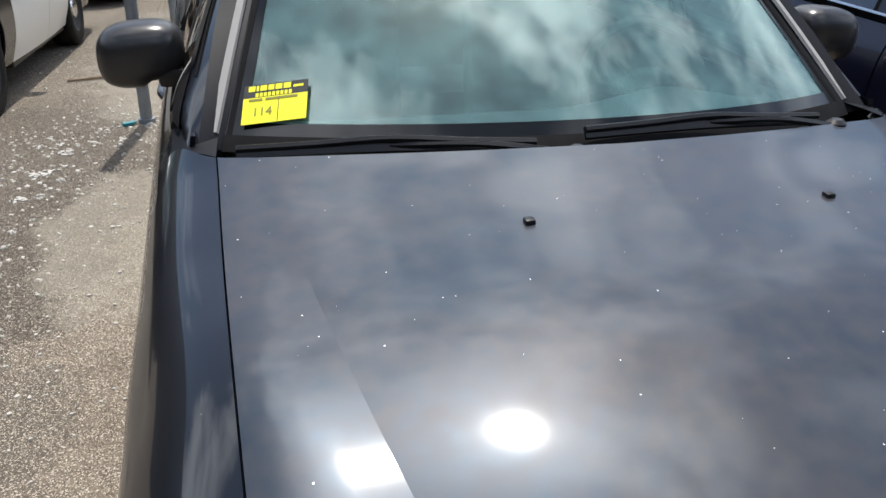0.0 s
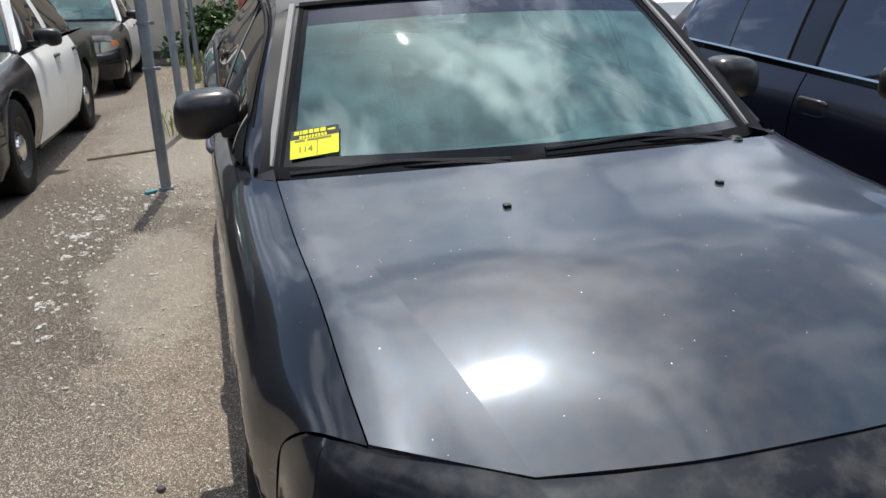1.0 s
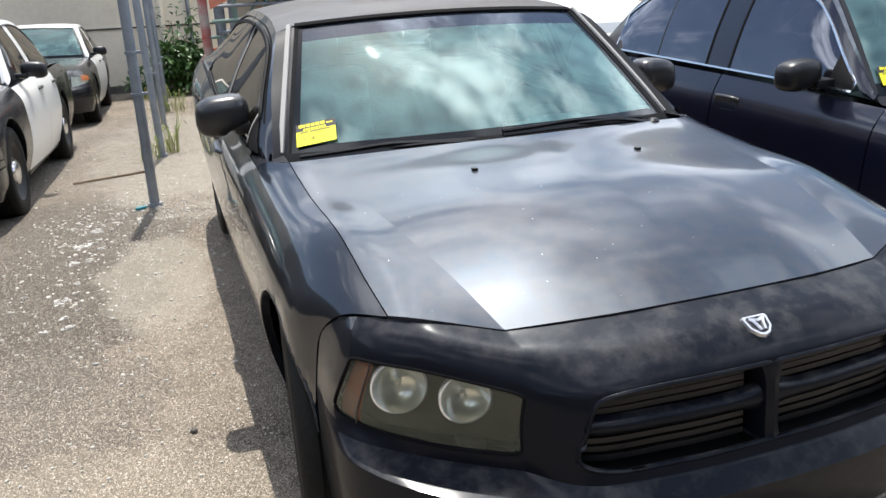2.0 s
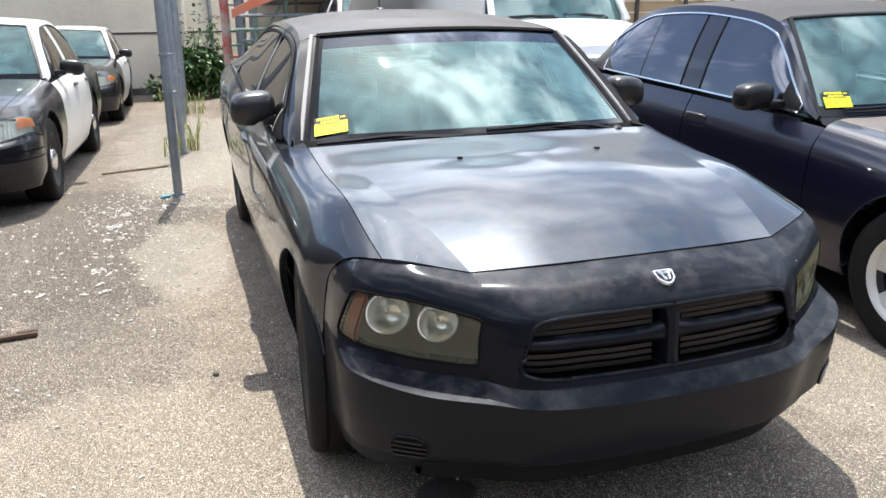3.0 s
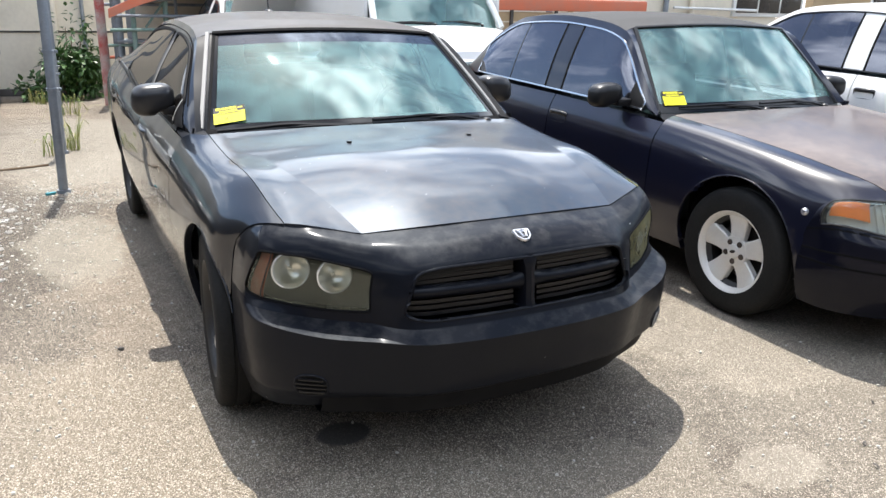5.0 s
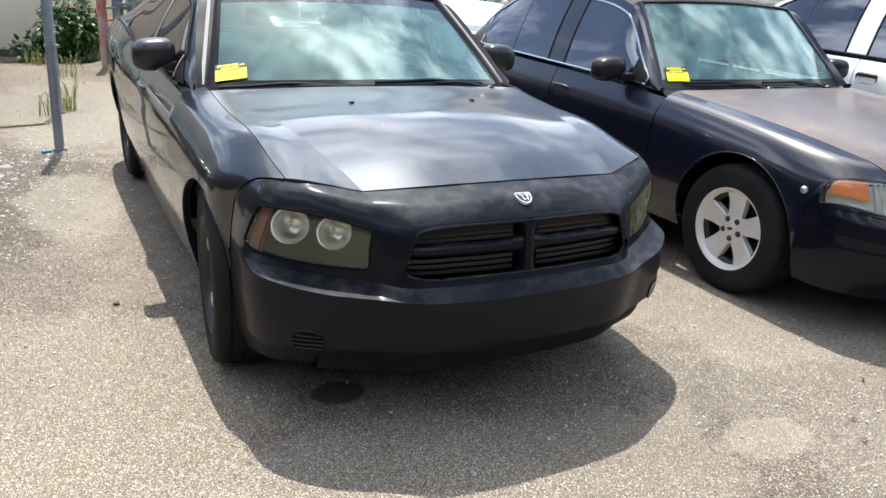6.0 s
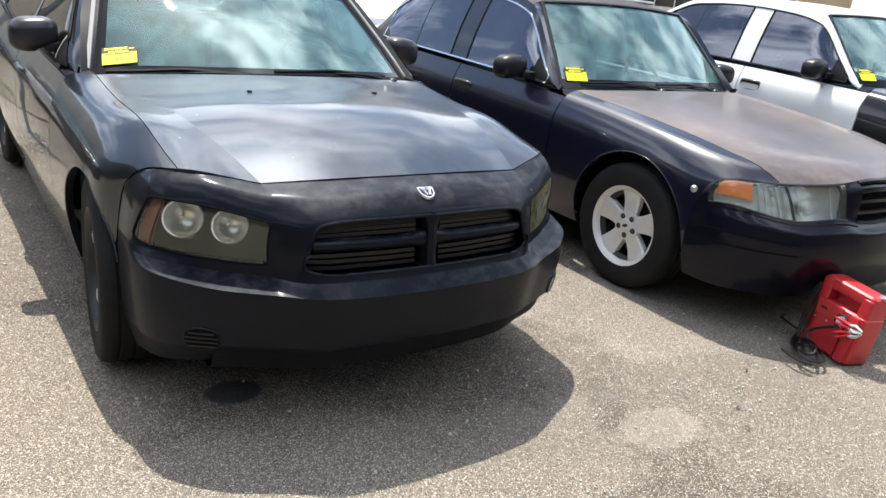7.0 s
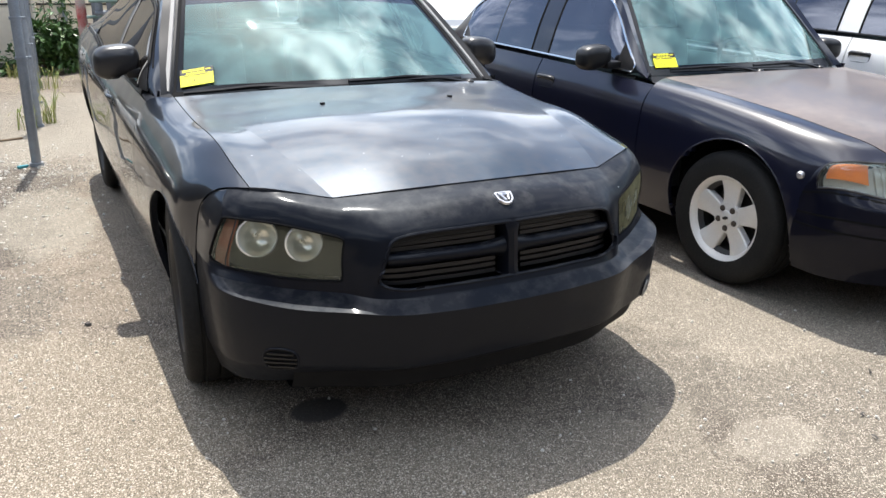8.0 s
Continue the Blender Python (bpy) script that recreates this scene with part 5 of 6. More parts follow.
# ---- the long saloons ----
def long_saloon(label, body, upper, doors, roof, hood, wheels, lot=None, pillar=None, trim=CHROME, window=GLASS_DARK, detail=True):
    """A long four-door saloon, its front axle at the origin, facing -y. Paints: wings and tail, pillars, doors, roof, bonnet."""
    car = empty("saloon_car", label=label, category="car")
    r0 = [(0, -.905, .815), (.27, -.895, .814), (.47, -.845, .785), (.715, -.710, .766), (.84, -.60, .760), (.902, -.505, .735), (.935, -.45, .62), (.945, -.42, .42), (.89, -.42, .24)]
    r1 = [(0, -.80, .848), (.27, -.79, .846), (.53, -.74, .822), (.728, -.63, .806), (.842, -.51, .795), (.912, -.44, .745), (.946, -.40, .62), (.948, -.40, .42), (.89, -.40, .24)]
    r2 = [(0, -.42, .895), (.28, -.42, .893), (.59, -.40, .880), (.755, -.36, .862), (.855, -.30, .846), (.925, -.28, .780), (.958, -.27, .65), (.95, -.27, .42), (.89, -.27, .24)]
    r3 = [(0, .10, .950), (.28, .10, .947), (.61, .12, .935), (.775, .14, .920), (.872, .16, .898), (.938, .17, .82), (.968, .17, .67), (.955, .17, .42), (.90, .17, .24)]
    r4 = [(0, .56, .988), (.28, .575, .985), (.63, .63, .973), (.795, .68, .960), (.885, .66, .933), (.945, .66, .85), (.972, .66, .69), (.96, .66, .42), (.905, .66, .24)]
    top = Skin([r0, r1, r2, r3, r4])
    us = steps(0, 4, 56)
    part("bonnet", panel(grid_shape(mirror_rows(top.at(us, steps(0, 3, 20)))), 0.003, 0.02), hood, car, "", 60)
    AZ, RAD, WB = 0.350, 0.400, 2.91
    wing_grid = arch(grid_shape(top.at(us, steps(3, 8, 40))), 0, AZ, RAD)
    wing_panel = panel(wing_grid, 0.002, 0.03, lambda c: in_arch(c, 0, AZ, RAD))
    rows = []
    for y, a, b, c, d, e in ((.66, (.885, .930), (.945, .85), (.972, .69), (.96, .42), (.905, .24)), (1.3, (.905, .958), (.952, .87), (.978, .70), (.965, .42), (.91, .23)), (2.2, (.905, .975), (.952, .88), (.978, .71), (.965, .42), (.91, .23)), (2.9, (.90, .985), (.948, .89), (.972, .72), (.955, .42), (.90, .24)), (3.6, (.87, .985), (.92, .90), (.945, .73), (.93, .42), (.88, .25)), (4.15, (.80, .96), (.86, .88), (.88, .72), (.87, .42), (.82, .27)), (4.32, (.66, .92), (.72, .85), (.75, .70), (.75, .42), (.70, .30))):
        rows.append([(x, y, z) for x, z in (a, b, c, d, e)])
    side = Skin(rows)

    def side_panel(y0, y1):
        ys = np.array([r[0][1] for r in rows])
        u = np.interp(np.linspace(y0, y1, max(4, int((y1 - y0) / 0.022))), ys, np.arange(len(ys)))
        return panel(arch(grid_shape(side.at(u, steps(0, 4, 34))), WB, AZ, RAD - .01), 0.0025, 0.025, lambda c: in_arch(c, WB, AZ, RAD - .01))

    cab = Cabin((.66, .968, .80, .80, .955), (1.18, 1.452, .665, 1.25, 1.428),
                [(.842, .75, .952), (.80, .96, 1.155), (.738, 1.25, 1.412), (.708, 1.52, 1.462), (.698, 1.95, 1.484), (.698, 2.45, 1.455), (.735, 2.75, 1.335), (.80, 3.12, 1.05)],
                [(.845, .75, .950), (.892, .92, .965), (.900, 1.3, .972), (.902, 2.2, .990), (.898, 2.75, 1.0), (.84, 3.10, 1.01)],
                [(1.1, 1.44), (1.4, 1.490), (1.9, 1.520), (2.4, 1.498), (2.8, 1.40)], (3.1, 1.04))
    for sgn in (1, -1):
        def put(name, shape, material, parent=car, label="", angle=60):
            return part(name, shape if sgn > 0 else mirrored(shape), material, parent, label, angle)
        put("front_wing", wing_panel, body)
        put("arch_lip", arch_lip(wing_grid[0], 0, AZ, RAD), body)
        fd = put("front_door", side_panel(.663, 1.72), doors)
        rd = put("rear_door", side_panel(1.724, 2.60), doors)
        put("rear_quarter", side_panel(2.604, 4.32), body)
        for door, y in ((fd, 1.60), (rd, 2.48)):
            # dark box stands proud of the door, painting the recess's shade
            cup = put("door_handle", join(box(0.012, .165, .075, .006, (.956, y, .835))), DARK, door, "black handle on a dark patch painted as its shaded recess")
            put("handle_bar", tube(smooth_path([(.956, y - .085, .852), (.974, y - .06, .862), (.978, y, .864), (.974, y + .06, .862), (.956, y + .085, .852)]), .014, 8), PLASTIC_GREY, cup)
            put("handle_rim", tube(smooth_path([(.960, y - .085, .852), (.964, y - .08, .805), (.966, y, .797), (.964, y + .08, .805), (.960, y + .085, .852)]), .006, 6), PLASTIC_GREY, cup)
        put("sill", box(0.07, 1.8, 0.08, 0.02, (.86, 1.6, .23)), PLASTIC)
        for yc in (0, WB):
            liner = [[(x, yc + (RAD + .003) * math.cos(a), AZ + (RAD + .003) * math.sin(a)) for x in (.87, .62, .56)] for a in np.linspace(-0.2, math.pi + 0.2, 28)]
            put("wheel_well", grid_shape(np.array(liner)), DARK)
            wheel(car, (sgn * 0.835, yc, 0.342), sgn, wheels, 0.345, 0.210, 0.225)
        mirror_pod(car, (sgn * 1.03, 1.04, 1.045), sgn, (.105, .075, .072), PLASTIC, (sgn * .90, .98, 1.0))
    # nose: bumper, lamps, grille
    c0 = [(0, -.908, .811), (0, -.945, .785), (0, -.955, .70), (0, -.96, .61), (0, -1.005, .565), (0, -1.015, .46), (0, -.98, .34), (0, -.92, .22)]
    c1 = [(.36, -.880, .806), (.36, -.918, .782), (.36, -.932, .70), (.36, -.938, .61), (.36, -.985, .567), (.36, -.997, .46), (.36, -.96, .34), (.36, -.90, .22)]
    c2 = [(.42, -.862, .790), (.425, -.880, .757), (.425, -.898, .69), (.425, -.922, .622), (.42, -.972, .57), (.42, -.985, .46), (.42, -.95, .34), (.42, -.89, .22)]
    c3 = [(.70, -.722, .765), (.695, -.740, .745), (.69, -.780, .68), (.69, -.818, .606), (.70, -.875, .566), (.70, -.89, .46), (.70, -.86, .34), (.68, -.81, .22)]
    c4 = [(.895, -.518, .746), (.915, -.505, .732), (.933, -.490, .69), (.938, -.500, .632), (.936, -.55, .578), (.94, -.57, .46), (.93, -.55, .34), (.90, -.54, .22)]
    c5 = [(.905, -.490, .735), (.920, -.47, .71), (.938, -.452, .66), (.946, -.435, .61), (.947, -.42, .56), (.95, -.41, .46), (.945, -.41, .34), (.90, -.41, .22)]
    nose = Skin([c0, c1, c2, c3, c4, c5], (4,))
    uu = np.concatenate([steps(k, k + 1, 8)[: 8 if k < 4 else 9] for k in range(5)])
    vv = steps(0, 7, 49)
    pts = nose.at(uu, vv)
    full = np.concatenate([(pts[::-1] * (-1, 1, 1))[:-1], pts], 0)
    um = np.concatenate([-uu[::-1][:-1], uu])
    nu, nv = full.shape[:2]
    keep = []
    for i in range(nu - 1):
        for j in range(nv - 1):
            u, v = abs(um[i] + um[i + 1]) / 2, (vv[j] + vv[j + 1]) / 2
            if v < 3 and (u < 1 or 2 < u < 4):
                continue
            keep.append((i * nv + j, i * nv + j + 1, (i + 1) * nv + j + 1, (i + 1) * nv + j))
    bumper = part("front_bumper", panel((full.reshape(-1, 3), keep), 0.002, 0.04), NAVY_BUMPER_SHADE if body is PAINT_NAVY else body, car, "", 50)

    def nose_at(u, v, inward=0.0):
        p = nose.one(abs(u), v)
        du, dv = nose.one(min(abs(u) + .02, 5), v) - nose.one(max(abs(u) - .02, 0), v), nose.one(abs(u), min(v + .02, 7)) - nose.one(abs(u), max(v - .02, 0))
        n = np.cross(dv, du)
        n /= np.linalg.norm(n)
        return (p - n * inward) * (1 if u >= 0 else -1, 1, 1), n * (1 if u >= 0 else -1, 1, 1)

    for sg in (-1, 1):
        # flat dark ribbons paint the shade in the bumper's creases
        for v in (3.30, 4.55, 5.05):
            got = [nose_at(u * sg, v, .001) for u in steps(3.0 if v > 4 else 1.0, 4.95, 26)]
            part("bumper_crease_line", ribbon([g[0] for g in got], [tuple(g[1]) for g in got], .012, .0015), DARK, bumper)
    grille = part("grille", grid_shape(np.array([[nose_at(u, v, .05)[0] for v in steps(0, 3.1, 6)] for u in steps(-1.1, 1.1, 14)])), DARK, car, "black slatted grille")
    for v in (0.12, 0.7, 1.3, 1.9, 2.5, 2.92):
        got = [nose_at(u, v, .012 if v in (0.12, 2.92) else .03) for u in steps(-.98, .98, 12)]
        part("grille_slat", ribbon([g[0] for g in got], [tuple(g[1]) for g in got], .02, .012), PLASTIC, grille)
    for sg in (-1, 1):
        cell = lambda inn, u0, u1, n, v0=0.05, v1=2.95: np.array([[nose_at(u * sg, v, inn)[0] for v in steps(v0, v1, 8)] for u in steps(u0, u1, n)])
        lamp = part("head_lamp", grid_shape(cell(.06, 2.0, 3.0, 10), sg < 0), REFLECTOR_DULL, car, "clear faceted head lamp with amber corner")
        corner = part("corner_lamp", grid_shape(cell(.04, 3.03, 3.98, 10), sg < 0), REFLECTOR_DULL, lamp)
        part("amber_reflector", grid_shape(cell(.008, 3.46, 3.90, 8, .85, 2.45), sg < 0), AMBER, lamp, "orange reflector")
        for u in (2.22, 2.80, 3.06, 3.14, 3.22, 3.30, 3.38):
            part("lamp_rib", ribbon([nose_at(u * sg, v, .03)[0] for v in steps(.1, 2.9, 6)], Vector((sg * .4, -.9, 0)), .005, .008), REFLECTOR_DULL, lamp)
        part("lamp_divider", ribbon([nose_at(3.0 * sg, v, .004)[0] for v in steps(.05, 2.95, 6)], Vector((sg * .5, -.8, 0)), .012, .006), PLASTIC_GREY, lamp)
        part("lamp_bowl", blob(.085, .03, .045, 2.6, 20, 10, tuple(nose_at(2.55 * sg, 1.9, .055)[0])), REFLECTOR_DULL, lamp)
        p, n = nose_at(3.2 * sg, 1.4, .02)
        part("bulb", blob(.016, .012, .016, 2, 12, 8, tuple(p)), REFLECTOR_DULL, lamp)
        cover = part("lamp_cover", grid_shape(cell(.002, 2.0, 4.0, 20, .0, 3.0), sg < 0), LENS_CLEAR, lamp, "hazy clear cover")
        cover.visible_shadow = False
        if detail:
            part("lamp_bezel", tube([tuple(nose_at(u * sg, v, 0.0)[0]) for u, v in [(2.0 + 2 * k / 16, .02) for k in range(17)] + [(4.0, 3 * k / 8) for k in range(1, 9)] + [(4.0 - 2 * k / 16, 2.98) for k in range(1, 17)]], .005, 6), PLASTIC_GREY, lamp)
            part("marker_stud", moved(lathe([(.018, -.01), (.018, .004), (.012, .012), (0, .013)], 16), pose(sg * .942, -.405, .668) @ (pose(0, 0, 0) if sg > 0 else pose(0, 0, 0, 0, 0, 180))), SILVER, car)
    s = np.linspace(-1, 1, 33)
    cow = []
    for k, dz in enumerate((0.0, -.03, -.03, 0.0)):
        a = np.stack([s * .81, .565 + .19 * (s * .81) ** 2, .975 - .022 * s**2], -1)
        b = cab.screen_edge(cab.low, s * cab.low[2])
        cow.append(a + (b - a) * k / 3 + (0, 0, dz))
    part("cowl_panel", grid_shape(np.array(cow)), PLASTIC, car)
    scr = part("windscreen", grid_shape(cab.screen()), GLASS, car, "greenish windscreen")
    edge = cab.screen(nx=40, nz=20)
    part("screen_border", grid_shape(edge[:3] + (0, -.0012, .0016)), BORDER, scr)
    part("roof_skin", panel(grid_shape(cab.roof(2.55)), 0.0015, 0.02), roof, car, "", 60)
    part("roof_lining", offset(grid_shape(cab.roof(2.55)), -0.04), CABIN, car)
    part("roof_seal", ribbon([tuple(p + (0, -.004, .006)) for p in cab.screen_edge(cab.top, np.linspace(-.665, .665, 29))], Vector((0, -.6, .8)), 0.018, 0.004), PLASTIC, car)
    for sgn in (1, -1):
        def put(name, shape, material, parent=car, label="", angle=60):
            return part(name, shape if sgn > 0 else mirrored(shape), material, parent, label, angle)
        put("windscreen_pillar", grid_shape(np.swapaxes(cab.pillar_face(), 0, 1)), upper)
        put("screen_seal", ribbon([tuple(p + (.004, -.003, .003)) for p in edge[:, -1]], Vector((.25, -.75, .6)), .03, .006), PLASTIC)
        put("pillar_and_rail", panel(grid_shape(cab.strip(.755, 3.08, lambda y, h: np.clip(1 - .050 / np.maximum(h, .02), 0, 1), lambda y, h: np.ones_like(y), 90, 4)), 0.0, 0.03), upper)
        w0 = lambda y, h: np.clip(.018 / np.maximum(h, .02), 0, 1)
        w1 = lambda y, h: np.clip(1 - .050 / np.maximum(h, .02), 0, 1)
        put("side_window", grid_shape(cab.strip(.99, 1.68, w0, w1, 24, 6)), window, car, "dark-tinted side window")
        put("mirror_sail", grid_shape(cab.strip(.86, .992, w0, w1, 6, 6) + (.002, 0, 0)), PLASTIC_MATT)
        put("side_window", grid_shape(cab.strip(1.88, 2.34, w0, w1, 24, 6)), window, car, "dark-tinted side window")
        put("quarter_window", grid_shape(cab.strip(2.355, 2.84, w0, w1, 10, 6)), window, car, "dark-tinted quarter window")
        put("door_post", grid_shape(cab.strip(1.68, 1.88, w0, w1, 3, 6)), upper)
        for y in (1.683, 1.877):
            put("post_seal", grid_shape(cab.strip(y - .009, y + .009, w0, w1, 2, 6) + (.002, 0, 0)), DARK)
        put("window_bar", grid_shape(cab.strip(2.34, 2.355, w0, w1, 2, 6)), PLASTIC)
        put("rear_pillar", panel(grid_shape(cab.strip(2.84, 3.09, lambda y, h: 0 * y, w1, 12, 6)), 0, .02), upper)
        ys = np.linspace(.86, 2.84, 50)
        hg = np.linalg.norm(cab.rail_at(ys) - cab.belt_at(ys), axis=1)
        loop = list(cab.flank(ys, w0(ys, hg))) + list(cab.flank(ys[::-1], np.maximum(w1(ys, hg), w0(ys, hg))[::-1]))
        loop = [tuple(p + (.004, 0, 0)) for p in loop]
        put("window_trim", ribbon(loop + loop[:1], Vector((1, 0, .35)), .012, .005), trim, car, "bright trim round the side windows" if trim is CHROME else "")
    rr, r2_ = cab.roof(2.55)[-1], np.stack([np.linspace(-.74, .74, 29), np.full(29, 3.12), np.full(29, 1.025)], -1)
    part("rear_screen", grid_shape(np.array([rr + (r2_ - rr) * t for t in np.linspace(0, 1, 8)])), GLASS_DARK, car)
    lid = np.array([[(x, y, z - .03 * (x / .85) ** 2) for x in np.linspace(-.87 * k, .87 * k, 21)] for y, z, k in ((3.08, 1.03, 1), (3.6, 1.03, 1), (4.15, 1.0, .92), (4.3, .94, .8), (4.34, .6, .85), (4.32, .3, .8))])
    part("boot_lid", grid_shape(lid), body, car)
    part("underbody", join(box(1.35, 4.4, 0.06, 0.02, (0, 1.75, .24)), box(1.1, 1.0, 0.45, 0.1, (0, -.15, .48)), box(1.5, 0.05, 0.5, 0.01, (0, .5, .5))), DARK, car)
    if detail:
        wiper(car, (-.12, .60, .975), (-.70, .72, .978))
        wiper(car, (.46, .635, .972), (-.12, .63, .99))
    car_cabin(car, cab, .7, 0.3, 1.65)
    if lot:
        net = cab.screen(nx=200, nz=200)
        a, b, c = (Vector(net[r, k]) for r, k in ((14, 5), (14, 23), (50, 8)))
        sticker(car, a + Vector((0, -.006, .009)), b - a, c - a, lot)
    return car


navy = long_saloon("navy blue four-door saloon with sun-bleached bonnet and black roof", PAINT_NAVY, PAINT_NAVY, PAINT_NAVY, VINYL, PAINT_FADED, "spoked", "115")
navy.matrix_world = pose(2.703, 0.822, 0, 0, 0, 0.31)
pale = long_saloon("white four-door saloon with black wings and dark windows", PAINT_BLACK, PAINT_WHITE, PAINT_WHITE, PAINT_WHITE, PAINT_BLACK, "steel", "116", detail=False, trim=PLASTIC, window=GLASS_DARK)
pale.matrix_world = pose(5.26, 0.40, 0.12)
cruiser = long_saloon("black and white four-door saloon on the next lot", PAINT_BLACK, PAINT_WHITE, PAINT_WHITE, PAINT_WHITE, PAINT_BLACK, "steel", None, detail=False, trim=PLASTIC, window=GLASS_BROWN)
cruiser.matrix_world = pose(-3.215, 5.557, -0.115, -2.8, 0, -1.24)
tagged(cruiser, group="black and white saloons")
cruiser_2 = copy_thing(cruiser, pose(-3.071, 12.31, -0.50, -2.9, 0, -0.2))
cruiser_2["label"] = "black and white four-door saloon parked by the cream wall"

# ---- ground ----
def soft_ramp(v, k=0.5):
    return np.where(v / k > 20, v, k * np.log1p(np.exp(np.clip(v / k, -30, 20))))


def ground_z(x, y):
    x, y = np.asarray(x, float), np.asarray(y, float)
    left = np.clip((1.6 - x) / 2.2, 0, 1)
    left = left * left * (3 - 2 * left)
    return -0.058 * np.minimum(soft_ramp(y - 3.85, 0.22), 16) * left + 0.076 * np.minimum(soft_ramp(x - 3.75, 0.15), 3)


def gz(x, y):
    return float(ground_z(x, y))


def axis_steps(near0, near1, step, far):
    inner = list(np.arange(near0, near1, step))
    out = [near1 + (far - near1) * (k / 10) ** 2 for k in range(11)]
    low = [near0 - (far + near0) * (k / 10) ** 2 for k in range(10, 0, -1)]
    return np.array(low + inner + out)


gx, gy = axis_steps(-6, 8, 0.2, 300), axis_steps(-6, 20, 0.2, 300)
XX, YY = np.meshgrid(gx, gy, indexing="ij")
rough_z = np.array([[0.006 * noise.noise((a * 0.9, b * 0.9, 0.3)) for b in gy] for a in gx])
flat = (np.abs(XX) < 1.2) & (YY > 0) & (YY < 5)
ground_pts = np.stack([XX, YY, ground_z(XX, YY) + np.where(flat, rough_z * 0.3, rough_z) - 0.004], -1)
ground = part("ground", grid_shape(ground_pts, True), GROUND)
tagged(ground, "worn grey asphalt lot with pale patches and grit", "ground", kind="structure")

# ---- fence posts along the lot border ----
def fence_post(x, y, tall, lean_x, lean_y=0.0, clamps=(0.9,), radius=0.038):
    z = gz(x, y)
    ob = empty("fence_post", pose(x, y, z - 0.02, lean_y, lean_x, 0), label="bare galvanised steel fence post standing on the asphalt", category="post", group="fence posts")
    part("pipe", tube([(0, 0, 0), (0, 0, tall)], radius, 18), GALV, ob)
    part("foot", lathe([(0.0, 0.05), (radius + .014, 0.045), (radius + .02, 0.0)], 18, "z"), GALV, ob)
    for c in clamps:
        part("clamp", join(lathe([(radius + .001, c - 0.012), (radius + .008, c - 0.010), (radius + .008, c + 0.010), (radius + .001, c + 0.012)], 20, "z"), box(0.035, 0.016, 0.024, 0.003, (radius + .017, 0, c))), GALV, ob)
    return ob


fence_post(-1.325, 5.18, 2.4, 0.6, clamps=(0.88, 1.18))
fence_post(-1.25, 7.75, 2.3, -0.4)
fence_post(-1.20, 10.4, 2.3, 0.3)
fence_post(-1.13, 12.95, 2.3, -0.2)


# ---- walls and yard at the back ----
def tag_structure(ob, label, category):
    return tagged(ob, label, category, kind="structure")


WALL_DIRTY = mat("dark_plinth", (0.06, 0.055, 0.05), 0.9, 0, 0.2, vary=0.8, scale=3)
BLACK_PANE = mat("dark_window_pane", (0.012, 0.014, 0.016), 0.12, 0, 0.6, vary=0.4, scale=2)
GREEN_PAINT = mat("faded_green_steel", (0.16, 0.26, 0.22), 0.6, 0.1, vary=0.6, scale=6, tint=(0.26, 0.30, 0.28))
ROOF_DARK = mat("dark_sheet_roof", (0.07, 0.065, 0.06), 0.8, 0, 0.2, vary=0.7, scale=2)

# unseen top and widened right end set to tone reflections in paint and glass
tag_structure(part("wall_back", join(box(12.4, 0.25, 5.9, 0.01, (-3.5, 18.4, 1.85)), box(10.4, 0.02, 0.03, 0.004, (-4.5, 18.268, 0.60))), WALL_CREAM), "cream rendered wall with a dark horizontal joint", "wall")
tag_structure(part("wall_joint", box(10.4, 0.03, 0.035, 0.004, (-4.5, 18.262, 0.565)), WALL_DIRTY), "dark horizontal joint in the cream wall", "joint")
tag_structure(part("wall_plinth", box(10.4, 0.14, 0.24, 0.03, (-4.5, 18.21, -0.80)), WALL_DIRTY), "dark stained plinth below the cream wall", "plinth")


def drain_pipe(x, y, z0, z1, r, material=WALL_CREAM):
    ob = part("drain_pipe", tube([(x, y, z0), (x, y, z1)], r, 14), material)
    for z in (z0 + 0.6, z1 - 0.4):
        part("bracket", moved(lathe([(r + .001, -.02), (r + .012, -.018), (r + .012, .018), (r + .001, .02)], 14, "z"), pose(x, y, z)), material, ob)
    return tagged(ob, "cream-painted drain pipe on the rendered wall", "pipe", "drain pipes")


drain_pipe(-0.95, 18.2, -0.8, 3.0, 0.06)
drain_pipe(-0.35, 18.2, -0.8, 3.0, 0.045, GALV)

# long building to the right of the lot
def long_building():
    # unseen upper walls, their height set to tone the bonnet's reflections
    b = part("building", box(15.2, 0.25, 5.4, 0.01, (10.0, 14.6, 2.7)), WALL_CREAM)
    tagged(b, "long cream rendered building with a black-paned window", "building", kind="structure")
    part("tan_wall", box(8.0, 0.28, 5.2, 0.01, (23.0, 14.55, 2.6)), WALL_TAN, b, "tan boarded wall")
    for x, wdt, z0, z1 in ((17.2, 2.6, 1.30, 3.0), (22.6, 2.0, 1.42, 3.0)):
        win = part("window", box(wdt + .14, 0.10, z1 - z0 + .14, .01, (x, 14.45, (z0 + z1) / 2)), PAINT_WHITE, b, "window with black panes and pale bars")
        for i in range(3):
            for k in range(2):
                part("pane", box(wdt / 3 - .07, 0.02, (z1 - z0) / 2 - .07, .002, (x - wdt / 3 + i * wdt / 3, 14.395, z0 + (z1 - z0) * (.25 + .5 * k))), BLACK_PANE, win)
    for x, m in ((10.4, WALL_TAN), (13.4, GALV), (14.3, WALL_CREAM)):
        drain_pipe(x, 14.38, 0.0, 3.6, 0.07, m)
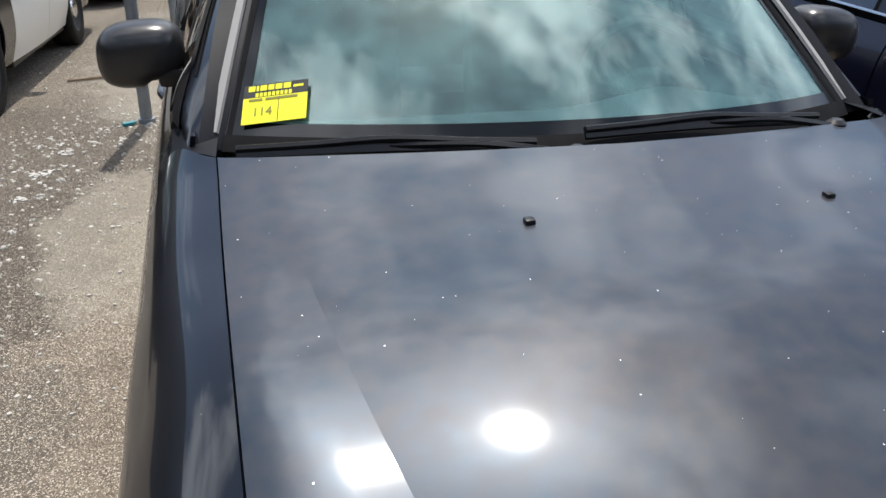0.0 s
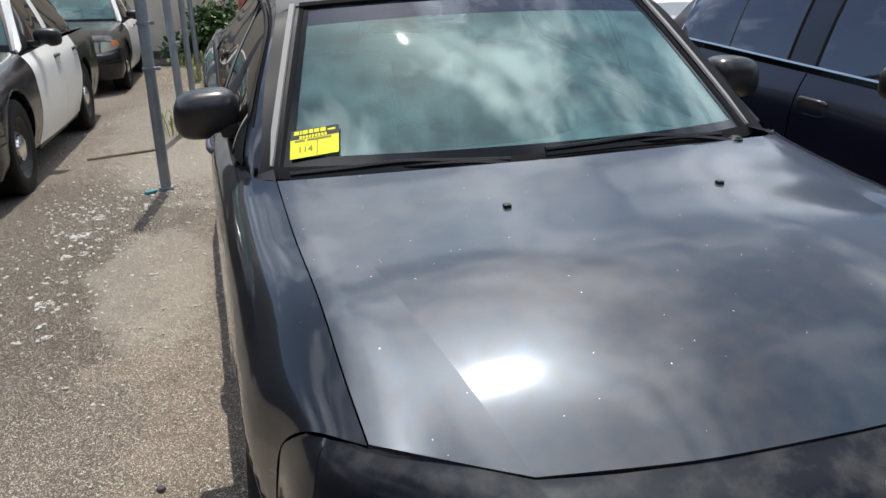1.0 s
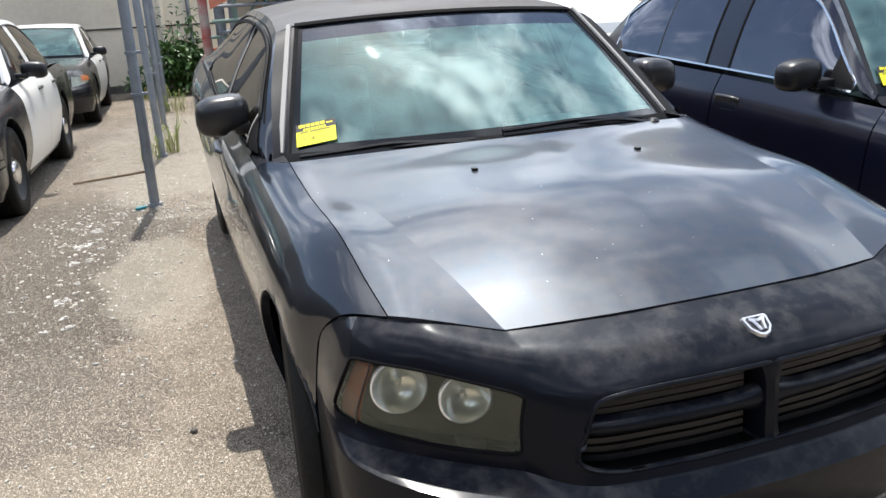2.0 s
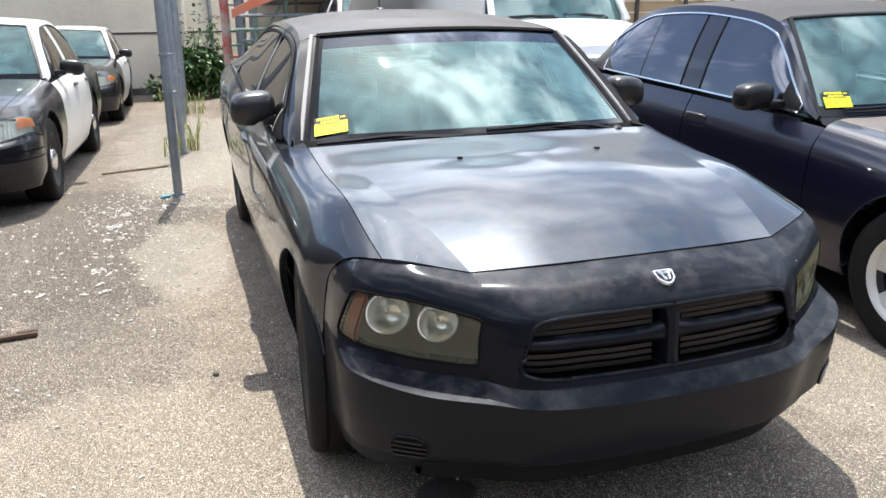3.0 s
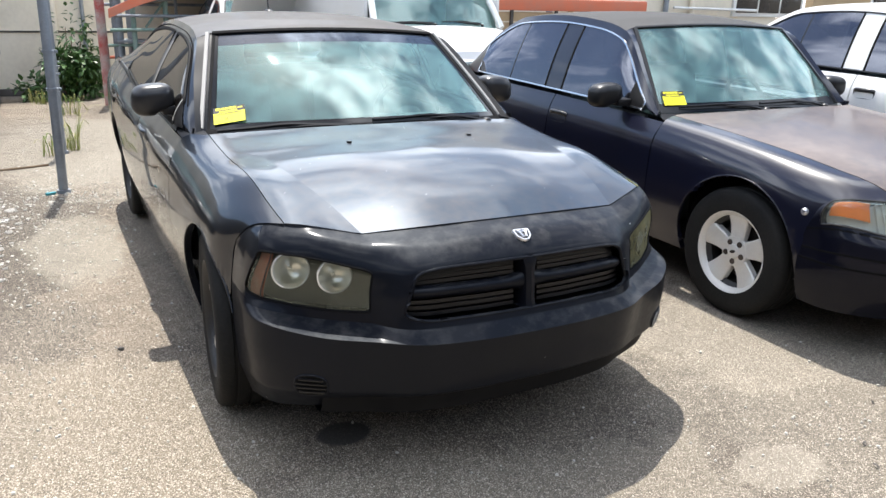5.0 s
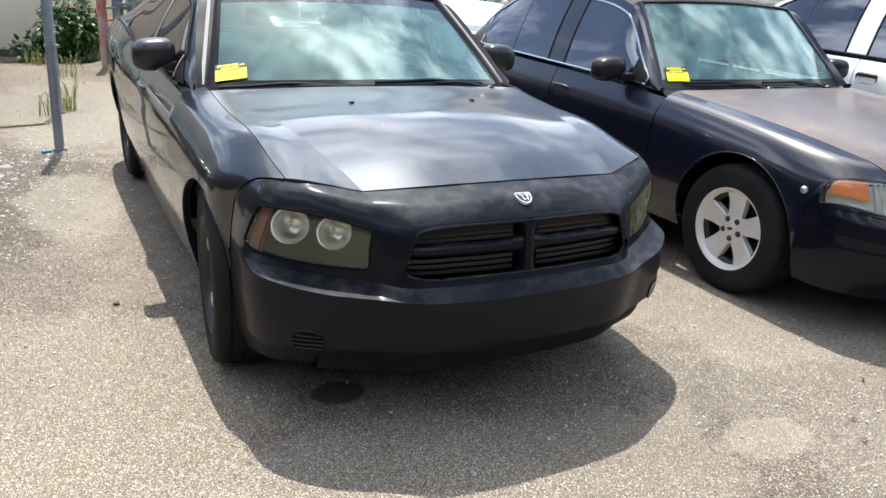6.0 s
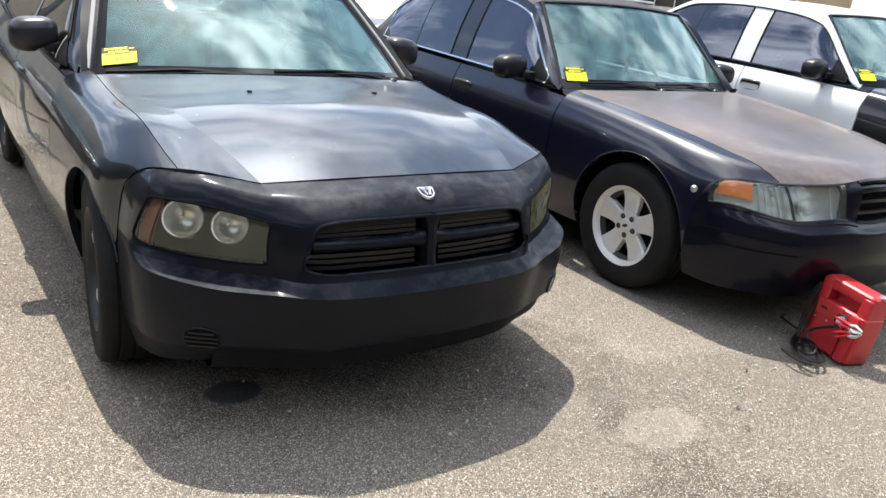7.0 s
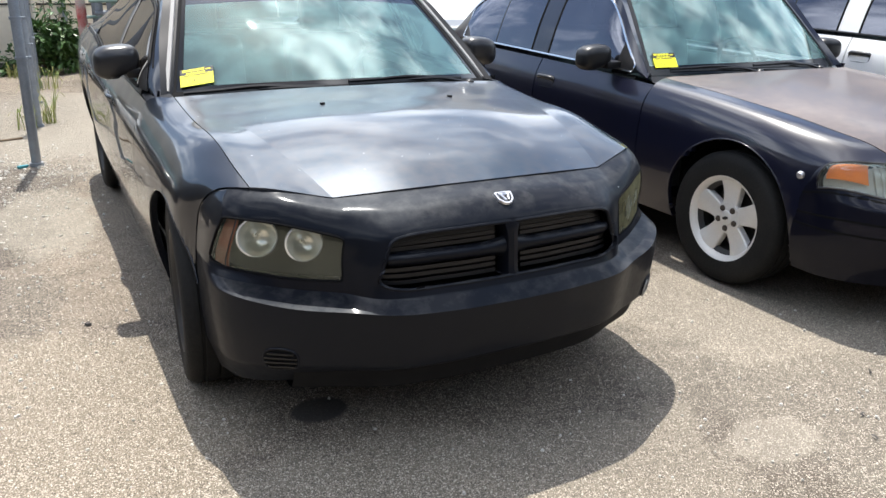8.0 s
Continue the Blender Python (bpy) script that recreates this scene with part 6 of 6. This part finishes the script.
    part("ledge", tube([(13.6, 14.3, 1.43), (16.6, 14.3, 1.40)], 0.035, 10), PAINT_WHITE, b, "white horizontal pipe")


long_building()


def shelter():
    ob = empty("lean_to_shelter", pose(2.3, 13.2, 0), label="lean-to shelter with orange edge beam and green steel posts", category="shelter")
    part("roof_sheet", moved(box(4.8, 2.4, 0.05, 0.01), pose(0.4, 0.9, 1.80, 5, -9, 0)), ROOF_DARK, ob)

    def beam(points, wide, tall, material, label=""):
        pts = smooth_path(points, 6)
        rows = [[p + Vector((0, y, z)) for y, z in ((-wide, -tall), (-wide, tall), (wide, tall), (wide, -tall), (-wide, -tall))] for p in pts]
        return part("edge_beam" if material is ORANGE else "rail", grid_shape(np.array(rows)), material, ob, label, 40)

    beam([(-2.52, -0.3, 1.14), (-1.8, -0.3, 1.43), (-0.6, -0.3, 1.70), (2.6, -0.3, 1.90)], 0.03, 0.075, ORANGE, "faded orange edge beam")
    beam([(-2.4, 0.3, 1.62), (2.8, 0.3, 1.72)], 0.03, 0.08, ORANGE, "faded orange edge beam")
    for y, z0, z1, m in ((-0.1, 0.86, 0.92, GREEN_PAINT), (-0.1, 1.10, 1.12, GALV), (0.7, 0.55, 0.58, GREEN_PAINT), (1.2, 1.26, 1.30, GALV), (1.2, 0.30, 0.32, ORANGE), (0.5, 1.42, 1.40, GREEN_PAINT)):
        part("cross_rail", tube([(-2.5, y, z0), (2.6, y, z1)], 0.028, 8), m, ob)
    for x, y in ((-2.1, 0), (-1.55, 0), (-0.7, 0), (0.5, 0), (1.7, 0), (2.7, 0), (-2.35, 1.0), (-1.2, 1.1), (0.0, 1.0)):
        part("post", tube([(x, y, -0.35), (x, y, 2.2)], 0.045 if y == 0 else 0.03, 10), GREEN_PAINT if y == 0 else GALV, ob)
    for x in (-1.9, -1.0):
        part("brace", tube([(x, 0.02, 0.9), (x + 0.45, 0.02, 1.5)], 0.022, 8), GREEN_PAINT, ob)
    part("bench", join(box(1.3, 0.5, 0.05, 0.01, (-1.7, 0.9, 0.62)), box(0.05, 0.45, 0.9, 0.01, (-2.3, 0.9, 0.18)), box(0.05, 0.45, 0.9, 0.01, (-1.1, 0.9, 0.18))), GALV, ob, "grey steel work bench")
    part("back_board", box(5.2, 0.06, 2.4, 0.01, (0.6, 2.0, 0.9)), WALL_CREAM, ob, "cream boarding at the back")
    return ob


shelter()
rp = part("peeling_post", tube([(-0.25, 14.2, -0.7), (-0.27, 14.2, 2.6)], 0.085, 14), RUSTPOST)
tagged(rp, "steel post with peeling red and white paint", "post")
for k, (x, y) in enumerate(((0.02, 14.0), (0.28, 14.5))):
    tagged(part("steel_post", tube([(x, y, -0.6), (x, y, 2.8)], 0.075, 14), GALV), "weathered grey steel post behind the cars", "post", "grey posts")
for x, y in ((3.75, 11.6), (8.0, 11.8), (4.95, 12.6)):
    tagged(part("steel_post", tube([(x, y, -0.1), (x, y, 3.0)], 0.07, 14), GALV), "weathered grey steel post behind the cars", "post", "grey posts")


def flatbed(x, y):
    ob = empty("flatbed_trailer", pose(x, y, 0), label="trailer with faded orange top rail and wooden side boards", category="trailer")
    part("top_rail", box(4.4, 0.12, 0.22, 0.03, (0, 0, 1.46)), ORANGE, ob, "faded orange rail")
    for k in range(4):
        part("board", box(4.3, 0.05, 0.17, 0.01, (0, 0.03, 1.24 - 0.19 * k)), WALL_TAN, ob)
    for i in range(5):
        part("stake", box(0.06, 0.05, 0.95, 0.008, (-2 + i, -0.03, 1.0)), WALL_DIRTY, ob)
    part("bed", box(4.4, 2.0, 0.12, 0.02, (0, 1.0, 0.55)), WALL_DIRTY, ob)
    for i in (-0.5, 0.5):
        part("tyre", moved(lathe([(0.2, -.1), (0.34, -.11), (0.36, -.08), (0.36, .08), (0.34, .11), (0.2, .1)], 30), pose(i, 0.3, 0.36, 0, 0, 90)), RUBBER, ob)
    return ob


flatbed(7.6, 11.0)


# ---- white van behind the saloons ----
def van():
    ob = empty("van", pose(3.38, 7.45, 0.0), label="white van with a large raked windscreen, parked nose-out", category="van")
    s = np.linspace(-1, 1, 25)
    def row(w, yc, zc, dy, dz):
        return np.stack([s * w, yc + dy * s**2, zc - dz * s**2], -1)
    hood = np.array([row(.86, -.95, .80, .10, .02), row(.90, -.88, .95, .10, .03), row(.92, -.6, 1.08, .10, .04), row(.94, -.25, 1.17, .10, .05), row(.95, -.02, 1.215, .11, .05)])
    part("bonnet", panel(grid_shape(hood), .002, .02), PAINT_WHITE, ob)
    part("front_panel", panel(grid_shape(np.array([row(.90, -.97, .30, .12, 0), row(.92, -1.0, .5, .12, 0), row(.90, -.97, .78, .10, .02)])), .002, .02), PAINT_WHITE, ob)
    part("bumper", box(1.86, .16, .2, .05, (0, -1.02, .42)), PLASTIC, ob)
    part("grille", box(.8, .05, .2, .02, (0, -.96, .68)), PLASTIC, ob)
    for sg in (-1, 1):
        part("head_lamp", box(.26, .10, .2, .03, (sg * .68, -.90, .68)), LENS_CLEAR, ob)
        part("side_panel", box(.06, 4.2, 1.5, .03, (sg * .97, 2.35, 1.15)), PAINT_WHITE, ob)
        part("front_wing", box(.06, 1.2, .62, .03, (sg * .96, -.35, .80)), PAINT_WHITE, ob)
        part("pillar", tube([(sg * .93, .06, 1.19), (sg * .86, .40, 1.62), (sg * .80, .68, 1.98)], .045, 8), PAINT_WHITE, ob)
        wheel(ob, (sg * .84, -.15, .36), sg, "steel", .36, .205, .22)
        wheel(ob, (sg * .84, 3.2, .36), sg, "steel", .36, .205, .22)
    lo, hi = row(.90, .0, 1.205, .13, .04), row(.80, .66, 1.97, .10, .02)
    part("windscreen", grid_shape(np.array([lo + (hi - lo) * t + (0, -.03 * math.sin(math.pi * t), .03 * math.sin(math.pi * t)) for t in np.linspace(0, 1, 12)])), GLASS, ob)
    part("roof", panel(grid_shape(np.array([row(.82, .64, 1.99, .10, .02), row(.90, .9, 2.08, .1, .06), row(.95, 2.2, 2.14, .0, .09), row(.95, 4.4, 2.10, 0, .09)])), .002, .03), PAINT_WHITE, ob)
    part("dashboard", box(1.6, .5, .1, .03, (0, .32, 1.13)), DASH, ob)
    part("cabin_back", box(1.7, .05, 1.6, .01, (0, 1.6, 1.2)), CABIN, ob)
    wiper(ob, (-.1, .0, 1.225), (-.72, .06, 1.22))
    wiper(ob, (.62, .04, 1.22), (0.0, .02, 1.24))
    return ob


van()


def raised_bonnet_car():
    ob = long_saloon("white saloon behind the row with its bonnet raised", PAINT_WHITE, PAINT_WHITE, PAINT_WHITE, PAINT_WHITE, PAINT_WHITE, "steel", None, detail=False, trim=PLASTIC)
    for c in ob.children:
        if c.name.startswith("bonnet"):
            c.matrix_local = Matrix.Translation((0, .66, .95)) @ Matrix.Rotation(radians(-52), 4, "X") @ Matrix.Translation((0, -.66, -.95))
    ob.matrix_world = pose(2.15, 10.4, -0.02)
    return ob


raised_bonnet_car()


# ---- shrub and weeds ----
def leaf_cluster(count, centre, spread, size, seed, gap=0.35):
    rnd = random.Random(seed)
    v, f = [], []
    lobes = [(Vector(centre) + Vector([rnd.uniform(-1, 1) * s for s in spread]), rnd.uniform(.18, .42)) for _ in range(22)]
    for _ in range(count):
        c, r = rnd.choice(lobes)
        d = Vector((rnd.gauss(0, 1), rnd.gauss(0, 1), rnd.gauss(0, 1))).normalized()
        p = c + d * r * rnd.uniform(.45, 1.0)
        way = (d + Vector((rnd.uniform(-.6, .6), rnd.uniform(-.6, .6), rnd.uniform(-.9, .2)))).normalized()
        side = way.cross(Vector((rnd.uniform(-.3, .3), rnd.uniform(-.3, .3), 1))).normalized()
        l, w = size * rnd.uniform(.6, 1.3), size * rnd.uniform(.22, .36)
        up = side.cross(way) * (w * .35)
        n = len(v)
        v += [tuple(p), tuple(p + way * l * .35 + side * w + up), tuple(p + way * l * .8 + side * w * .6 - up * .3), tuple(p + way * l - up), tuple(p + way * l * .8 - side * w * .6 - up * .3), tuple(p + way * l * .35 - side * w + up)]
        f += [(n, n + 1, n + 2, n + 3), (n, n + 3, n + 4, n + 5)]
    return v, f


def shrub(x, y):
    z = gz(x, y)
    ob = empty("shrub", pose(x, y, z), label="leafy green shrub growing against the cream wall", category="shrub")
    part("leaves", join(leaf_cluster(2100, (.08, 0, .50), (.48, .35, .34), .14, 3), leaf_cluster(170, (.3, .2, 1.25), (.2, .15, .4), .13, 5), leaf_cluster(220, (-.55, -.1, .2), (.22, .2, .15), .15, 9)), LEAF, ob, "", 10)
    rnd = random.Random(8)
    for i in range(9):
        a = rnd.uniform(0, 6.28)
        part("stem", tube(smooth_path([(0, 0, 0), (.2 * math.cos(a), .15 * math.sin(a), .4), (.5 * math.cos(a), .3 * math.sin(a), .8 + rnd.uniform(-.2, .7))], 4), [.018] * 4 + [.012] * 4 + [.006], 6), WOOD, ob)
    return ob


shrub(-0.85, 16.6)


def weed(x, y, blades, tall, seed, spread=.12, dry=0.3):
    rnd = random.Random(seed)
    ob = empty("weed_tuft", pose(x, y, gz(x, y) - .005), label="tuft of tall green and straw-coloured weed at the post", category="weed", group="weeds")
    shapes = []
    for _ in range(blades):
        a, l = rnd.uniform(0, 6.28), tall * rnd.uniform(.35, 1.0)
        b = Vector((rnd.uniform(-1, 1) * spread, rnd.uniform(-1, 1) * spread, 0))
        o = Vector((math.cos(a), math.sin(a), 0))
        bend = rnd.uniform(.15, .55) * l
        path = smooth_path([b, b + o * bend * .25 + Vector((0, 0, l * .5)), b + o * bend * .7 + Vector((0, 0, l * .88)), b + o * bend * 1.1 + Vector((0, 0, l * rnd.uniform(.6, .95)))], 4)
        shapes.append(ribbon(path, o, .011 * rnd.uniform(.6, 1.3), .0008))
    part("weed_clump", join(*shapes), GRASS, ob, "", 10)
    return ob


weed(-1.12, 7.95, 20, .66, 1, .05)
weed(-1.20, 8.05, 30, .22, 2, .14)
weed(-1.36, 7.6, 16, .28, 6, .1)
weed(-1.05, 12.7, 40, .4, 4, .2)
weed(-1.35, 15.6, 50, .35, 7, .3)
weed(0.02, 13.4, 30, .3, 11, .25)


# ---- red jump starter in front of the navy saloon ----
PALE_METAL = mat("dull_zinc", (0.55, 0.56, 0.53), 0.5, 0.4, vary=0.5, scale=30)


def jump_starter():
    ob = empty("jump_starter", pose(2.20, -0.245, 0.009, 0, 0, -97) @ pose(0, 0, 0, -6, 4, 0) @ Matrix.Diagonal((1.08, 1, 0.99, 1)), label="red plastic jump starter with black cables and clamps, standing on asphalt", category="jump starter")
    w, d, h = .265, .155, .355
    body = join(box(w, d, .245, .022, (0, 0, .1225), 3), box(.055, d * .92, .16, .02, (-w / 2 + .03, 0, .27), 3), box(.055, d * .92, .15, .02, (w / 2 - .033, 0, .262), 3), moved(box(w * .96, d * .86, .062, .024, segments=3), pose(0, 0, .325, 0, 2, 0)), box(w * .5, d * .45, .06, .01, (0, .02, .26)))
    b = part("case", body, RED, ob)
    part("front_rib", box(.045, .03, .235, .01, (.09, -d / 2 - .004, .12)), RED, b)
    part("front_rib", box(.012, .02, .20, .004, (.052, -d / 2 - .004, .11)), RED, b)
    part("upper_panel", box(.135, .012, .075, .006, (-.04, -d / 2 - .003, .205)), RED, b)
    part("label_patch", box(.03, .004, .012, .001, (-.062, -d / 2 - .010, .205)), INK, b)
    gm = pose(.038, -d / 2 - .004, .185, 90)
    g = part("gauge", moved(lathe([(.034, -.004), (.036, .006), (.031, .010), (.029, .006), (0, .006)], 28, "z"), gm), PLASTIC, b, "round gauge with white dial")
    part("dial", moved(lathe([(.026, .0075), (0, .0075)], 24, "z"), gm), PAINT_WHITE, g)
    part("needle", moved(box(.002, .022, .001, 0, (0, .008, .0088)), gm), INK, g)
    part("switch", moved(lathe([(.009, 0), (.009, .006), (0, .008)], 14, "z"), pose(-.002, -d / 2 - .004, .140, 90)), RED, b)
    for x, z in ((-.105, .225), (-.09, .235), (-.02, .235), (-.09, .145), (-.03, .15)):
        part("screw", moved(lathe([(.004, 0), (.004, .004), (0, .005)], 8, "z"), pose(x, -d / 2 - .003, z, 90)), SILVER, b)
    rubber = PLASTIC
    f = -d / 2
    cables = ([(-.118, f - .01, .30), (-.126, f - .02, .2), (-.122, f - .02, .10), (-.11, f - .05, .03), (-.06, f - .14, .012), (.03, f - .20, .012), (.10, f - .19, .012), (.06, f - .12, .016), (-.02, f - .08, .03), (-.06, f - .05, .07), (-.03, f - .04, .11), (.03, f - .02, .155)],
              [(-.108, f - .01, .24), (-.098, f - .015, .14), (-.10, f - .03, .06), (-.075, f - .10, .012), (.0, f - .19, .010), (.09, f - .21, .012), (.11, f - .14, .02), (.03, f - .08, .03), (-.04, f - .12, .014), (.05, f - .23, .010), (.12, f - .24, .010), (.06, f - .27, .008), (-.02, f - .26, .008)],
              [(-.132, -.02, .03), (-.20, .0, .008), (-.27, .015, .008), (-.31, .03, .008), (-.32, .07, .012)],
              [(-.125, f - .005, .31), (-.135, f - .012, .25), (-.14, f - .012, .14), (-.12, f - .03, .05), (-.08, f - .07, .02), (-.02, f - .17, .012), (.06, f - .16, .025), (.02, f - .10, .05), (-.05, f - .09, .04), (.04, f - .18, .010)])
    for k, c in enumerate(cables):
        part("cable", tube(smooth_path(c, 8), .0065 if k != 2 else .005, 8), rubber, ob, "black rubber cable")
    for k, (x, z, tilt) in enumerate(((.075, .188, -6), (.088, .145, -34))):
        m = pose(x, f - .035, z, 0, tilt, -8)
        c = part("clamp", moved(join(tube([(-.06, 0, .014), (-.01, 0, .012), (.03, 0, .006)], [.005, .009, .008], 8), tube([(-.05, 0, -.010), (-.01, 0, -.008), (.03, 0, -.004)], [.005, .009, .008], 8)), m), RED, ob, "red-handled cable clamp")
        part("jaw", moved(join(tube([(.02, 0, .006), (.05, 0, .016), (.085, 0, .006)], [.008, .008, .004], 8), tube([(.02, 0, -.006), (.05, 0, -.014), (.085, 0, -.004)], [.008, .008, .004], 8)), m), PALE_METAL, c)
    part("top_clip", join(tube([(.09, 0, .345), (.15, -.01, .36), (.165, .03, .35), (.10, .04, .345)], .006, 6), box(.05, .03, .02, .005, (.125, .01, .352))), SILVER, ob, "bright metal clamp jaw")
    return ob


jump_starter()


# ---- litter on the ground ----
def chip(rnd, size):
    n = rnd.randint(5, 8)
    ring = [(math.cos(6.283 * k / n) * size * rnd.uniform(.6, 1.2), math.sin(6.283 * k / n) * size * rnd.uniform(.5, 1.1)) for k in range(n)]
    h = size * rnd.uniform(.12, .4)
    v = [(a, b, -.004) for a, b in ring] + [(a * .7, b * .7, h) for a, b in ring]
    return v, [tuple(range(n, 2 * n))] + [(k, (k + 1) % n, (k + 1) % n + n, k + n) for k in range(n)]


rnd = random.Random(21)
grit = []
for cx, cy, sx, sy, count, size in ((-1.8, 4.3, .35, .6, 200, .011), (-1.45, 5.0, .35, .3, 170, .012), (-1.55, 3.0, .35, 1.0, 240, .008), (-1.2, 4.4, .18, .5, 90, .009), (1.2, -.5, .7, .5, 160, .006), (-1.4, 1.2, .4, .8, 160, .006), (-1.9, 7.0, .8, 1.6, 150, .011), (-.2, -.9, 1.4, .5, 220, .006)):
    for _ in range(count):
        x, y = rnd.gauss(cx, sx), rnd.gauss(cy, sy)
        grit.append(moved(chip(rnd, size * rnd.uniform(.35, 1.5)), pose(x, y, gz(x, y), 0, 0, rnd.uniform(0, 360))))
tagged(part("grit", join(*grit), STONE, None, "", 20), "loose pale grit and small stones on the asphalt", "grit", kind="stuff")
FLAKE = mat("white_paint_flake", (0.58, 0.56, 0.52), 0.85, 0, 0.3, vary=0.6, scale=25, tint=(0.5, 0.48, 0.44))
flakes = []
for cx, cy, n in ((-1.77, 4.18, 16), (-1.80, 4.75, 14), (-1.78, 3.9, 10), (-1.85, 3.2, 8), (-1.6, 4.4, 6)):
    for _ in range(n):
        x, y = rnd.gauss(cx, .10), rnd.gauss(cy, .12)
        flakes.append(moved(chip(rnd, .010 * rnd.uniform(.4, 1.6)), pose(x, y, gz(x, y), 0, 0, rnd.uniform(0, 360)) @ Matrix.Diagonal((1, 1, .35, 1))))
tagged(part("flakes", join(*flakes), FLAKE, None, "", 20), "white flakes of broken litter on the asphalt", "litter", kind="stuff")


def lying(name, label, category, path, radius, material, seed=0):
    ob = part(name, tube(smooth_path([(x, y, gz(x, y) + h) for x, y, h in path], 5), radius, 7), material)
    return tagged(ob, label, category)


lying("stick", "thin dry stick lying on the asphalt", "stick", [(-2.03, 6.56, .012), (-1.85, 6.62, .014), (-1.66, 6.70, .012), (-1.42, 6.80, .012)], .011, WOOD)
chunk = part("wood_chunk", moved(join(box(.19, .035, .022, .006, (0, 0, .011)), box(.09, .028, .018, .005, (.05, .016, .018))), pose(-2.10, 2.29, 0, 0, 0, 6)), mat("rotten_wood", (0.06, 0.035, 0.022), 0.9, vary=0.8, scale=20))
tagged(chunk, "dark splintered piece of wood on the asphalt", "wood")
pb = part("pebble", moved(chip(random.Random(4), .02), pose(-1.209, 1.603, 0.002)), WALL_DIRTY)
tagged(pb, "small dark stone on the asphalt", "stone")
tp = part("teal_scrap", moved(join(box(.07, .035, .022, .006, (0, 0, .011)), box(.035, .03, .015, .005, (.04, .02, .009))), pose(-1.43, 5.10, gz(-1.43, 5.1), 0, 0, 25)), TEAL)
tagged(tp, "crumpled teal plastic scrap by the post", "litter")
for k, (x, y, r) in enumerate(((1.27, -.40, 20), (1.17, -.52, 80), (.62, -.72, 140), (-.1, -.55, 10), (1.6, -.2, 50))):
    lf = part("dead_leaf", moved(ribbon(smooth_path([(-.014, 0, .002), (-.005, .002, .006), (.007, 0, .005), (.016, -.002, .002)], 4), Vector((0, 0, 1)), .009, .001), pose(x, y, gz(x, y), 0, 0, r)), WALL_DIRTY)
    tagged(lf, "curled dark dead leaf on the asphalt", "leaf", "dead leaves")


# flakes of white paint
CRUMB = mat("white_paint_crumb", (0.52, 0.50, 0.46), 0.8, 0, 0.2, vary=0.6, scale=60, tint=(0.5, 0.47, 0.42))
fl = random.Random(8)
for x, y, size in ((-1.71, 4.55, 0.035), (-1.76, 4.19, 0.042), (-1.8, 3.8, 0.029), (-1.71, 3.83, 0.023), (-1.74, 3.43, 0.021), (-1.8, 3.18, 0.033), (-1.77, 2.93, 0.021), (-1.73, 2.79, 0.024), (-1.74, 3.28, 0.015), (-1.84, 2.79, 0.017), (-1.88, 4.71, 0.022), (-1.64, 4.05, 0.021), (-2.06, 2.85, 0.019), (-2.0, 3.32, 0.013), (-1.83, 3.17, 0.013), (-2.14, 2.93, 0.018), (-1.61, 4.55, 0.016), (-1.68, 3.54, 0.012), (-1.71, 3.01, 0.012), (-1.59, 2.34, 0.011)):
    bits = []
    for _ in range(7 + int(size * 500)):
        a, d = fl.uniform(0, 6.283), size * 1.5 * math.sqrt(fl.random())
        n, r = fl.randint(5, 9), size * fl.uniform(.12, .5)
        ring = [(d * math.cos(a) + math.cos(6.283 * k / n) * r * fl.uniform(.3, 1.2), d * math.sin(a) * .8 + math.sin(6.283 * k / n) * r * fl.uniform(.3, 1.0)) for k in range(n)]
        h = .003 + .003 * fl.random()
        bits.append(([(q, w, -.004) for q, w in ring] + [(q, w, h) for q, w in ring], [tuple(range(n, 2 * n))] + [(k, (k + 1) % n, (k + 1) % n + n, k + n) for k in range(n)]))
    flake = join(*bits)
    tagged(part("paint_flake", moved(flake, pose(x, y, gz(x, y), 0, 0, fl.uniform(0, 360))), CRUMB), "crumbled white paint flakes lying on the asphalt", "paint flake", "paint flakes")


# ---- unseen walls added behind the camera and at left to dim sky and reflections ----
WALL_UNSEEN = mat("unseen_grey_brown_wall", (0.09, 0.082, 0.07), 0.9, 0, 0.2, vary=0.6, scale=0.6, tint=(0.06, 0.055, 0.045))
tag_structure(part("sky_block_front", box(40, 0.3, 5.5, 0.01, (0, -9.5, 2.7)), WALL_UNSEEN), "plain grey-brown wall closing the lot, added unseen to dim sky light and reflections", "wall")
tag_structure(part("sky_block_left", box(0.3, 34, 5.5, 0.01, (-10.5, 3.0, 2.2)), WALL_UNSEEN), "plain grey-brown wall closing the lot, added unseen to dim sky light and reflections", "wall")
